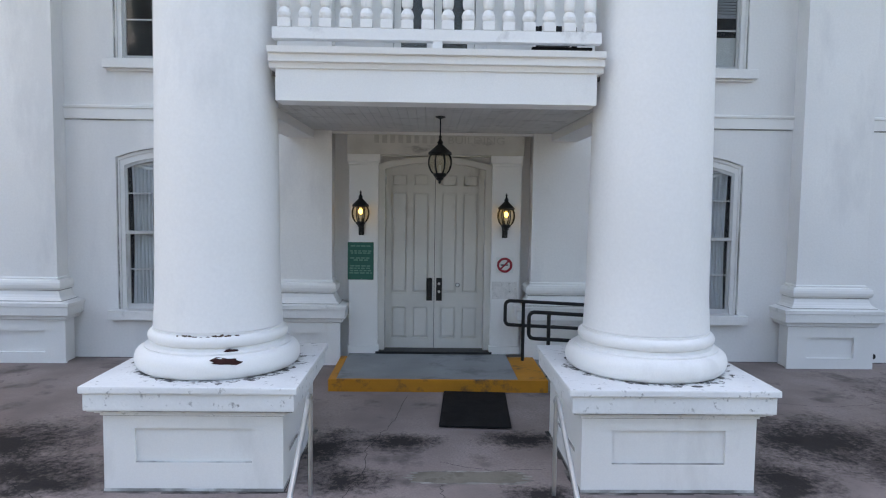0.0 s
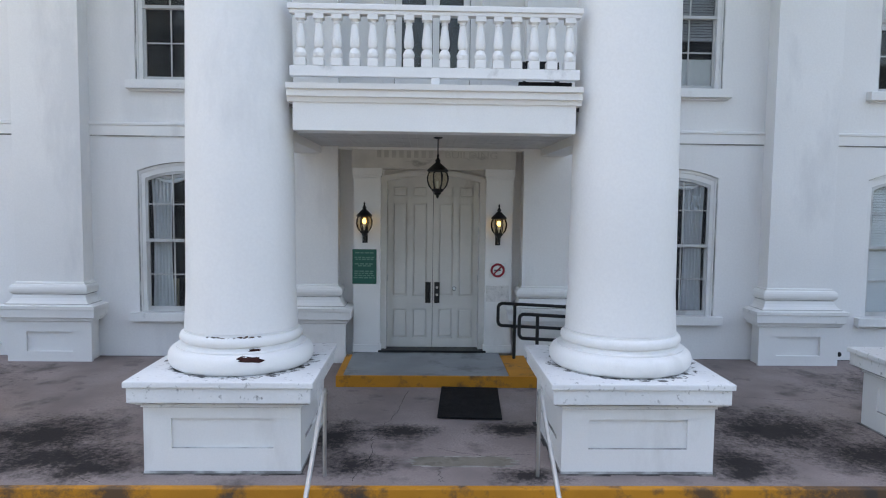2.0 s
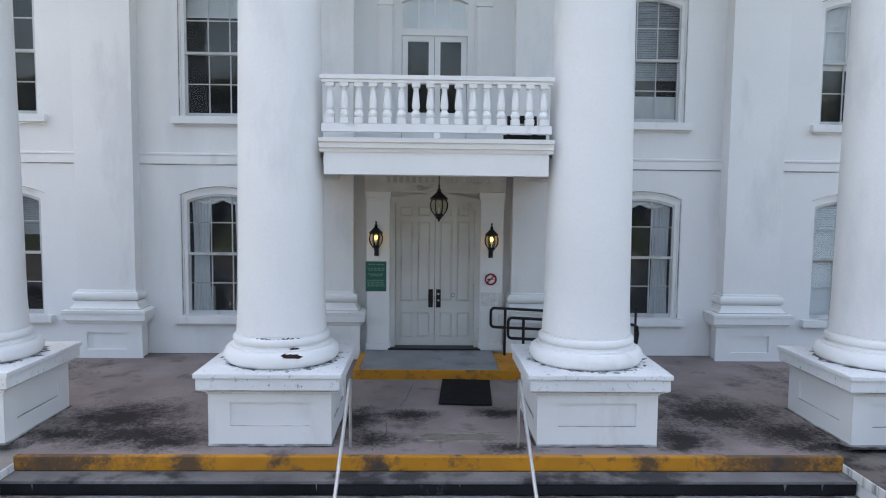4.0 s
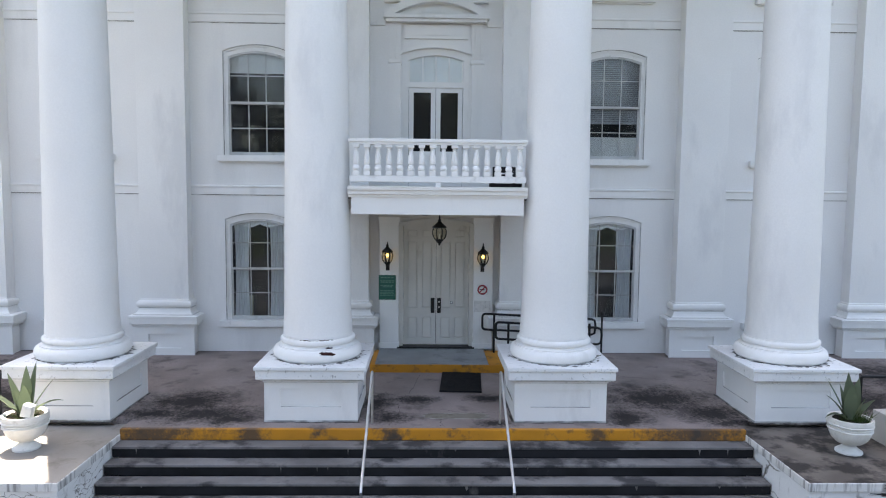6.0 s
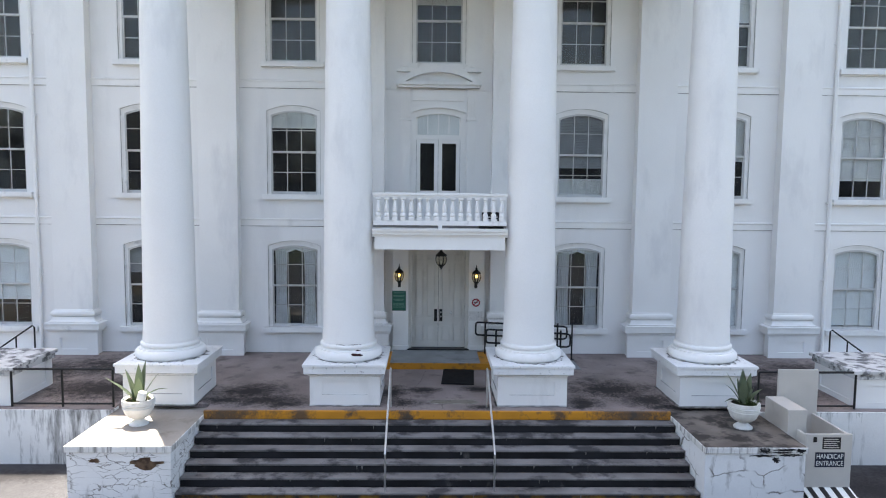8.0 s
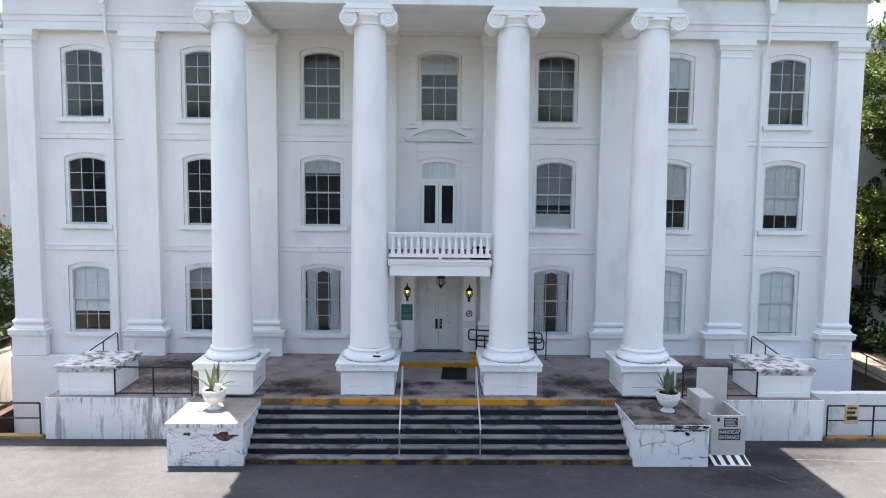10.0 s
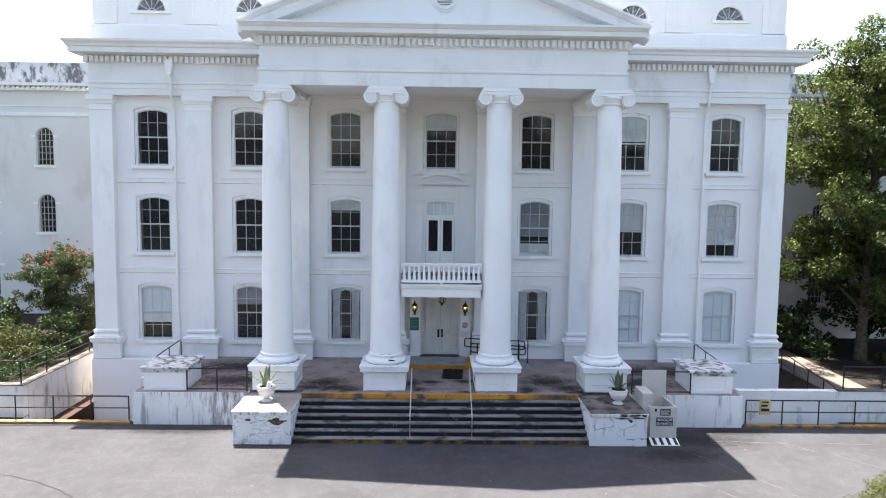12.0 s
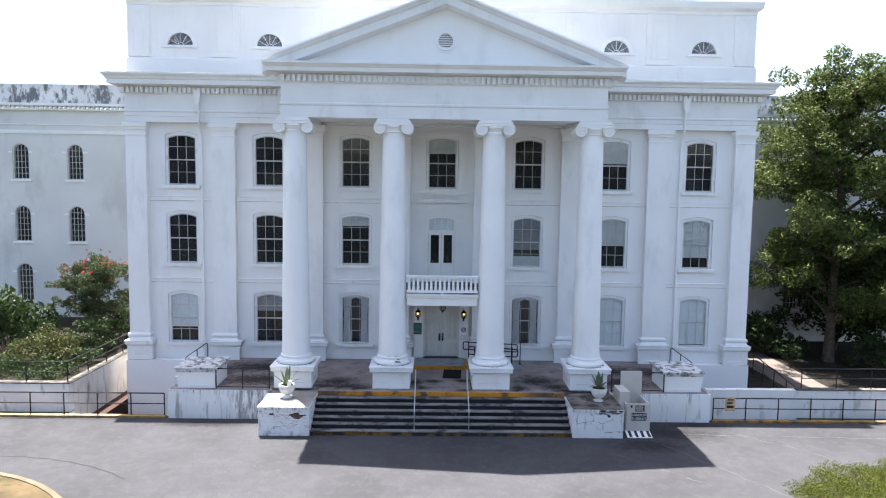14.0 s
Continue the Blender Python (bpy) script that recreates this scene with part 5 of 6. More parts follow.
# ---- lanterns ----
def lantern(at, lit, hang):
    """A coach lantern; at is the centre of its glass body."""
    x, y, z = at
    t = thing("hanging_lantern" if hang else "wall_lantern", "black iron hanging lantern with curved glass, unlit" if hang else "black iron wall lantern with a glowing yellow bulb", "lantern", "" if hang else "door lanterns")
    part("roof", lathe([(0.03, z + 0.36), (0.045, z + 0.33), (0.03, z + 0.31), (0.05, z + 0.29), (0.10, z + 0.24), (0.15, z + 0.19), (0.165, z + 0.175), (0.165, z + 0.15), (0.15, z + 0.14)], 20, x, y), BLACK, t, "", True)
    part("finial", lathe([(0.004, z + 0.46), (0.016, z + 0.44), (0.022, z + 0.415), (0.012, z + 0.395), (0.02, z + 0.38), (0.028, z + 0.35)], 12, x, y), BLACK, t, "", True)
    part("bowl", lathe([(0.10, z - 0.15), (0.09, z - 0.19), (0.05, z - 0.22), (0.055, z - 0.24), (0.02, z - 0.27), (0.024, z - 0.29), (0.004, z - 0.32)], 20, x, y), BLACK, t, "", True)
    gl = [(0.1, z - 0.15), (0.14, z - 0.09), (0.163, z - 0.01), (0.162, z + 0.06), (0.145, z + 0.115), (0.125, z + 0.145)]
    g = part("glass", lathe(gl, 24, x, y), LAMPGLASS, t, "", True)
    g.visible_shadow = False
    for k in range(8):
        a = 2 * math.pi * (k + 0.5) / 8
        part("rib", tube(bmesh.new(), [(x + (r + 0.008) * math.cos(a), y + (r + 0.008) * math.sin(a), zz) for r, zz in gl], 0.011, 5), BLACK, t)
    part("candle_tube", lathe([(0.018, z - 0.14), (0.018, z - 0.02)], 10, x, y), LETTER, t)
    if lit:
        bm = bmesh.new()
        bmesh.ops.create_uvsphere(bm, u_segments=12, v_segments=10, radius=0.043, matrix=Matrix.Translation((x, y, z + 0.05)) @ Matrix.Diagonal((1, 1, 1.3, 1)))
        part("bulb", bm, BULB, t, "glowing warm yellow bulb", True)
    if hang:
        t.matrix_basis = pose(x, y, z) @ Matrix.Diagonal((0.97, 0.97, 0.86, 1)) @ pose(-x, -y, -z)
        top = z + (3.965 - z) / 0.86
        part("chain", tube(bmesh.new(), [(x, y, z + 0.44), (x, y, top)], 0.01, 6), BLACK, t)
        part("ceiling_rose", lathe([(0.07, top), (0.07, top - 0.015), (0.02, top - 0.035)], 18, x, y), BLACK, t)
    else:
        t.matrix_basis = pose(x, -0.221, z) @ Matrix.Scale(0.86, 4) @ pose(-x, 0.221, -z)
        part("back_plate", boxes((x - 0.055, x + 0.055, -0.245, -0.221, z - 0.42, z - 0.08), bev=0.008), BLACK, t)
        part("arm", tube(bmesh.new(), [(x, -0.235, z - 0.3), (x, (y - 0.235) / 2 - 0.02, z - 0.38), (x, y, z - 0.34), (x, y, z - 0.27)], 0.018, 8), BLACK, t)


lantern((-1.2, -0.42, 2.59), True, False)
lantern((1.24, -0.42, 2.57), True, False)
lantern((0.08, -2.5, 3.33), False, True)
for nm in ("entrance_surround", "door_1", "door_2"):
    bpy.data.objects[nm].location.x = 0.05

# ---- signs by the door ----
def text_mesh(body, size, width=None):
    cu = bpy.data.curves.new("text", "FONT")
    cu.body, cu.size, cu.align_x, cu.extrude = body, size, "CENTER", 0.001
    ob = bpy.data.objects.new("text", cu)
    me = bpy.data.meshes.new_from_object(ob)
    bpy.data.objects.remove(ob)
    if width:
        xs_ = [v.co.x for v in me.vertices]
        k_ = width / (max(xs_) - min(xs_))
        for v in me.vertices:
            v.co.x *= k_
    return me


def lettering(name, body, size, at, material, parent, width=None):
    me = text_mesh(body, size, width)
    me.materials.append(material)
    ob = new(name, me)
    ob.parent = parent
    ob.matrix_basis = pose(*at, 90)
    return ob


lettering("raised_letters", "BUILDING", 0.17, (0.68, -0.243, 3.79), WORN_LETTER, front, 0.95)
gs = thing("notice_board", "green enamel notice board with pale lettering beside the door", "sign")
part("board", boxes((-1.43, -0.99, -0.235, -0.221, 1.47, 2.11), bev=0.003), GREEN, gs)
SIGN_LINES = [("line", 0.34, 2.045), ("line", 0.36, 1.96), ("line", 0.33, 1.925), ("line", 0.36, 1.84), ("line", 0.24, 1.805), ("line", 0.36, 1.705), ("line", 0.37, 1.665), ("line", 0.36, 1.625), ("line", 0.38, 1.585)]
for nm, w, z in SIGN_LINES:
    bm = bmesh.new()
    random.seed(int(z * 1000))
    x = -1.21 - w / 2
    while x < -1.21 + w / 2 - 0.02:
        l_ = random.uniform(0.035, 0.085)
        box(bm, x, min(x + l_, -1.21 + w / 2), -0.2365, -0.235, z - 0.011, z + 0.011)
        x += l_ + 0.018
    part("text_line", bm, PALE_LETTER, gs)
ns = thing("no_smoking_sign", "white square sign with a red circle and slash beside the door", "sign")
part("plate", boxes((1.1, 1.4, -0.228, -0.221, 1.61, 1.88), bev=0.002), LETTER, ns)
part("ring", tube(bmesh.new(), [(1.25 + 0.112 * math.cos(k_ * math.pi / 16), -0.231, 1.745 + 0.112 * math.sin(k_ * math.pi / 16)) for k_ in range(32)], 0.022, 5, True), RED, ns)
part("slash", tube(bmesh.new(), [(1.175, -0.231, 1.67), (1.325, -0.231, 1.82)], 0.016, 5), RED, ns)
part("cigarette", boxes((1.18, 1.31, -0.2305, -0.228, 1.735, 1.757)), BLACK, ns)
tagged(part("wall_patch", boxes((1.04, 1.47, -0.226, -0.221, 1.16, 1.46)), mat("patched_plaster", (0.7, 0.68, 0.66), 0.9, 0.1, 12, 60, 0.8, (0.3, 0.28, 0.26), 0.58, 0.8, 22)), "rough speckled plaster patch on the door pilaster", "patch", kind="structure")

# ---- balcony ----
balc = thing("balcony", "white timber balcony with turned balusters above the entrance", "balcony", kind="structure")
BY = -4.82
bm = boxes((-1.63, 1.63, BY, BY + 0.35, 3.82, 4.14))
prism(bm, [(BY + 0.2, 4.14), (BY - 0.02, 4.14), (BY - 0.03, 4.19), (BY - 0.07, 4.2), (BY - 0.07, 4.27), (BY - 0.11, 4.28), (BY - 0.12, 4.34), (BY + 0.2, 4.36)], "x", -1.69, 1.69)
part("front_beam", bm, TRIM, balc)
part("deck", boxes((-2.35, 2.35, BY + 0.2, -0.37, 4.1, 4.3), (-1.6, 1.6, -0.37, -0.05, 4.2, 4.3)), STEP, balc, "dark weathered deck")
bm = bmesh.new()
for k in range(34):
    x = -2.04 + 0.12 * k
    box(bm, x + 0.002, x + 0.118, BY + 0.35, -0.3, 3.97, 4.1)
part("soffit_boards", bm, mat("soffit_paint", (0.62, 0.61, 0.59), 0.7, 0.07, 1.2, 50, 0.2, (0.4, 0.38, 0.36), 0.55, 0.6, 2.5), balc, "flaking white boarded soffit")
for s in (-1, 1):
    part("side_beam", boxes((s * 1.98, s * 2.4, BY + 0.4, -0.37, 3.84, 4.1)), TRIM, balc)
part("rear_moulding", boxes((-1.68, 1.68, -0.3, -0.18, 3.93, 4.06)), TRIM, balc)
part("bottom_rail", boxes((-1.66, 1.66, BY - 0.03, BY + 0.09, 4.43, 4.545), (-0.05, 0.05, BY - 0.02, BY + 0.08, 4.34, 4.44), bev=0.008), SILL, balc)
# Added black strip in place of the folded chair's base below the rail.
part("deck_edge", boxes((0.98, 1.6, BY + 0.12, BY + 0.19, 4.305, 4.425)), RISER, balc, "black strip standing for the folded chair's base")
part("top_rail", boxes((-1.68, 1.68, BY - 0.05, BY + 0.11, 5.17, 5.235), (-1.66, 1.66, BY - 0.03, BY + 0.09, 5.125, 5.17), bev=0.01), TRIM, balc)
BAL = bmesh.new()
box(BAL, -0.062, 0.062, -0.062, 0.062, 4.545, 4.635, 0.008)
lathe([(0.045, 4.635), (0.064, 4.66), (0.068, 4.69), (0.05, 4.735), (0.034, 4.75), (0.05, 4.765), (0.056, 4.79), (0.058, 4.83), (0.044, 4.95), (0.034, 5.02), (0.042, 5.03), (0.034, 5.045), (0.05, 5.07)], 16, 0, 0, BAL)
box(BAL, -0.06, 0.06, -0.06, 0.06, 5.07, 5.125, 0.006)
bal_me = mesh_of("baluster", BAL, TRIM)
for k in range(16):
    b_ = new("baluster", bal_me)
    b_.parent = balc
    b_.location = (-1.54 + k * 3.08 / 15, BY + 0.03, 0)
ch = thing("folding_chair", "black metal folding chair lying on the balcony deck", "chair")
bm = bmesh.new()
bars(bm, [((1.1, -4.3, 4.32), (1.1, -4.2, 4.75)), ((1.52, -4.3, 4.32), (1.52, -4.2, 4.75)), ((1.1, -4.2, 4.72), (1.52, -4.2, 4.72)), ((1.1, -3.9, 4.32), (1.12, -4.3, 4.62)), ((1.52, -3.9, 4.32), (1.5, -4.3, 4.62))], 0.018)
part("frame", bm, BLACK, ch)
part("seat", boxes((1.12, 1.5, -4.35, -4.0, 4.58, 4.61), bev=0.008), BLACK, ch)
part("backrest", boxes((1.12, 1.5, -4.22, -4.19, 4.64, 4.76), bev=0.006), BLACK, ch)

# ---- balcony door with segmental pediment ----
bd = thing("door_3", "white French doors with transom lights opening on the balcony, closed", "door", kind="structure")
h_ = OPEN_W / 2
bm = band(bmesh.new(), [(-h_, 4.3), *arc(0, OPEN_W, 7.74, 0.16), (h_, 4.3)], [(-0.7, 4.3), *arc(0, 1.4, 7.6, 0.13), (0.7, 4.3)], 0.05, 0.2)
box(bm, -0.7, 0.7, 0.06, 0.18, 6.92, 7.06)
part("door_frame", bm, TRIM, bd)
for k in (-1, 0, 1):
    part("glazing_bar", boxes((k * 0.34 - 0.018, k * 0.34 + 0.018, 0.1, 0.14, 7.06, 7.75)), TRIM, bd)
for k in range(4):
    g = part("transom_pane", boxes((-0.68 + 0.34 * k + 0.02, -0.68 + 0.34 * k + 0.32, 0.118, 0.122, 7.06, 7.72)), GLASS, bd)
    g.visible_shadow = False
part("transom_shade", boxes((-0.7, 0.7, 0.145, 0.15, 7.06, 7.74)), SHADE, bd, "pale shade behind the transom")
for s in (-1, 1):
    xa, xb = sorted((s * 0.005, s * 0.69))
    bm = boxes((xa, xa + 0.12, 0.1, 0.15, 4.32, 6.92), (xb - 0.12, xb, 0.1, 0.15, 4.32, 6.92), (xa + 0.12, xb - 0.12, 0.1, 0.15, 4.32, 5.3), (xa + 0.12, xb - 0.12, 0.1, 0.15, 6.8, 6.92))
    box(bm, xa + 0.2, xb - 0.2, 0.09, 0.1, 4.6, 5.1, 0.004)
    lf = part("leaf", bm, TRIM, bd)
    g = part("pane", boxes((xa + 0.12, xb - 0.12, 0.123, 0.127, 5.3, 6.8)), GLASS, bd)
    g.visible_shadow = False
sur = thing("balcony_door_surround", "white fluted door surround with a curved segmental pediment", "door surround", kind="structure")
for s in (-1, 1):
    bm = boxes((s * 0.9, s * 1.18, -0.08, 0.0, 4.3, 7.5))
    for k in range(4):
        box(bm, s * (0.92 + 0.068 * k), s * (0.96 + 0.068 * k), -0.11, -0.08, 7.62, 8.48)
    box(bm, s * 0.9, s * 1.18, -0.08, 0.0, 7.6, 8.5)
    box(bm, s * 0.87, s * 1.21, -0.11, 0.0, 7.5, 7.6, 0.01)
    for k in range(2):
        box(bm, s * (0.90 + 0.13 * k), s * (0.97 + 0.13 * k), -0.095, -0.08, 4.5, 7.4)
    part("fluted_strip", bm, TRIM, sur)
bm = boxes((-0.8, 0.8, -0.06, 0.0, 8.12, 8.46), (-0.72, 0.72, -0.075, -0.06, 8.2, 8.4))
band(bm, [(-0.95, 7.74), *arc(0, 1.9, 7.8, 0.2), (0.95, 7.74)], [(-0.87, 7.72), *arc(0, 1.74, 7.745, 0.16), (0.87, 7.72)], -0.06, -0.002)
part("frieze_panel", bm, TRIM, sur)
bm = boxes((-1.27, 1.27, -0.24, 0.0, 8.5, 8.58), (-1.33, 1.33, -0.3, 0.0, 8.58, 8.68), bev=0.008)
oo = arc(0, 2.66, 8.68, 0.5, 20)
ii = arc(0, 2.1, 8.68, 0.3, 20)
band(bm, oo, ii, -0.28, 0.0)
prism(bm, ii, "y", -0.08, 0.0)
part("curved_pediment", bm, CORNICE, sur)
part("side_band", boxes((-1.68, -1.3, -0.05, 0.0, 8.44, 8.7), (1.3, 1.68, -0.05, 0.0, 8.44, 8.7)), SILL, sur, "chipped string course")
ws = thing("window_surround", "white eared surround of the central upper window", "window surround", kind="structure")
bm = band(bmesh.new(), [(-1.12, 9.15), (-1.12, 11.6), (-1.2, 11.6), *arc(0, 2.4, 12.06, 0.22), (1.2, 11.6), (1.12, 11.6), (1.12, 9.15)], [(-0.9, 9.15), (-0.9, 11.55), (-0.9, 11.6), *arc(0, 1.8, 11.79, 0.17), (0.9, 11.6), (0.9, 11.55), (0.9, 9.15)], -0.07, -0.002)
part("architrave", bm, TRIM, ws)
part("lower_sill", boxes((-1.32, 1.32, -0.18, 0.0, 9.0, 9.12), bev=0.01), SILL, ws)

# ---- downspouts ----
for s in (-1, 1):
    d = thing("downspout", "white painted rain pipe with a box head below the cornice", "rain pipe", "rain pipes")
    x = s * 12.62
    part("pipe", tube(bmesh.new(), [(x, -0.5, 14.0), (x, -0.5, 13.2), (x, -0.42, 12.9), (x, -0.42, 12.4), (x, -0.1, 12.0), (x, -0.07, 11.5), (x, -0.07, 0.05)], 0.06, 10), TRIM, d)
    part("box_head", prism(bmesh.new(), [(x - 0.2, 14.1), (x + 0.2, 14.1), (x + 0.12, 13.55), (x + 0.07, 13.4), (x - 0.07, 13.4), (x - 0.12, 13.55)], "y", -0.66, -0.38), TRIM, d)
    for z in (2.5, 5.0, 7.5, 10.0):
        part("bracket", boxes((x - 0.1, x + 0.1, -0.075, -0.005, z, z + 0.06)), TRIM, d)

# ---- stair handrails ----
for s in (-1, 1):
    r = thing("stair_handrail", "plain galvanised steel stair handrail", "handrail", "stair handrails")
    x = s * 1.18
    part("rail", tube(bmesh.new(), [(x, -5.36, 0.90), (x, -5.42, 0.955), (x, -5.5, 0.94), (x, -7.55, -0.31), (x, -7.6, -0.36)], 0.024, 10), STEEL, r)
    part("post", tube(bmesh.new(), [(x, -5.4, -0.02), (x, -5.4, 0.94)], 0.022, 10), STEEL, r)
    part("post", tube(bmesh.new(), [(x, -7.56, GZ + 0.18), (x, -7.56, -0.33)], 0.022, 10), STEEL, r)

# ---- iron railings ----
def railing(name, label, pts, height, spacing, mid=True, group="iron railings", ground=None):
    t = thing(name, label, "railing", group)
    a, b = Vector(pts[0]), Vector(pts[1])
    n_ = max(1, round((b - a).length / spacing))
    up = Vector((0, 0, height))
    part("top_rail", tube(bmesh.new(), [a + up, b + up], 0.028, 8), BLACK, t)
    if mid:
        part("mid_rail", tube(bmesh.new(), [a + up * 0.52, b + up * 0.52], 0.022, 8), BLACK, t)
    for k in range(n_ + 1):
        p_ = a.lerp(b, k / n_)
        part("post", tube(bmesh.new(), [p_, p_ + up], 0.028, 8), BLACK, t)
    return t


L_ = "black iron pipe railing with two rails"
railing("kerb_railing", L_ + " along the kerb", ((-12.68, -5.52, GZ + 0.1), (-29.4, -5.55, GZ + 0.1)), 1.02, 1.53)
railing("kerb_railing", L_ + " along the kerb", ((12.66, -5.52, GZ + 0.1), (29.4, -5.58, GZ + 0.1)), 1.02, 1.53)
for s in (-1, 1):
    t = railing("porch_railing", "low black iron railing between podium and pedestal", ((s * 10.33, -5.45, -0.02), (s * 7.9, -5.45, -0.02)), 0.93, 1.3, False)
    part("low_rail", tube(bmesh.new(), [(s * 10.33, -5.45, 0.06), (s * 7.9, -5.45, 0.06)], 0.024, 8), BLACK, t)
    t = thing("side_stair_railing", "sloping black iron railing of the side stair", "railing", "iron railings")
    part("rail", tube(bmesh.new(), [(s * 11.95, -1.6, 0.0), (s * 11.95, -1.6, 1.14), (s * 12.0, -1.6, 1.2), (s * 13.05, -1.6, 0.47), (s * 13.12, -1.6, 0.36), (s * 13.12, -1.6, 0.0)], 0.024, 8), BLACK, t)
    part("post", tube(bmesh.new(), [(s * 12.5, -1.6, -0.05), (s * 12.5, -1.6, 0.86)], 0.022, 8), BLACK, t)
railing("garden_railing", L_ + " on the garden wall", ((-17.5, -4.65, -0.06), (-29.0, -4.65, -0.06)), 1.0, 1.9)
railing("garden_railing", L_ + " beside the passage", ((-17.5, -4.65, -0.06), (-17.5, 3.0, -0.06)), 1.0, 1.9)
railing("garden_railing", L_ + " on the garden wall", ((17.2, -4.67, -0.01), (29.0, -4.67, -0.01)), 0.98, 1.7)
railing("garden_railing", L_ + " beside the sunken passage", ((17.3, -4.4, -1.43), (19.1, 6.5, -1.43)), 1.25, 1.9)
ps = thing("parking_notice", "weathered yellowed notice board fixed to the railing", "sign")
part("board", boxes((13.2, 13.66, -5.57, -5.55, -0.84, -0.2), bev=0.004), mat("yellowed_board", (0.5, 0.36, 0.2), 0.7, 0.2, 6, 60, 0.1), ps)
part("text_bar", boxes((13.27, 13.6, -5.574, -5.57, -0.7, -0.58), (13.27, 13.54, -5.574, -5.57, -0.5, -0.42), (13.3, 13.58, -5.574, -5.57, -0.34, -0.28)), BLACK, ps)

# ---- urns with agaves ----
def urn(x, y, seed, leaves, grass, z=-0.1):
    u = thing("urn", "whitewashed footed garden urn on the stair block", "urn", "stair urns")
    prof = [(0.235, 0.0), (0.235, 0.03), (0.21, 0.05), (0.15, 0.085), (0.12, 0.12), (0.125, 0.14), (0.15, 0.15), (0.23, 0.18), (0.31, 0.25), (0.355, 0.34), (0.365, 0.42), (0.355, 0.47), (0.345, 0.49), (0.385, 0.51), (0.395, 0.55), (0.39, 0.6), (0.35, 0.6), (0.32, 0.56)]
    part("bowl", lathe([(r * 0.9, z + h) for r, h in prof], 32, x, y), CERAMIC, u, "", True)
    for h_, r_ in ((0.5, 0.349), (0.455, 0.332), (0.41, 0.338)):
        part("relief", tube(bmesh.new(), [(x + r_ * math.cos(2 * math.pi * k / 24), y + r_ * math.sin(2 * math.pi * k / 24), z + h_ + 0.004 * math.sin(5 * k)) for k in range(24)], 0.014, 6, True), CERAMIC, u, "", True)
    part("soil", lathe([(0.275, z + 0.55), (0.275, z + 0.57)], 24, x, y), SOIL, u, "dark soil")
    p = thing("agave", "grey-green agave with long pointed leaves planted in the urn", "plant", "agaves")
    random.seed(seed)
    for deg, out, ln, droop, wide in leaves:
        a = math.radians(deg)
        bm = bmesh.new()
        rows_ = []
        for i in range(8):
            v = i / 7
            rr = 0.06 + ln * (out * v + 0.25 * out * v * v)
            hh = ln * (v * (1.05 - out * 0.55) - droop * v ** 3)
            w = wide * 1.3 * (1 - v) ** 0.6 * (0.6 + 1.2 * v * (1 - v) * 2) + 0.002
            c_ = Vector((x + rr * math.cos(a), y + rr * math.sin(a), z + 0.56 + hh))
            sd = Vector((-math.sin(a), math.cos(a), 0)) * w
            rows_.append([bm.verts.new(c_ - sd + Vector((0, 0, w * 0.4))), bm.verts.new(c_ - Vector((0, 0, 0.012 * (1 - v)))), bm.verts.new(c_ + sd + Vector((0, 0, w * 0.4)))])
        for r0, r1 in zip(rows_, rows_[1:]):
            for i in (0, 1):
                bm.faces.new((r0[i], r0[i + 1], r1[i + 1], r1[i]))
        bmesh.ops.solidify(bm, geom=bm.faces[:], thickness=0.008)
        part("leaf", bm, AGAVE, p, "", True)
    bm = bmesh.new()
    for k in range(220):
        a, r0 = random.uniform(0, 6.28), random.uniform(0.05, 0.25)
        c_ = Vector((x + r0 * math.cos(a), y + r0 * math.sin(a), z + 0.52))
        tip = c_ + Vector((math.cos(a) * random.uniform(0, 0.16), math.sin(a) * random.uniform(0, 0.16), random.uniform(0.06, 0.2)))
        if k < grass:
            c_ = Vector((x + random.uniform(0.0, 0.2), y - random.uniform(0.02, 0.2), z + 0.52))
            tip = c_ + Vector((random.uniform(-0.12, 0.24), random.uniform(-0.22, 0.05), random.uniform(-0.02, 0.36)))
        sd = Vector((-math.sin(a), math.cos(a), 0)) * 0.007
        bm.faces.new([bm.verts.new(q_) for q_ in (c_ - sd, c_ + sd, tip)])
    tagged(part("weeds", bm, LEAF_BUSH), "green weeds growing in the urn", "weeds", kind="stuff")


urn(-6.88, -6.43, 3, ((100, 0.06, 0.8, 0.0, 0.085), (215, 0.2, 0.72, 0.0, 0.075), (165, 0.28, 0.78, 0.0, 0.07), (60, 0.14, 0.92, 0.02, 0.085), (300, 0.1, 0.55, 0.0, 0.08), (15, 0.42, 0.8, 0.02, 0.055),
                      (352, 0.72, 0.72, 0.25, 0.055), (182, 0.68, 0.82, 0.02, 0.055), (198, 0.6, 0.32, 0.1, 0.05), (140, 0.4, 0.5, 0.05, 0.06)), 0)
urn(7.03, -6.55, 8, ((95, 0.05, 0.78, 0.0, 0.095), (235, 0.06, 0.66, 0.0, 0.09), (35, 0.2, 0.75, 0.02, 0.085), (150, 0.34, 0.82, 0.02, 0.07), (165, 0.45, 0.62, 0.15, 0.06), (310, 0.25, 0.5, 0.05, 0.08),
                     (5, 0.58, 0.52, 0.08, 0.07), (186, 0.8, 0.42, 0.5, 0.05), (120, 0.2, 0.6, 0.0, 0.07)), 90)
bm = box(bmesh.new(), -0.085, 0.085, -0.07, 0.07, -0.11, 0.11, 0.028)
random.seed(17)
for v in bm.verts:
    v.co = Matrix.Rotation(0.25, 3, "Y") @ v.co * random.uniform(0.92, 1.08) + Vector((-6.72, -6.62, 0.6))
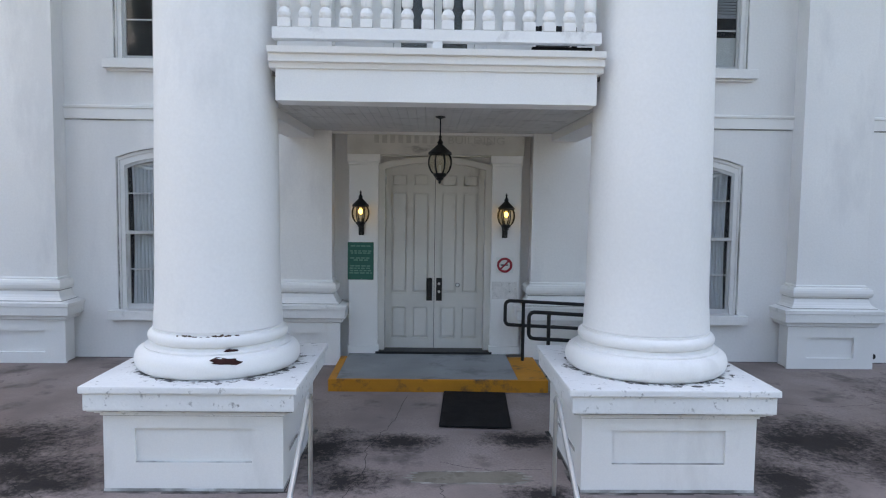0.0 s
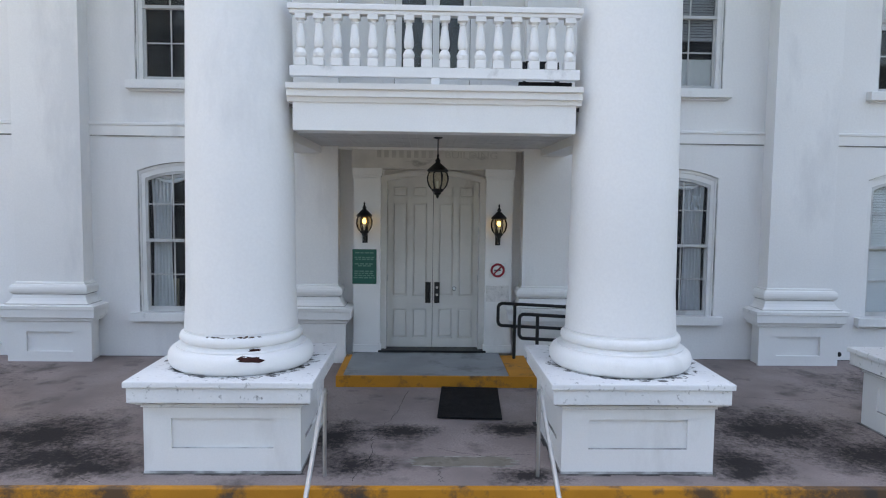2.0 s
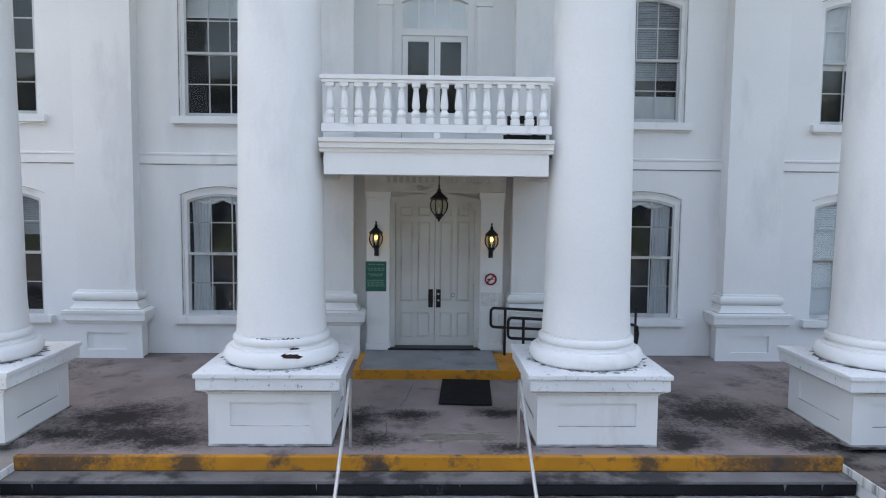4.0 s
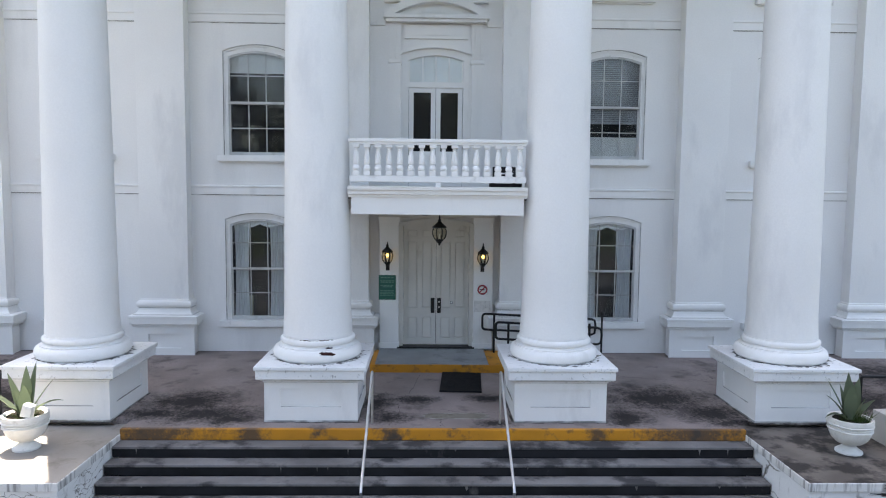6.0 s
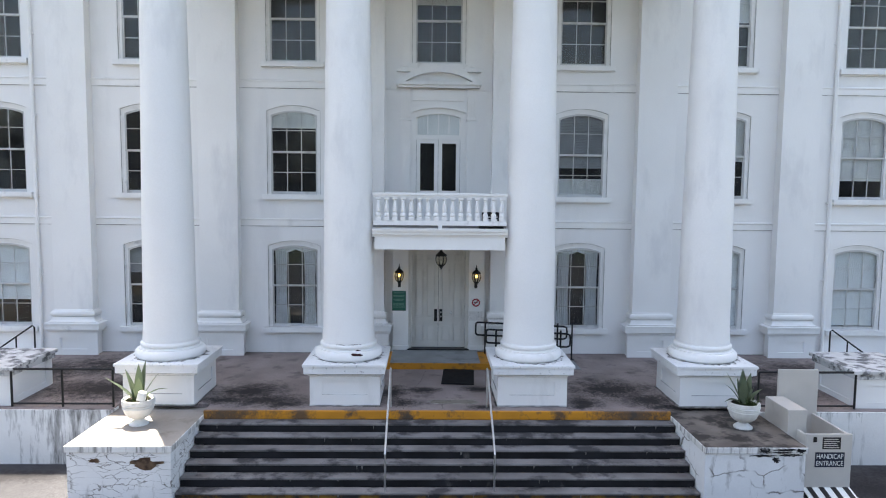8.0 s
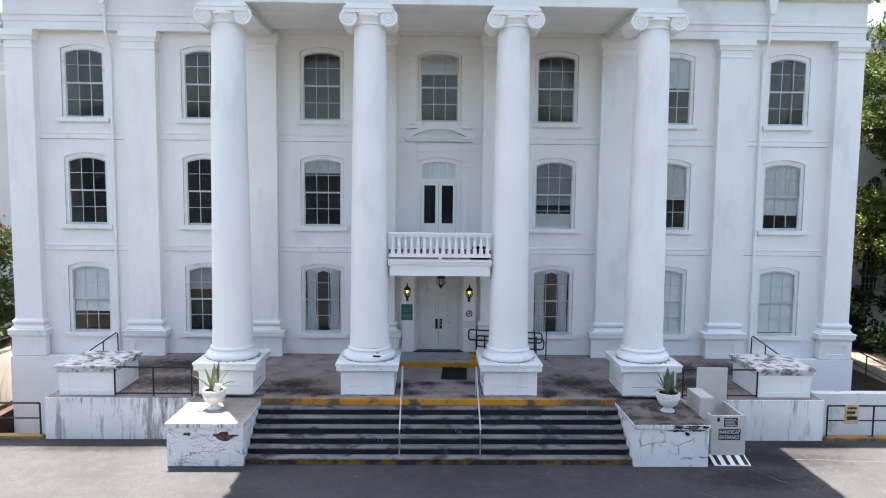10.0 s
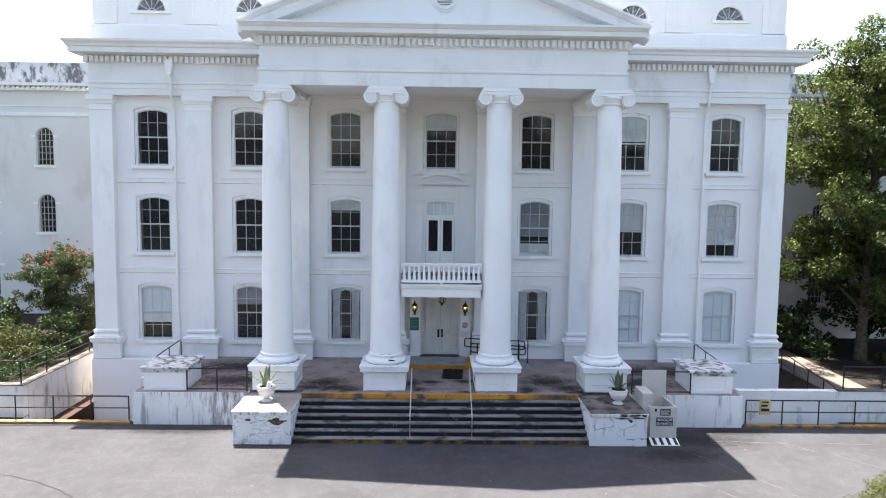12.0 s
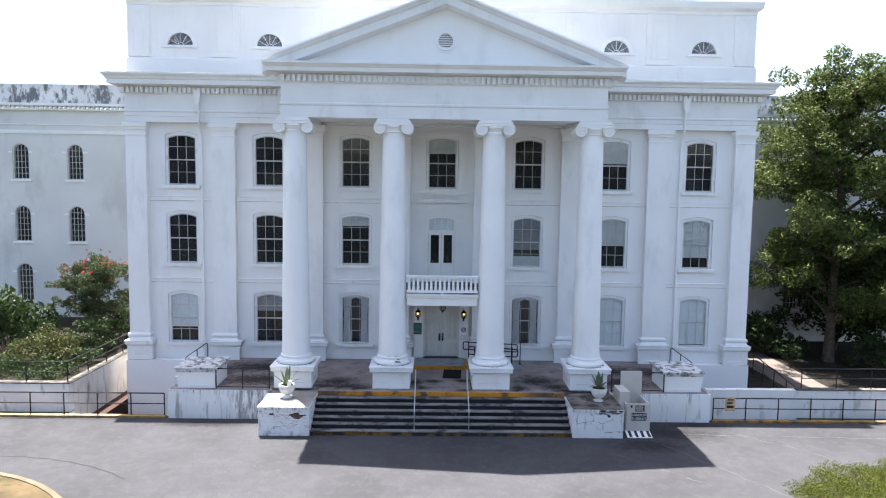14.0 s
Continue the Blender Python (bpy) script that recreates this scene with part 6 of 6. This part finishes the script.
tagged(part("white_stone", bm, CERAMIC, None, "", True), "rough pale stone block lying in the urn", "stone")

# ---- wheelchair lift ----
lift = thing("wheelchair_lift", "beige steel wheelchair platform lift beside the steps", "lift")
part("front_gate", boxes((8.1, 9.14, -7.3, -7.24, GZ + 0.16, 0.01), bev=0.012), BEIGE, lift)
part("side_panel", boxes((9.08, 9.14, -7.24, -5.75, GZ + 0.1, -0.02), bev=0.012), BEIGE, lift)
part("side_panel", boxes((8.1, 8.16, -7.24, -6.9, GZ + 0.1, -0.02), bev=0.012), BEIGE, lift)
part("back_gate", boxes((8.22, 9.2, -5.78, -5.72, GZ + 0.16, 1.06), bev=0.012), BEIGE, lift)
part("drive_box", boxes((7.9, 8.34, -6.88, -5.82, GZ, 0.42), bev=0.015), BEIGE, lift)
part("platform", boxes((8.3, 9.08, -7.24, -5.72, GZ + 0.06, GZ + 0.16)), BEIGE, lift)
fl = part("ramp_flap", prism(bmesh.new(), [(-7.72, GZ + 0.005), (-7.25, GZ + 0.16), (-7.25, GZ + 0.18), (-7.72, GZ + 0.025)], "x", 8.06, 9.14), LETTER, lift, "white striped loading flap")
for k in range(4):
    x = 8.16 + 0.27 * k
    part("flap_stripe", prism(bmesh.new(), [(-7.70, GZ + 0.034), (-7.3, GZ + 0.166), (-7.3, GZ + 0.172), (-7.70, GZ + 0.04)], "x", x, x + 0.12), BLACK, fl)
part("control_box", boxes((8.26, 8.34, -7.312, -7.3, -0.17, -0.05), bev=0.003), BLACK, lift)
plate = part("notice_plate", boxes((8.47, 8.88, -7.306, -7.3, -0.33, -0.06), bev=0.002), BLACK, lift)
for k in range(5):
    part("text_bar", boxes((8.5, 8.85 - 0.03 * (k % 3), -7.309, -7.306, -0.3 + 0.046 * k, -0.28 + 0.046 * k)), BEIGE, plate)
hp = part("entrance_plate", boxes((8.32, 8.98, -7.306, -7.3, -0.74, -0.4), bev=0.002), mat("navy_plate", (0.008, 0.012, 0.03), 0.5, 0.05), lift, "dark plate with white capitals")
lettering("lettering", "HANDICAP", 0.16, (8.65, -7.307, -0.545), LETTER, hp, 0.6)
lettering("lettering", "ENTRANCE", 0.16, (8.65, -7.307, -0.705), LETTER, hp, 0.6)

# ---- damage on columns and blocks ----
def blot(bm, pts_of, n_=18, rough=0.35, seed=1):
    random.seed(seed)
    vs, ws = [], []
    for k in range(n_):
        a = 2 * math.pi * k / n_
        q_ = 1 + random.uniform(-rough, rough)
        vs.append(bm.verts.new(pts_of(q_ * math.cos(a), q_ * math.sin(a))))
        ws.append(bm.verts.new(pts_of(0.5 * q_ * math.cos(a), 0.5 * q_ * math.sin(a))))
    c_ = bm.verts.new(pts_of(0, 0))
    for k in range(n_):
        j = (k + 1) % n_
        bm.faces.new((c_, ws[k], ws[j]))
        bm.faces.new((ws[k], vs[k], vs[j], ws[j]))
    return bm


def on_torus(cx, ang, z, da, dz, zc, r0, r1, half):
    def f(u, v):
        zz = z + dz * v
        rr = r0 + r1 * math.sqrt(max(0.0, 1 - ((zz - zc) / half) ** 2)) + 0.004
        return (cx + rr * math.sin(ang + da * u), CY - rr * math.cos(ang + da * u), zz)
    return f


bm = blot(bmesh.new(), on_torus(-INNER, 0.36, 1.245, 0.17, 0.034, 1.167, 0.775, 0.078, 0.1125), seed=4)
blot(bm, on_torus(-INNER, 0.44, 1.318, 0.085, 0.026, 1.29, 0.712, 0.0, 0.2), seed=6)
tagged(part("rust_hole", bm, BARE), "rusty hole broken in the column base", "damage", kind="structure")
bm = bmesh.new()
random.seed(5)
for k in range(16):
    blot(bm, on_torus(-INNER, random.uniform(-0.35, 0.55), random.uniform(1.455, 1.475), random.uniform(0.01, 0.05), 0.009, 1.47, 0.678, 0.0, 0.2), 8, 0.5, k + 30)
tagged(part("peeling_edge", bm, MASONRY), "line of peeled paint round the column base", "damage", kind="structure")
bm = bmesh.new()
for x, z, a, b_, sd in ((-6.2, -0.48, 0.3, 0.11, 2), (-7.25, -0.42, 0.11, 0.05, 3)):
    blot(bm, lambda u, v, x=x, z=z, a=a, b_=b_: (x + a * u, -7.786, z + b_ * v), 20, 0.4, sd)
BLACK_MOULD = mat("black_mould", (0.022, 0.021, 0.022), 0.95, 0.3, 5, 50, 0.4, (0.3, 0.29, 0.28), 0.55, 0.8, 9)
mo = bmesh.new()
for x, z, a, b_, sd in ((6.93, -0.165, 0.13, 0.055, 41), (7.38, -0.15, 0.3, 0.026, 42), (7.3, -0.205, 0.24, 0.02, 43), (7.7, -0.17, 0.1, 0.05, 44)):
    blot(mo, lambda u, v, x=x, z=z, a=a, b_=b_: (x + a * u, -7.823, z + b_ * v), 30, 0.35, sd)
for x, z, a, b_, sd in ((6.95, -0.29, 0.3, 0.03, 45), (7.5, -0.28, 0.2, 0.035, 46), (7.2, -0.38, 0.07, 0.07, 47)):
    blot(mo, lambda u, v, x=x, z=z, a=a, b_=b_: (x + a * u, -7.784, z + b_ * v), 30, 0.45, sd)
tagged(part("mould_stain", mo, BLACK_MOULD), "black mould stains on the stair block slab", "stain", kind="structure")
tagged(part("missing_plaster", bm, MASONRY), "brown hole where plaster fell from the stair block", "damage", kind="structure")
def slab_blot(cx, cy, a, b_, lift_):
    """Blunt oblong on the sloping porch floor."""
    def f(u, v):
        q_ = math.hypot(u, v) / max((abs(u) ** 4 + abs(v) ** 4) ** 0.25, 1e-6)
        y = cy + b_ * v * q_
        return (cx + a * u * q_, y, 0.06 / 5.86 * (y + 5.84) - 0.02 + lift_)
    return f


tagged(part("floor_patch", blot(bmesh.new(), slab_blot(0.38, -5.0, 0.64, 0.165, 0.002), 56, 0.09, 12), mat("mortar_rim", (0.3, 0.285, 0.26), 0.9, 0.3, 3, 50, 0.4, (0.17, 0.155, 0.14), 0.5, 0.9, 4)), "pale smeared rim round the mortar patch in the porch floor", "patch", kind="structure")
tagged(part("floor_patch", blot(bmesh.new(), slab_blot(0.38, -5.0, 0.6, 0.135, 0.005), 48, 0.12, 15), mat("tan_mortar", (0.225, 0.2, 0.165), 0.9, 0.3, 3, 50, 0.4, (0.13, 0.115, 0.095), 0.5, 0.8, 3)), "tan mortar patch in the porch floor", "patch", kind="structure")

# ---- forecourt details ----
def strip(bm, pts, w, z):
    vs = []
    for k, (x, y) in enumerate(pts):
        a, b_ = pts[max(k - 1, 0)], pts[min(k + 1, len(pts) - 1)]
        d_ = Vector((b_[0] - a[0], b_[1] - a[1])).normalized()
        vs.append((bm.verts.new((x - d_.y * w, y + d_.x * w, z)), bm.verts.new((x + d_.y * w, y - d_.x * w, z))))
    for (a, b_), (c_, d_) in zip(vs, vs[1:]):
        bm.faces.new((a, b_, d_, c_))


bm = bmesh.new()
random.seed(11)
for x0, y0, x1, y1 in ((12.5, -6.6, 16.2, -10.2), (9.0, -7.9, 12.2, -13.4), (10.6, -7.2, 19.5, -7.6), (7.0, -9.5, 11.0, -13.8)):
    pts = [(x0 + (x1 - x0) * k / 14 + random.uniform(-0.07, 0.07), y0 + (y1 - y0) * k / 14 + random.uniform(-0.07, 0.07)) for k in range(15)]
    strip(bm, pts, 0.016, GZ + 0.004)
tagged(part("pale_crack", bm, mat("filled_crack", (0.088, 0.084, 0.083), 0.9, 0.4, 2)), "pale filled cracks in the asphalt", "crack", kind="stuff")
bm = bmesh.new()
for pts in ([(10.5 + 9 * math.sin(a_ / 20), -15.5 + 3.2 * (1 - math.cos(a_ / 12))) for a_ in range(0, 21)], [(-18.2 + (9.1 + 0.035 * k_) * math.cos(math.radians(100 - 2.4 * k_)), -19.5 + (9.1 + 0.035 * k_) * math.sin(math.radians(100 - 2.4 * k_)) + 0.03 * math.sin(2.3 * k_)) for k_ in range(23)]):
    strip(bm, pts, 0.03, GZ + 0.004)
tagged(part("dark_crack", bm, mat("open_crack", (0.03, 0.03, 0.03), 0.9, 0.2, 5)), "dark open cracks in the asphalt", "crack", kind="stuff")
bm = bmesh.new()
random.seed(21)
for k in range(90):
    x, y = random.uniform(-8, 12), random.choice((random.uniform(-8.6, -7.75), random.uniform(-12, -7.9)))
    r_ = random.uniform(0.008, 0.022)
    blot(bm, lambda u, v, x=x, y=y, r_=r_: (x + r_ * u * 1.6, y + r_ * v, GZ + 0.006), 6, 0.4, k)
tagged(part("leaf_litter", bm, mat("dry_leaves", (0.16, 0.12, 0.08), 0.9, 0.3, 3)), "scattered dry leaves and grit at the foot of the steps", "litter", kind="stuff")

bm = bmesh.new()
random.seed(19)
for pts in (((-0.35, -2.2), (-0.45, -3.2), (-0.75, -4.2), (-0.7, -5.0), (-0.9, -5.62)), ((-0.7, -4.3), (-1.4, -4.5), (-1.9, -4.4)), ((0.1, -4.6), (0.6, -4.85), (1.3, -4.75)), ((3.6, -4.2), (4.6, -4.9), (5.4, -4.7)), ((-3.6, -5.6), (-4.6, -4.9), (-5.4, -5.0)), ((0.1, -5.18), (0.08, -5.35), (0.12, -5.63)), ((4.2, -2.2), (5.6, -2.6), (6.8, -2.3))):
    fine = []
    for (xa, ya), (xb, yb) in zip(pts, pts[1:]):
        fine += [(xa + (xb - xa) * k / 8 + random.uniform(-0.03, 0.03), ya + (yb - ya) * k / 8 + random.uniform(-0.03, 0.03)) for k in range(8)]
    strip(bm, fine, 0.003, 0.0)
for v in bm.verts:
    v.co.z = 0.06 / 5.86 * (v.co.y + 5.84) - 0.02 + 0.004
tagged(part("floor_crack", bm, mat("floor_crack_dirt", (0.03, 0.028, 0.026), 0.95, 0.3, 5)), "fine dark cracks in the porch floor", "crack", kind="stuff")

dh = thing("drain_hole", "small black drain hole low in the front wall", "drain", kind="structure")
part("rim", lathe([(0.055, 0), (0.055, 0.012), (0.045, 0.014)], 14), GRIME_SHADE, dh).matrix_basis = pose(7.89, 0.0, 0.16, 90)
part("hole", lathe([(0.044, 0), (0.044, 0.016)], 14), BLACK, dh).matrix_basis = pose(7.89, 0.0, 0.16, 90)

# lawn island and hedge
def disc(cx, cy, rx, ry, z0, z1, n_=64):
    return prism(bmesh.new(), [(cx + rx * math.cos(2 * math.pi * k / n_), cy + ry * math.sin(2 * math.pi * k / n_)) for k in range(n_)], "z", z0, z1)


tagged(part("lawn_island", disc(-18.2, -19.5, 7.4, 7.6, GZ - 0.05, GZ + 0.1), LAWN), "dry patchy lawn island in the drive", "lawn", kind="structure")
bm = bmesh.new()
band_o = [(-18.2 + 7.6 * math.cos(2 * math.pi * k / 64), -19.5 + 7.8 * math.sin(2 * math.pi * k / 64)) for k in range(65)]
band_i = [(-18.2 + 7.4 * math.cos(2 * math.pi * k / 64), -19.5 + 7.6 * math.sin(2 * math.pi * k / 64)) for k in range(65)]
band(bm, band_o, band_i, GZ - 0.05, GZ + 0.13)
for v in bm.verts:
    v.co = Vector((v.co.x, v.co.z, v.co.y))
tagged(part("curb", bm, mat("pale_kerb", (0.125, 0.105, 0.068), 0.85, 0.2, 2, 40, 0.3)), "pale worn kerb round the lawn island", "kerb", "kerbs", "structure")
tagged(part("planting_bed", disc(16.9, -14.2, 4.0, 2.9, GZ - 0.05, GZ + 0.05), SOIL), "planting bed in the drive", "garden bed", kind="structure")


def leaves(name, clumps, per, size, material, seed, flat=0.5):
    """A crown: clumps are (x, y, z, radius); many small folded leaves in each."""
    rng = np.random.default_rng(seed)
    verts, faces = [], []
    for cx, cy, cz, r in clumps:
        k = max(6, int(per * r * r))
        d = rng.normal(size=(k, 3))
        d /= np.linalg.norm(d, axis=1)[:, None]
        c = np.array((cx, cy, cz)) + d * (r * rng.uniform(0.35, 1.0, (k, 1)) ** 0.6) * np.array((1, 1, 0.75))
        u = rng.normal(size=(k, 3))
        u /= np.linalg.norm(u, axis=1)[:, None]
        w = np.cross(u, d * flat + rng.normal(size=(k, 3)) * (1 - flat))
        w /= np.linalg.norm(w, axis=1)[:, None] + 1e-9
        s = size * rng.uniform(0.6, 1.3, (k, 1))
        q = np.stack([c - u * s, c + w * s * 0.45, c + u * s, c - w * s * 0.45], 1).reshape(-1, 3)
        base = len(verts)
        verts += [tuple(p) for p in q]
        faces += [(base + 4 * i, base + 4 * i + 1, base + 4 * i + 2, base + 4 * i + 3) for i in range(k)]
    me = bpy.data.meshes.new(name)
    me.from_pydata(verts, [], faces)
    me.materials.append(material)
    return new(name, me)


def tree(x, y, z, height, spread, low, seed, material, label, leaf=0.16, per=70, category="tree", n_limbs=16):
    t = thing("tree", label, category)
    random.seed(seed)
    bm = bmesh.new()
    lean = Vector((random.uniform(-0.4, 0.4), random.uniform(-0.4, 0.4), 0))
    base = Vector((x, y, z))
    def spine(v):
        return base + lean * v * 2 + Vector((0.25 * math.sin(3 * v), 0.2 * math.sin(4 * v + 1), height * 0.86 * v))
    r0 = height * 0.0125 + 0.03
    tube(bm, [spine(k / 10) for k in range(11)], [r0 * (1.35 if k == 0 else 1 - 0.085 * k) for k in range(11)], 10)
    part("trunk", bm, BARK, t, "", True)
    clumps = []
    for k in range(n_limbs):
        v0 = low + (0.93 - low) * k / n_limbs
        a = k * 2.4 + random.uniform(-0.4, 0.4)
        hh = (v0 - low) / (1 - low)
        reach = spread * (0.38 + 0.7 * math.sin(math.pi * min(1, 0.18 + hh * 0.82))) * random.uniform(0.75, 1.1)
        p0 = spine(v0)
        tip = p0 + Vector((math.cos(a) * reach, math.sin(a) * reach, reach * random.uniform(0.15, 0.55)))
        pts = [p0.lerp(tip, q_ / 6) + Vector((0, 0, 0.12 * reach * math.sin(math.pi * q_ / 6))) for q_ in range(7)]
        bm = tube(bmesh.new(), pts, [r0 * 0.42 * (1 - 0.13 * q_) for q_ in range(7)], 6)
        for q_ in (2, 3, 4, 5, 6):
            for _ in range(3):
                e = pts[q_] + Vector((random.uniform(-1, 1), random.uniform(-1, 1), random.uniform(-0.4, 0.9))) * spread * 0.26
                tube(bm, [pts[q_], e], [r0 * 0.13, r0 * 0.05], 4)
                clumps.append((*e, spread * random.uniform(0.10, 0.2)))
        part("limb", bm, BARK, t)
    for k in range(10):
        e = spine(0.98) + Vector((random.uniform(-1, 1), random.uniform(-1, 1), random.uniform(-0.7, 1.0))) * spread * 0.3
        clumps.append((*e, spread * random.uniform(0.1, 0.18)))
    c_ = leaves("crown", clumps, per, leaf, material, seed)
    c_.parent = t
    return t, clumps


tree(24.9, 6.0, -1.4, 21.2, 5.0, 0.13, 3, LEAF_TREE, "large leafy green hardwood tree beside the building", 0.105, 400, n_limbs=32)
tree(30.0, 4.5, -1.45, 11.5, 4.6, 0.16, 5, LEAF_TREE, "leafy green tree in the side garden", 0.16, 130, n_limbs=16)
tree(27.0, 9.0, -1.45, 9.0, 4.0, 0.1, 15, LEAF_DARK, "dark shaded understorey tree by the wing", 0.16, 130, n_limbs=14)
mt, cl = tree(-20.4, 4.3, -0.2, 5.6, 2.0, 0.12, 9, LEAF_FINE, "crepe myrtle tree with red blossoms beside the building", 0.062, 1300, n_limbs=20)
random.seed(4)
tops = random.sample(sorted(cl, key=lambda q_: -q_[2])[:120], 64)
fl_ = leaves("blossom", [(a + random.uniform(-0.25, 0.25), b_ + random.uniform(-0.25, 0.25), c_ + random.uniform(0.1, 0.5), random.uniform(0.06, 0.1)) for a, b_, c_, _ in tops], 2600, 0.045, FLOWER, 6)
fl_.parent = mt
tagged(fl_, "clusters of red blossoms")


def shrub(x, y, z, r, h, seed, material, label, leaf=0.09, per=320, count=26):
    t = thing("shrub", label, "shrub", "garden shrubs")
    random.seed(seed)
    cl_, bm = [], bmesh.new()
    for k in range(count):
        a, q_ = random.uniform(0, 6.28), math.sqrt(random.uniform(0, 1))
        e = Vector((x + r * q_ * math.cos(a), y + r * q_ * math.sin(a), z + h * random.uniform(0.35, 1.0) * (1 - 0.45 * q_ * q_)))
        tube(bm, [(x + 0.2 * r * math.cos(a), y + 0.2 * r * math.sin(a), z - 0.05), e], [0.025, 0.008], 4)
        cl_.append((*e, r * random.uniform(0.22, 0.4)))
    part("stem", bm, BARK, t)
    leaves("foliage", cl_, per, leaf, material, seed).parent = t
    return t


shrub(-20.6, -1.0, -0.15, 1.5, 1.9, 31, LEAF_OLIVE, "rounded light green garden shrub", 0.065, 800, 34)
shrub(-24.6, 2.5, -0.15, 2.2, 3.4, 32, LEAF_DARK, "tall large-leaved green garden shrub", 0.2, 110, 34)
shrub(-27.8, 4.5, -0.15, 2.4, 3.6, 33, LEAF_DARK, "tall dark green garden shrub", 0.16, 150, 34)
shrub(-19.4, 1.6, -0.15, 1.3, 2.0, 39, LEAF_DARK, "green garden shrub below the blossoming tree", 0.09, 420, 30)
shrub(-22.6, 1.6, -0.15, 1.1, 1.9, 30, LEAF_DARK, "green garden shrub beside the blossoming tree", 0.1, 340, 32)
shrub(-18.9, 6.5, -0.15, 1.5, 2.8, 34, LEAF_DARK, "dark green shrub by the wing", 0.12, 260, 26)
shrub(-23.5, -2.2, -0.15, 1.0, 0.9, 35, LEAF_HEDGE, "low light green shrub", 0.07, 600, 20)
# Three dark shrubs added to shade the bed and fill its darkness.
shrub(-19.4, -2.7, -0.15, 0.9, 0.9, 81, LEAF_DARK, "low dark green shrub added to fill the darkness behind the garden railing", 0.07, 600, 22)
shrub(-21.9, -2.9, -0.15, 1.0, 0.8, 82, LEAF_DARK, "low dark green shrub added to fill the darkness behind the garden railing", 0.07, 600, 22)
shrub(-18.9, -0.4, -0.15, 0.9, 1.1, 83, LEAF_DARK, "dark green shrub added to fill the darkness beside the passage", 0.07, 600, 22)
shrub(22.0, 8.5, -1.45, 2.4, 2.6, 36, LEAF_DARK, "dark shaded shrub under the tree", 0.14, 170, 30)
shrub(27.3, 5.0, -1.45, 2.0, 2.4, 37, LEAF_DARK, "dark shaded shrub under the tree", 0.14, 170, 26)
shrub(19.0, 9.8, -1.45, 1.6, 3.0, 38, LEAF_DARK, "dark shaded shrub by the wing", 0.14, 170, 24)
# Leaves added over the bed; the dark ones stand for shaded ground.
random.seed(88)
beds = [(random.uniform(-29, -18.3), random.uniform(-4.2, -0.4), random.uniform(-0.12, 0.12), random.uniform(0.25, 0.45)) for _ in range(230)]
tagged(leaves("ground_cover", [q_ for q_ in beds if q_[0] > -22.2], 600, 0.055, LEAF_DARK, 85), "dark leaves added as ground cover to darken the shaded garden bed", "ground cover", kind="stuff")
tagged(leaves("ground_cover", [q_ for q_ in beds if q_[0] <= -22.2], 700, 0.055, LEAF_OLIVE, 86), "bright green ground cover on the garden bank", "ground cover", kind="stuff")
k_ = 40
for x, y, r in ((15.4, -12.1, 1.4), (13.7, -13.4, 1.3), (17.6, -11.8, 1.5), (16.6, -14.2, 1.7), (14.6, -16.0, 1.6), (19.8, -12.8, 1.6), (19.0, -14.8, 1.7), (17.0, -16.6, 1.7), (12.8, -16.0, 1.2)):
    k_ += 1
    shrub(x, y, GZ - 0.16, r, 0.2, k_, LEAF_HEDGE, "clipped bright green hedge bush in the drive bed", 0.03, 2600, 60)

# trees across the drive, mirrored in the window panes
clumps = []
random.seed(77)
for k in range(150):
    a = random.uniform(-85, 85)
    hgt = 16.5 + 3.2 * math.sin(a * 0.13) + random.uniform(-1.5, 2.2)
    for _ in range(9):
        clumps.append((a + random.uniform(-3, 3), -66 + random.uniform(-4, 4), GZ + hgt * random.uniform(0.15, 1.0), random.uniform(1.2, 2.4)))
ob = leaves("tree_row", clumps, 12, 0.95, LEAF_FAR, 78)
tagged(ob, "row of dark green trees across the drive", "trees", kind="stuff")
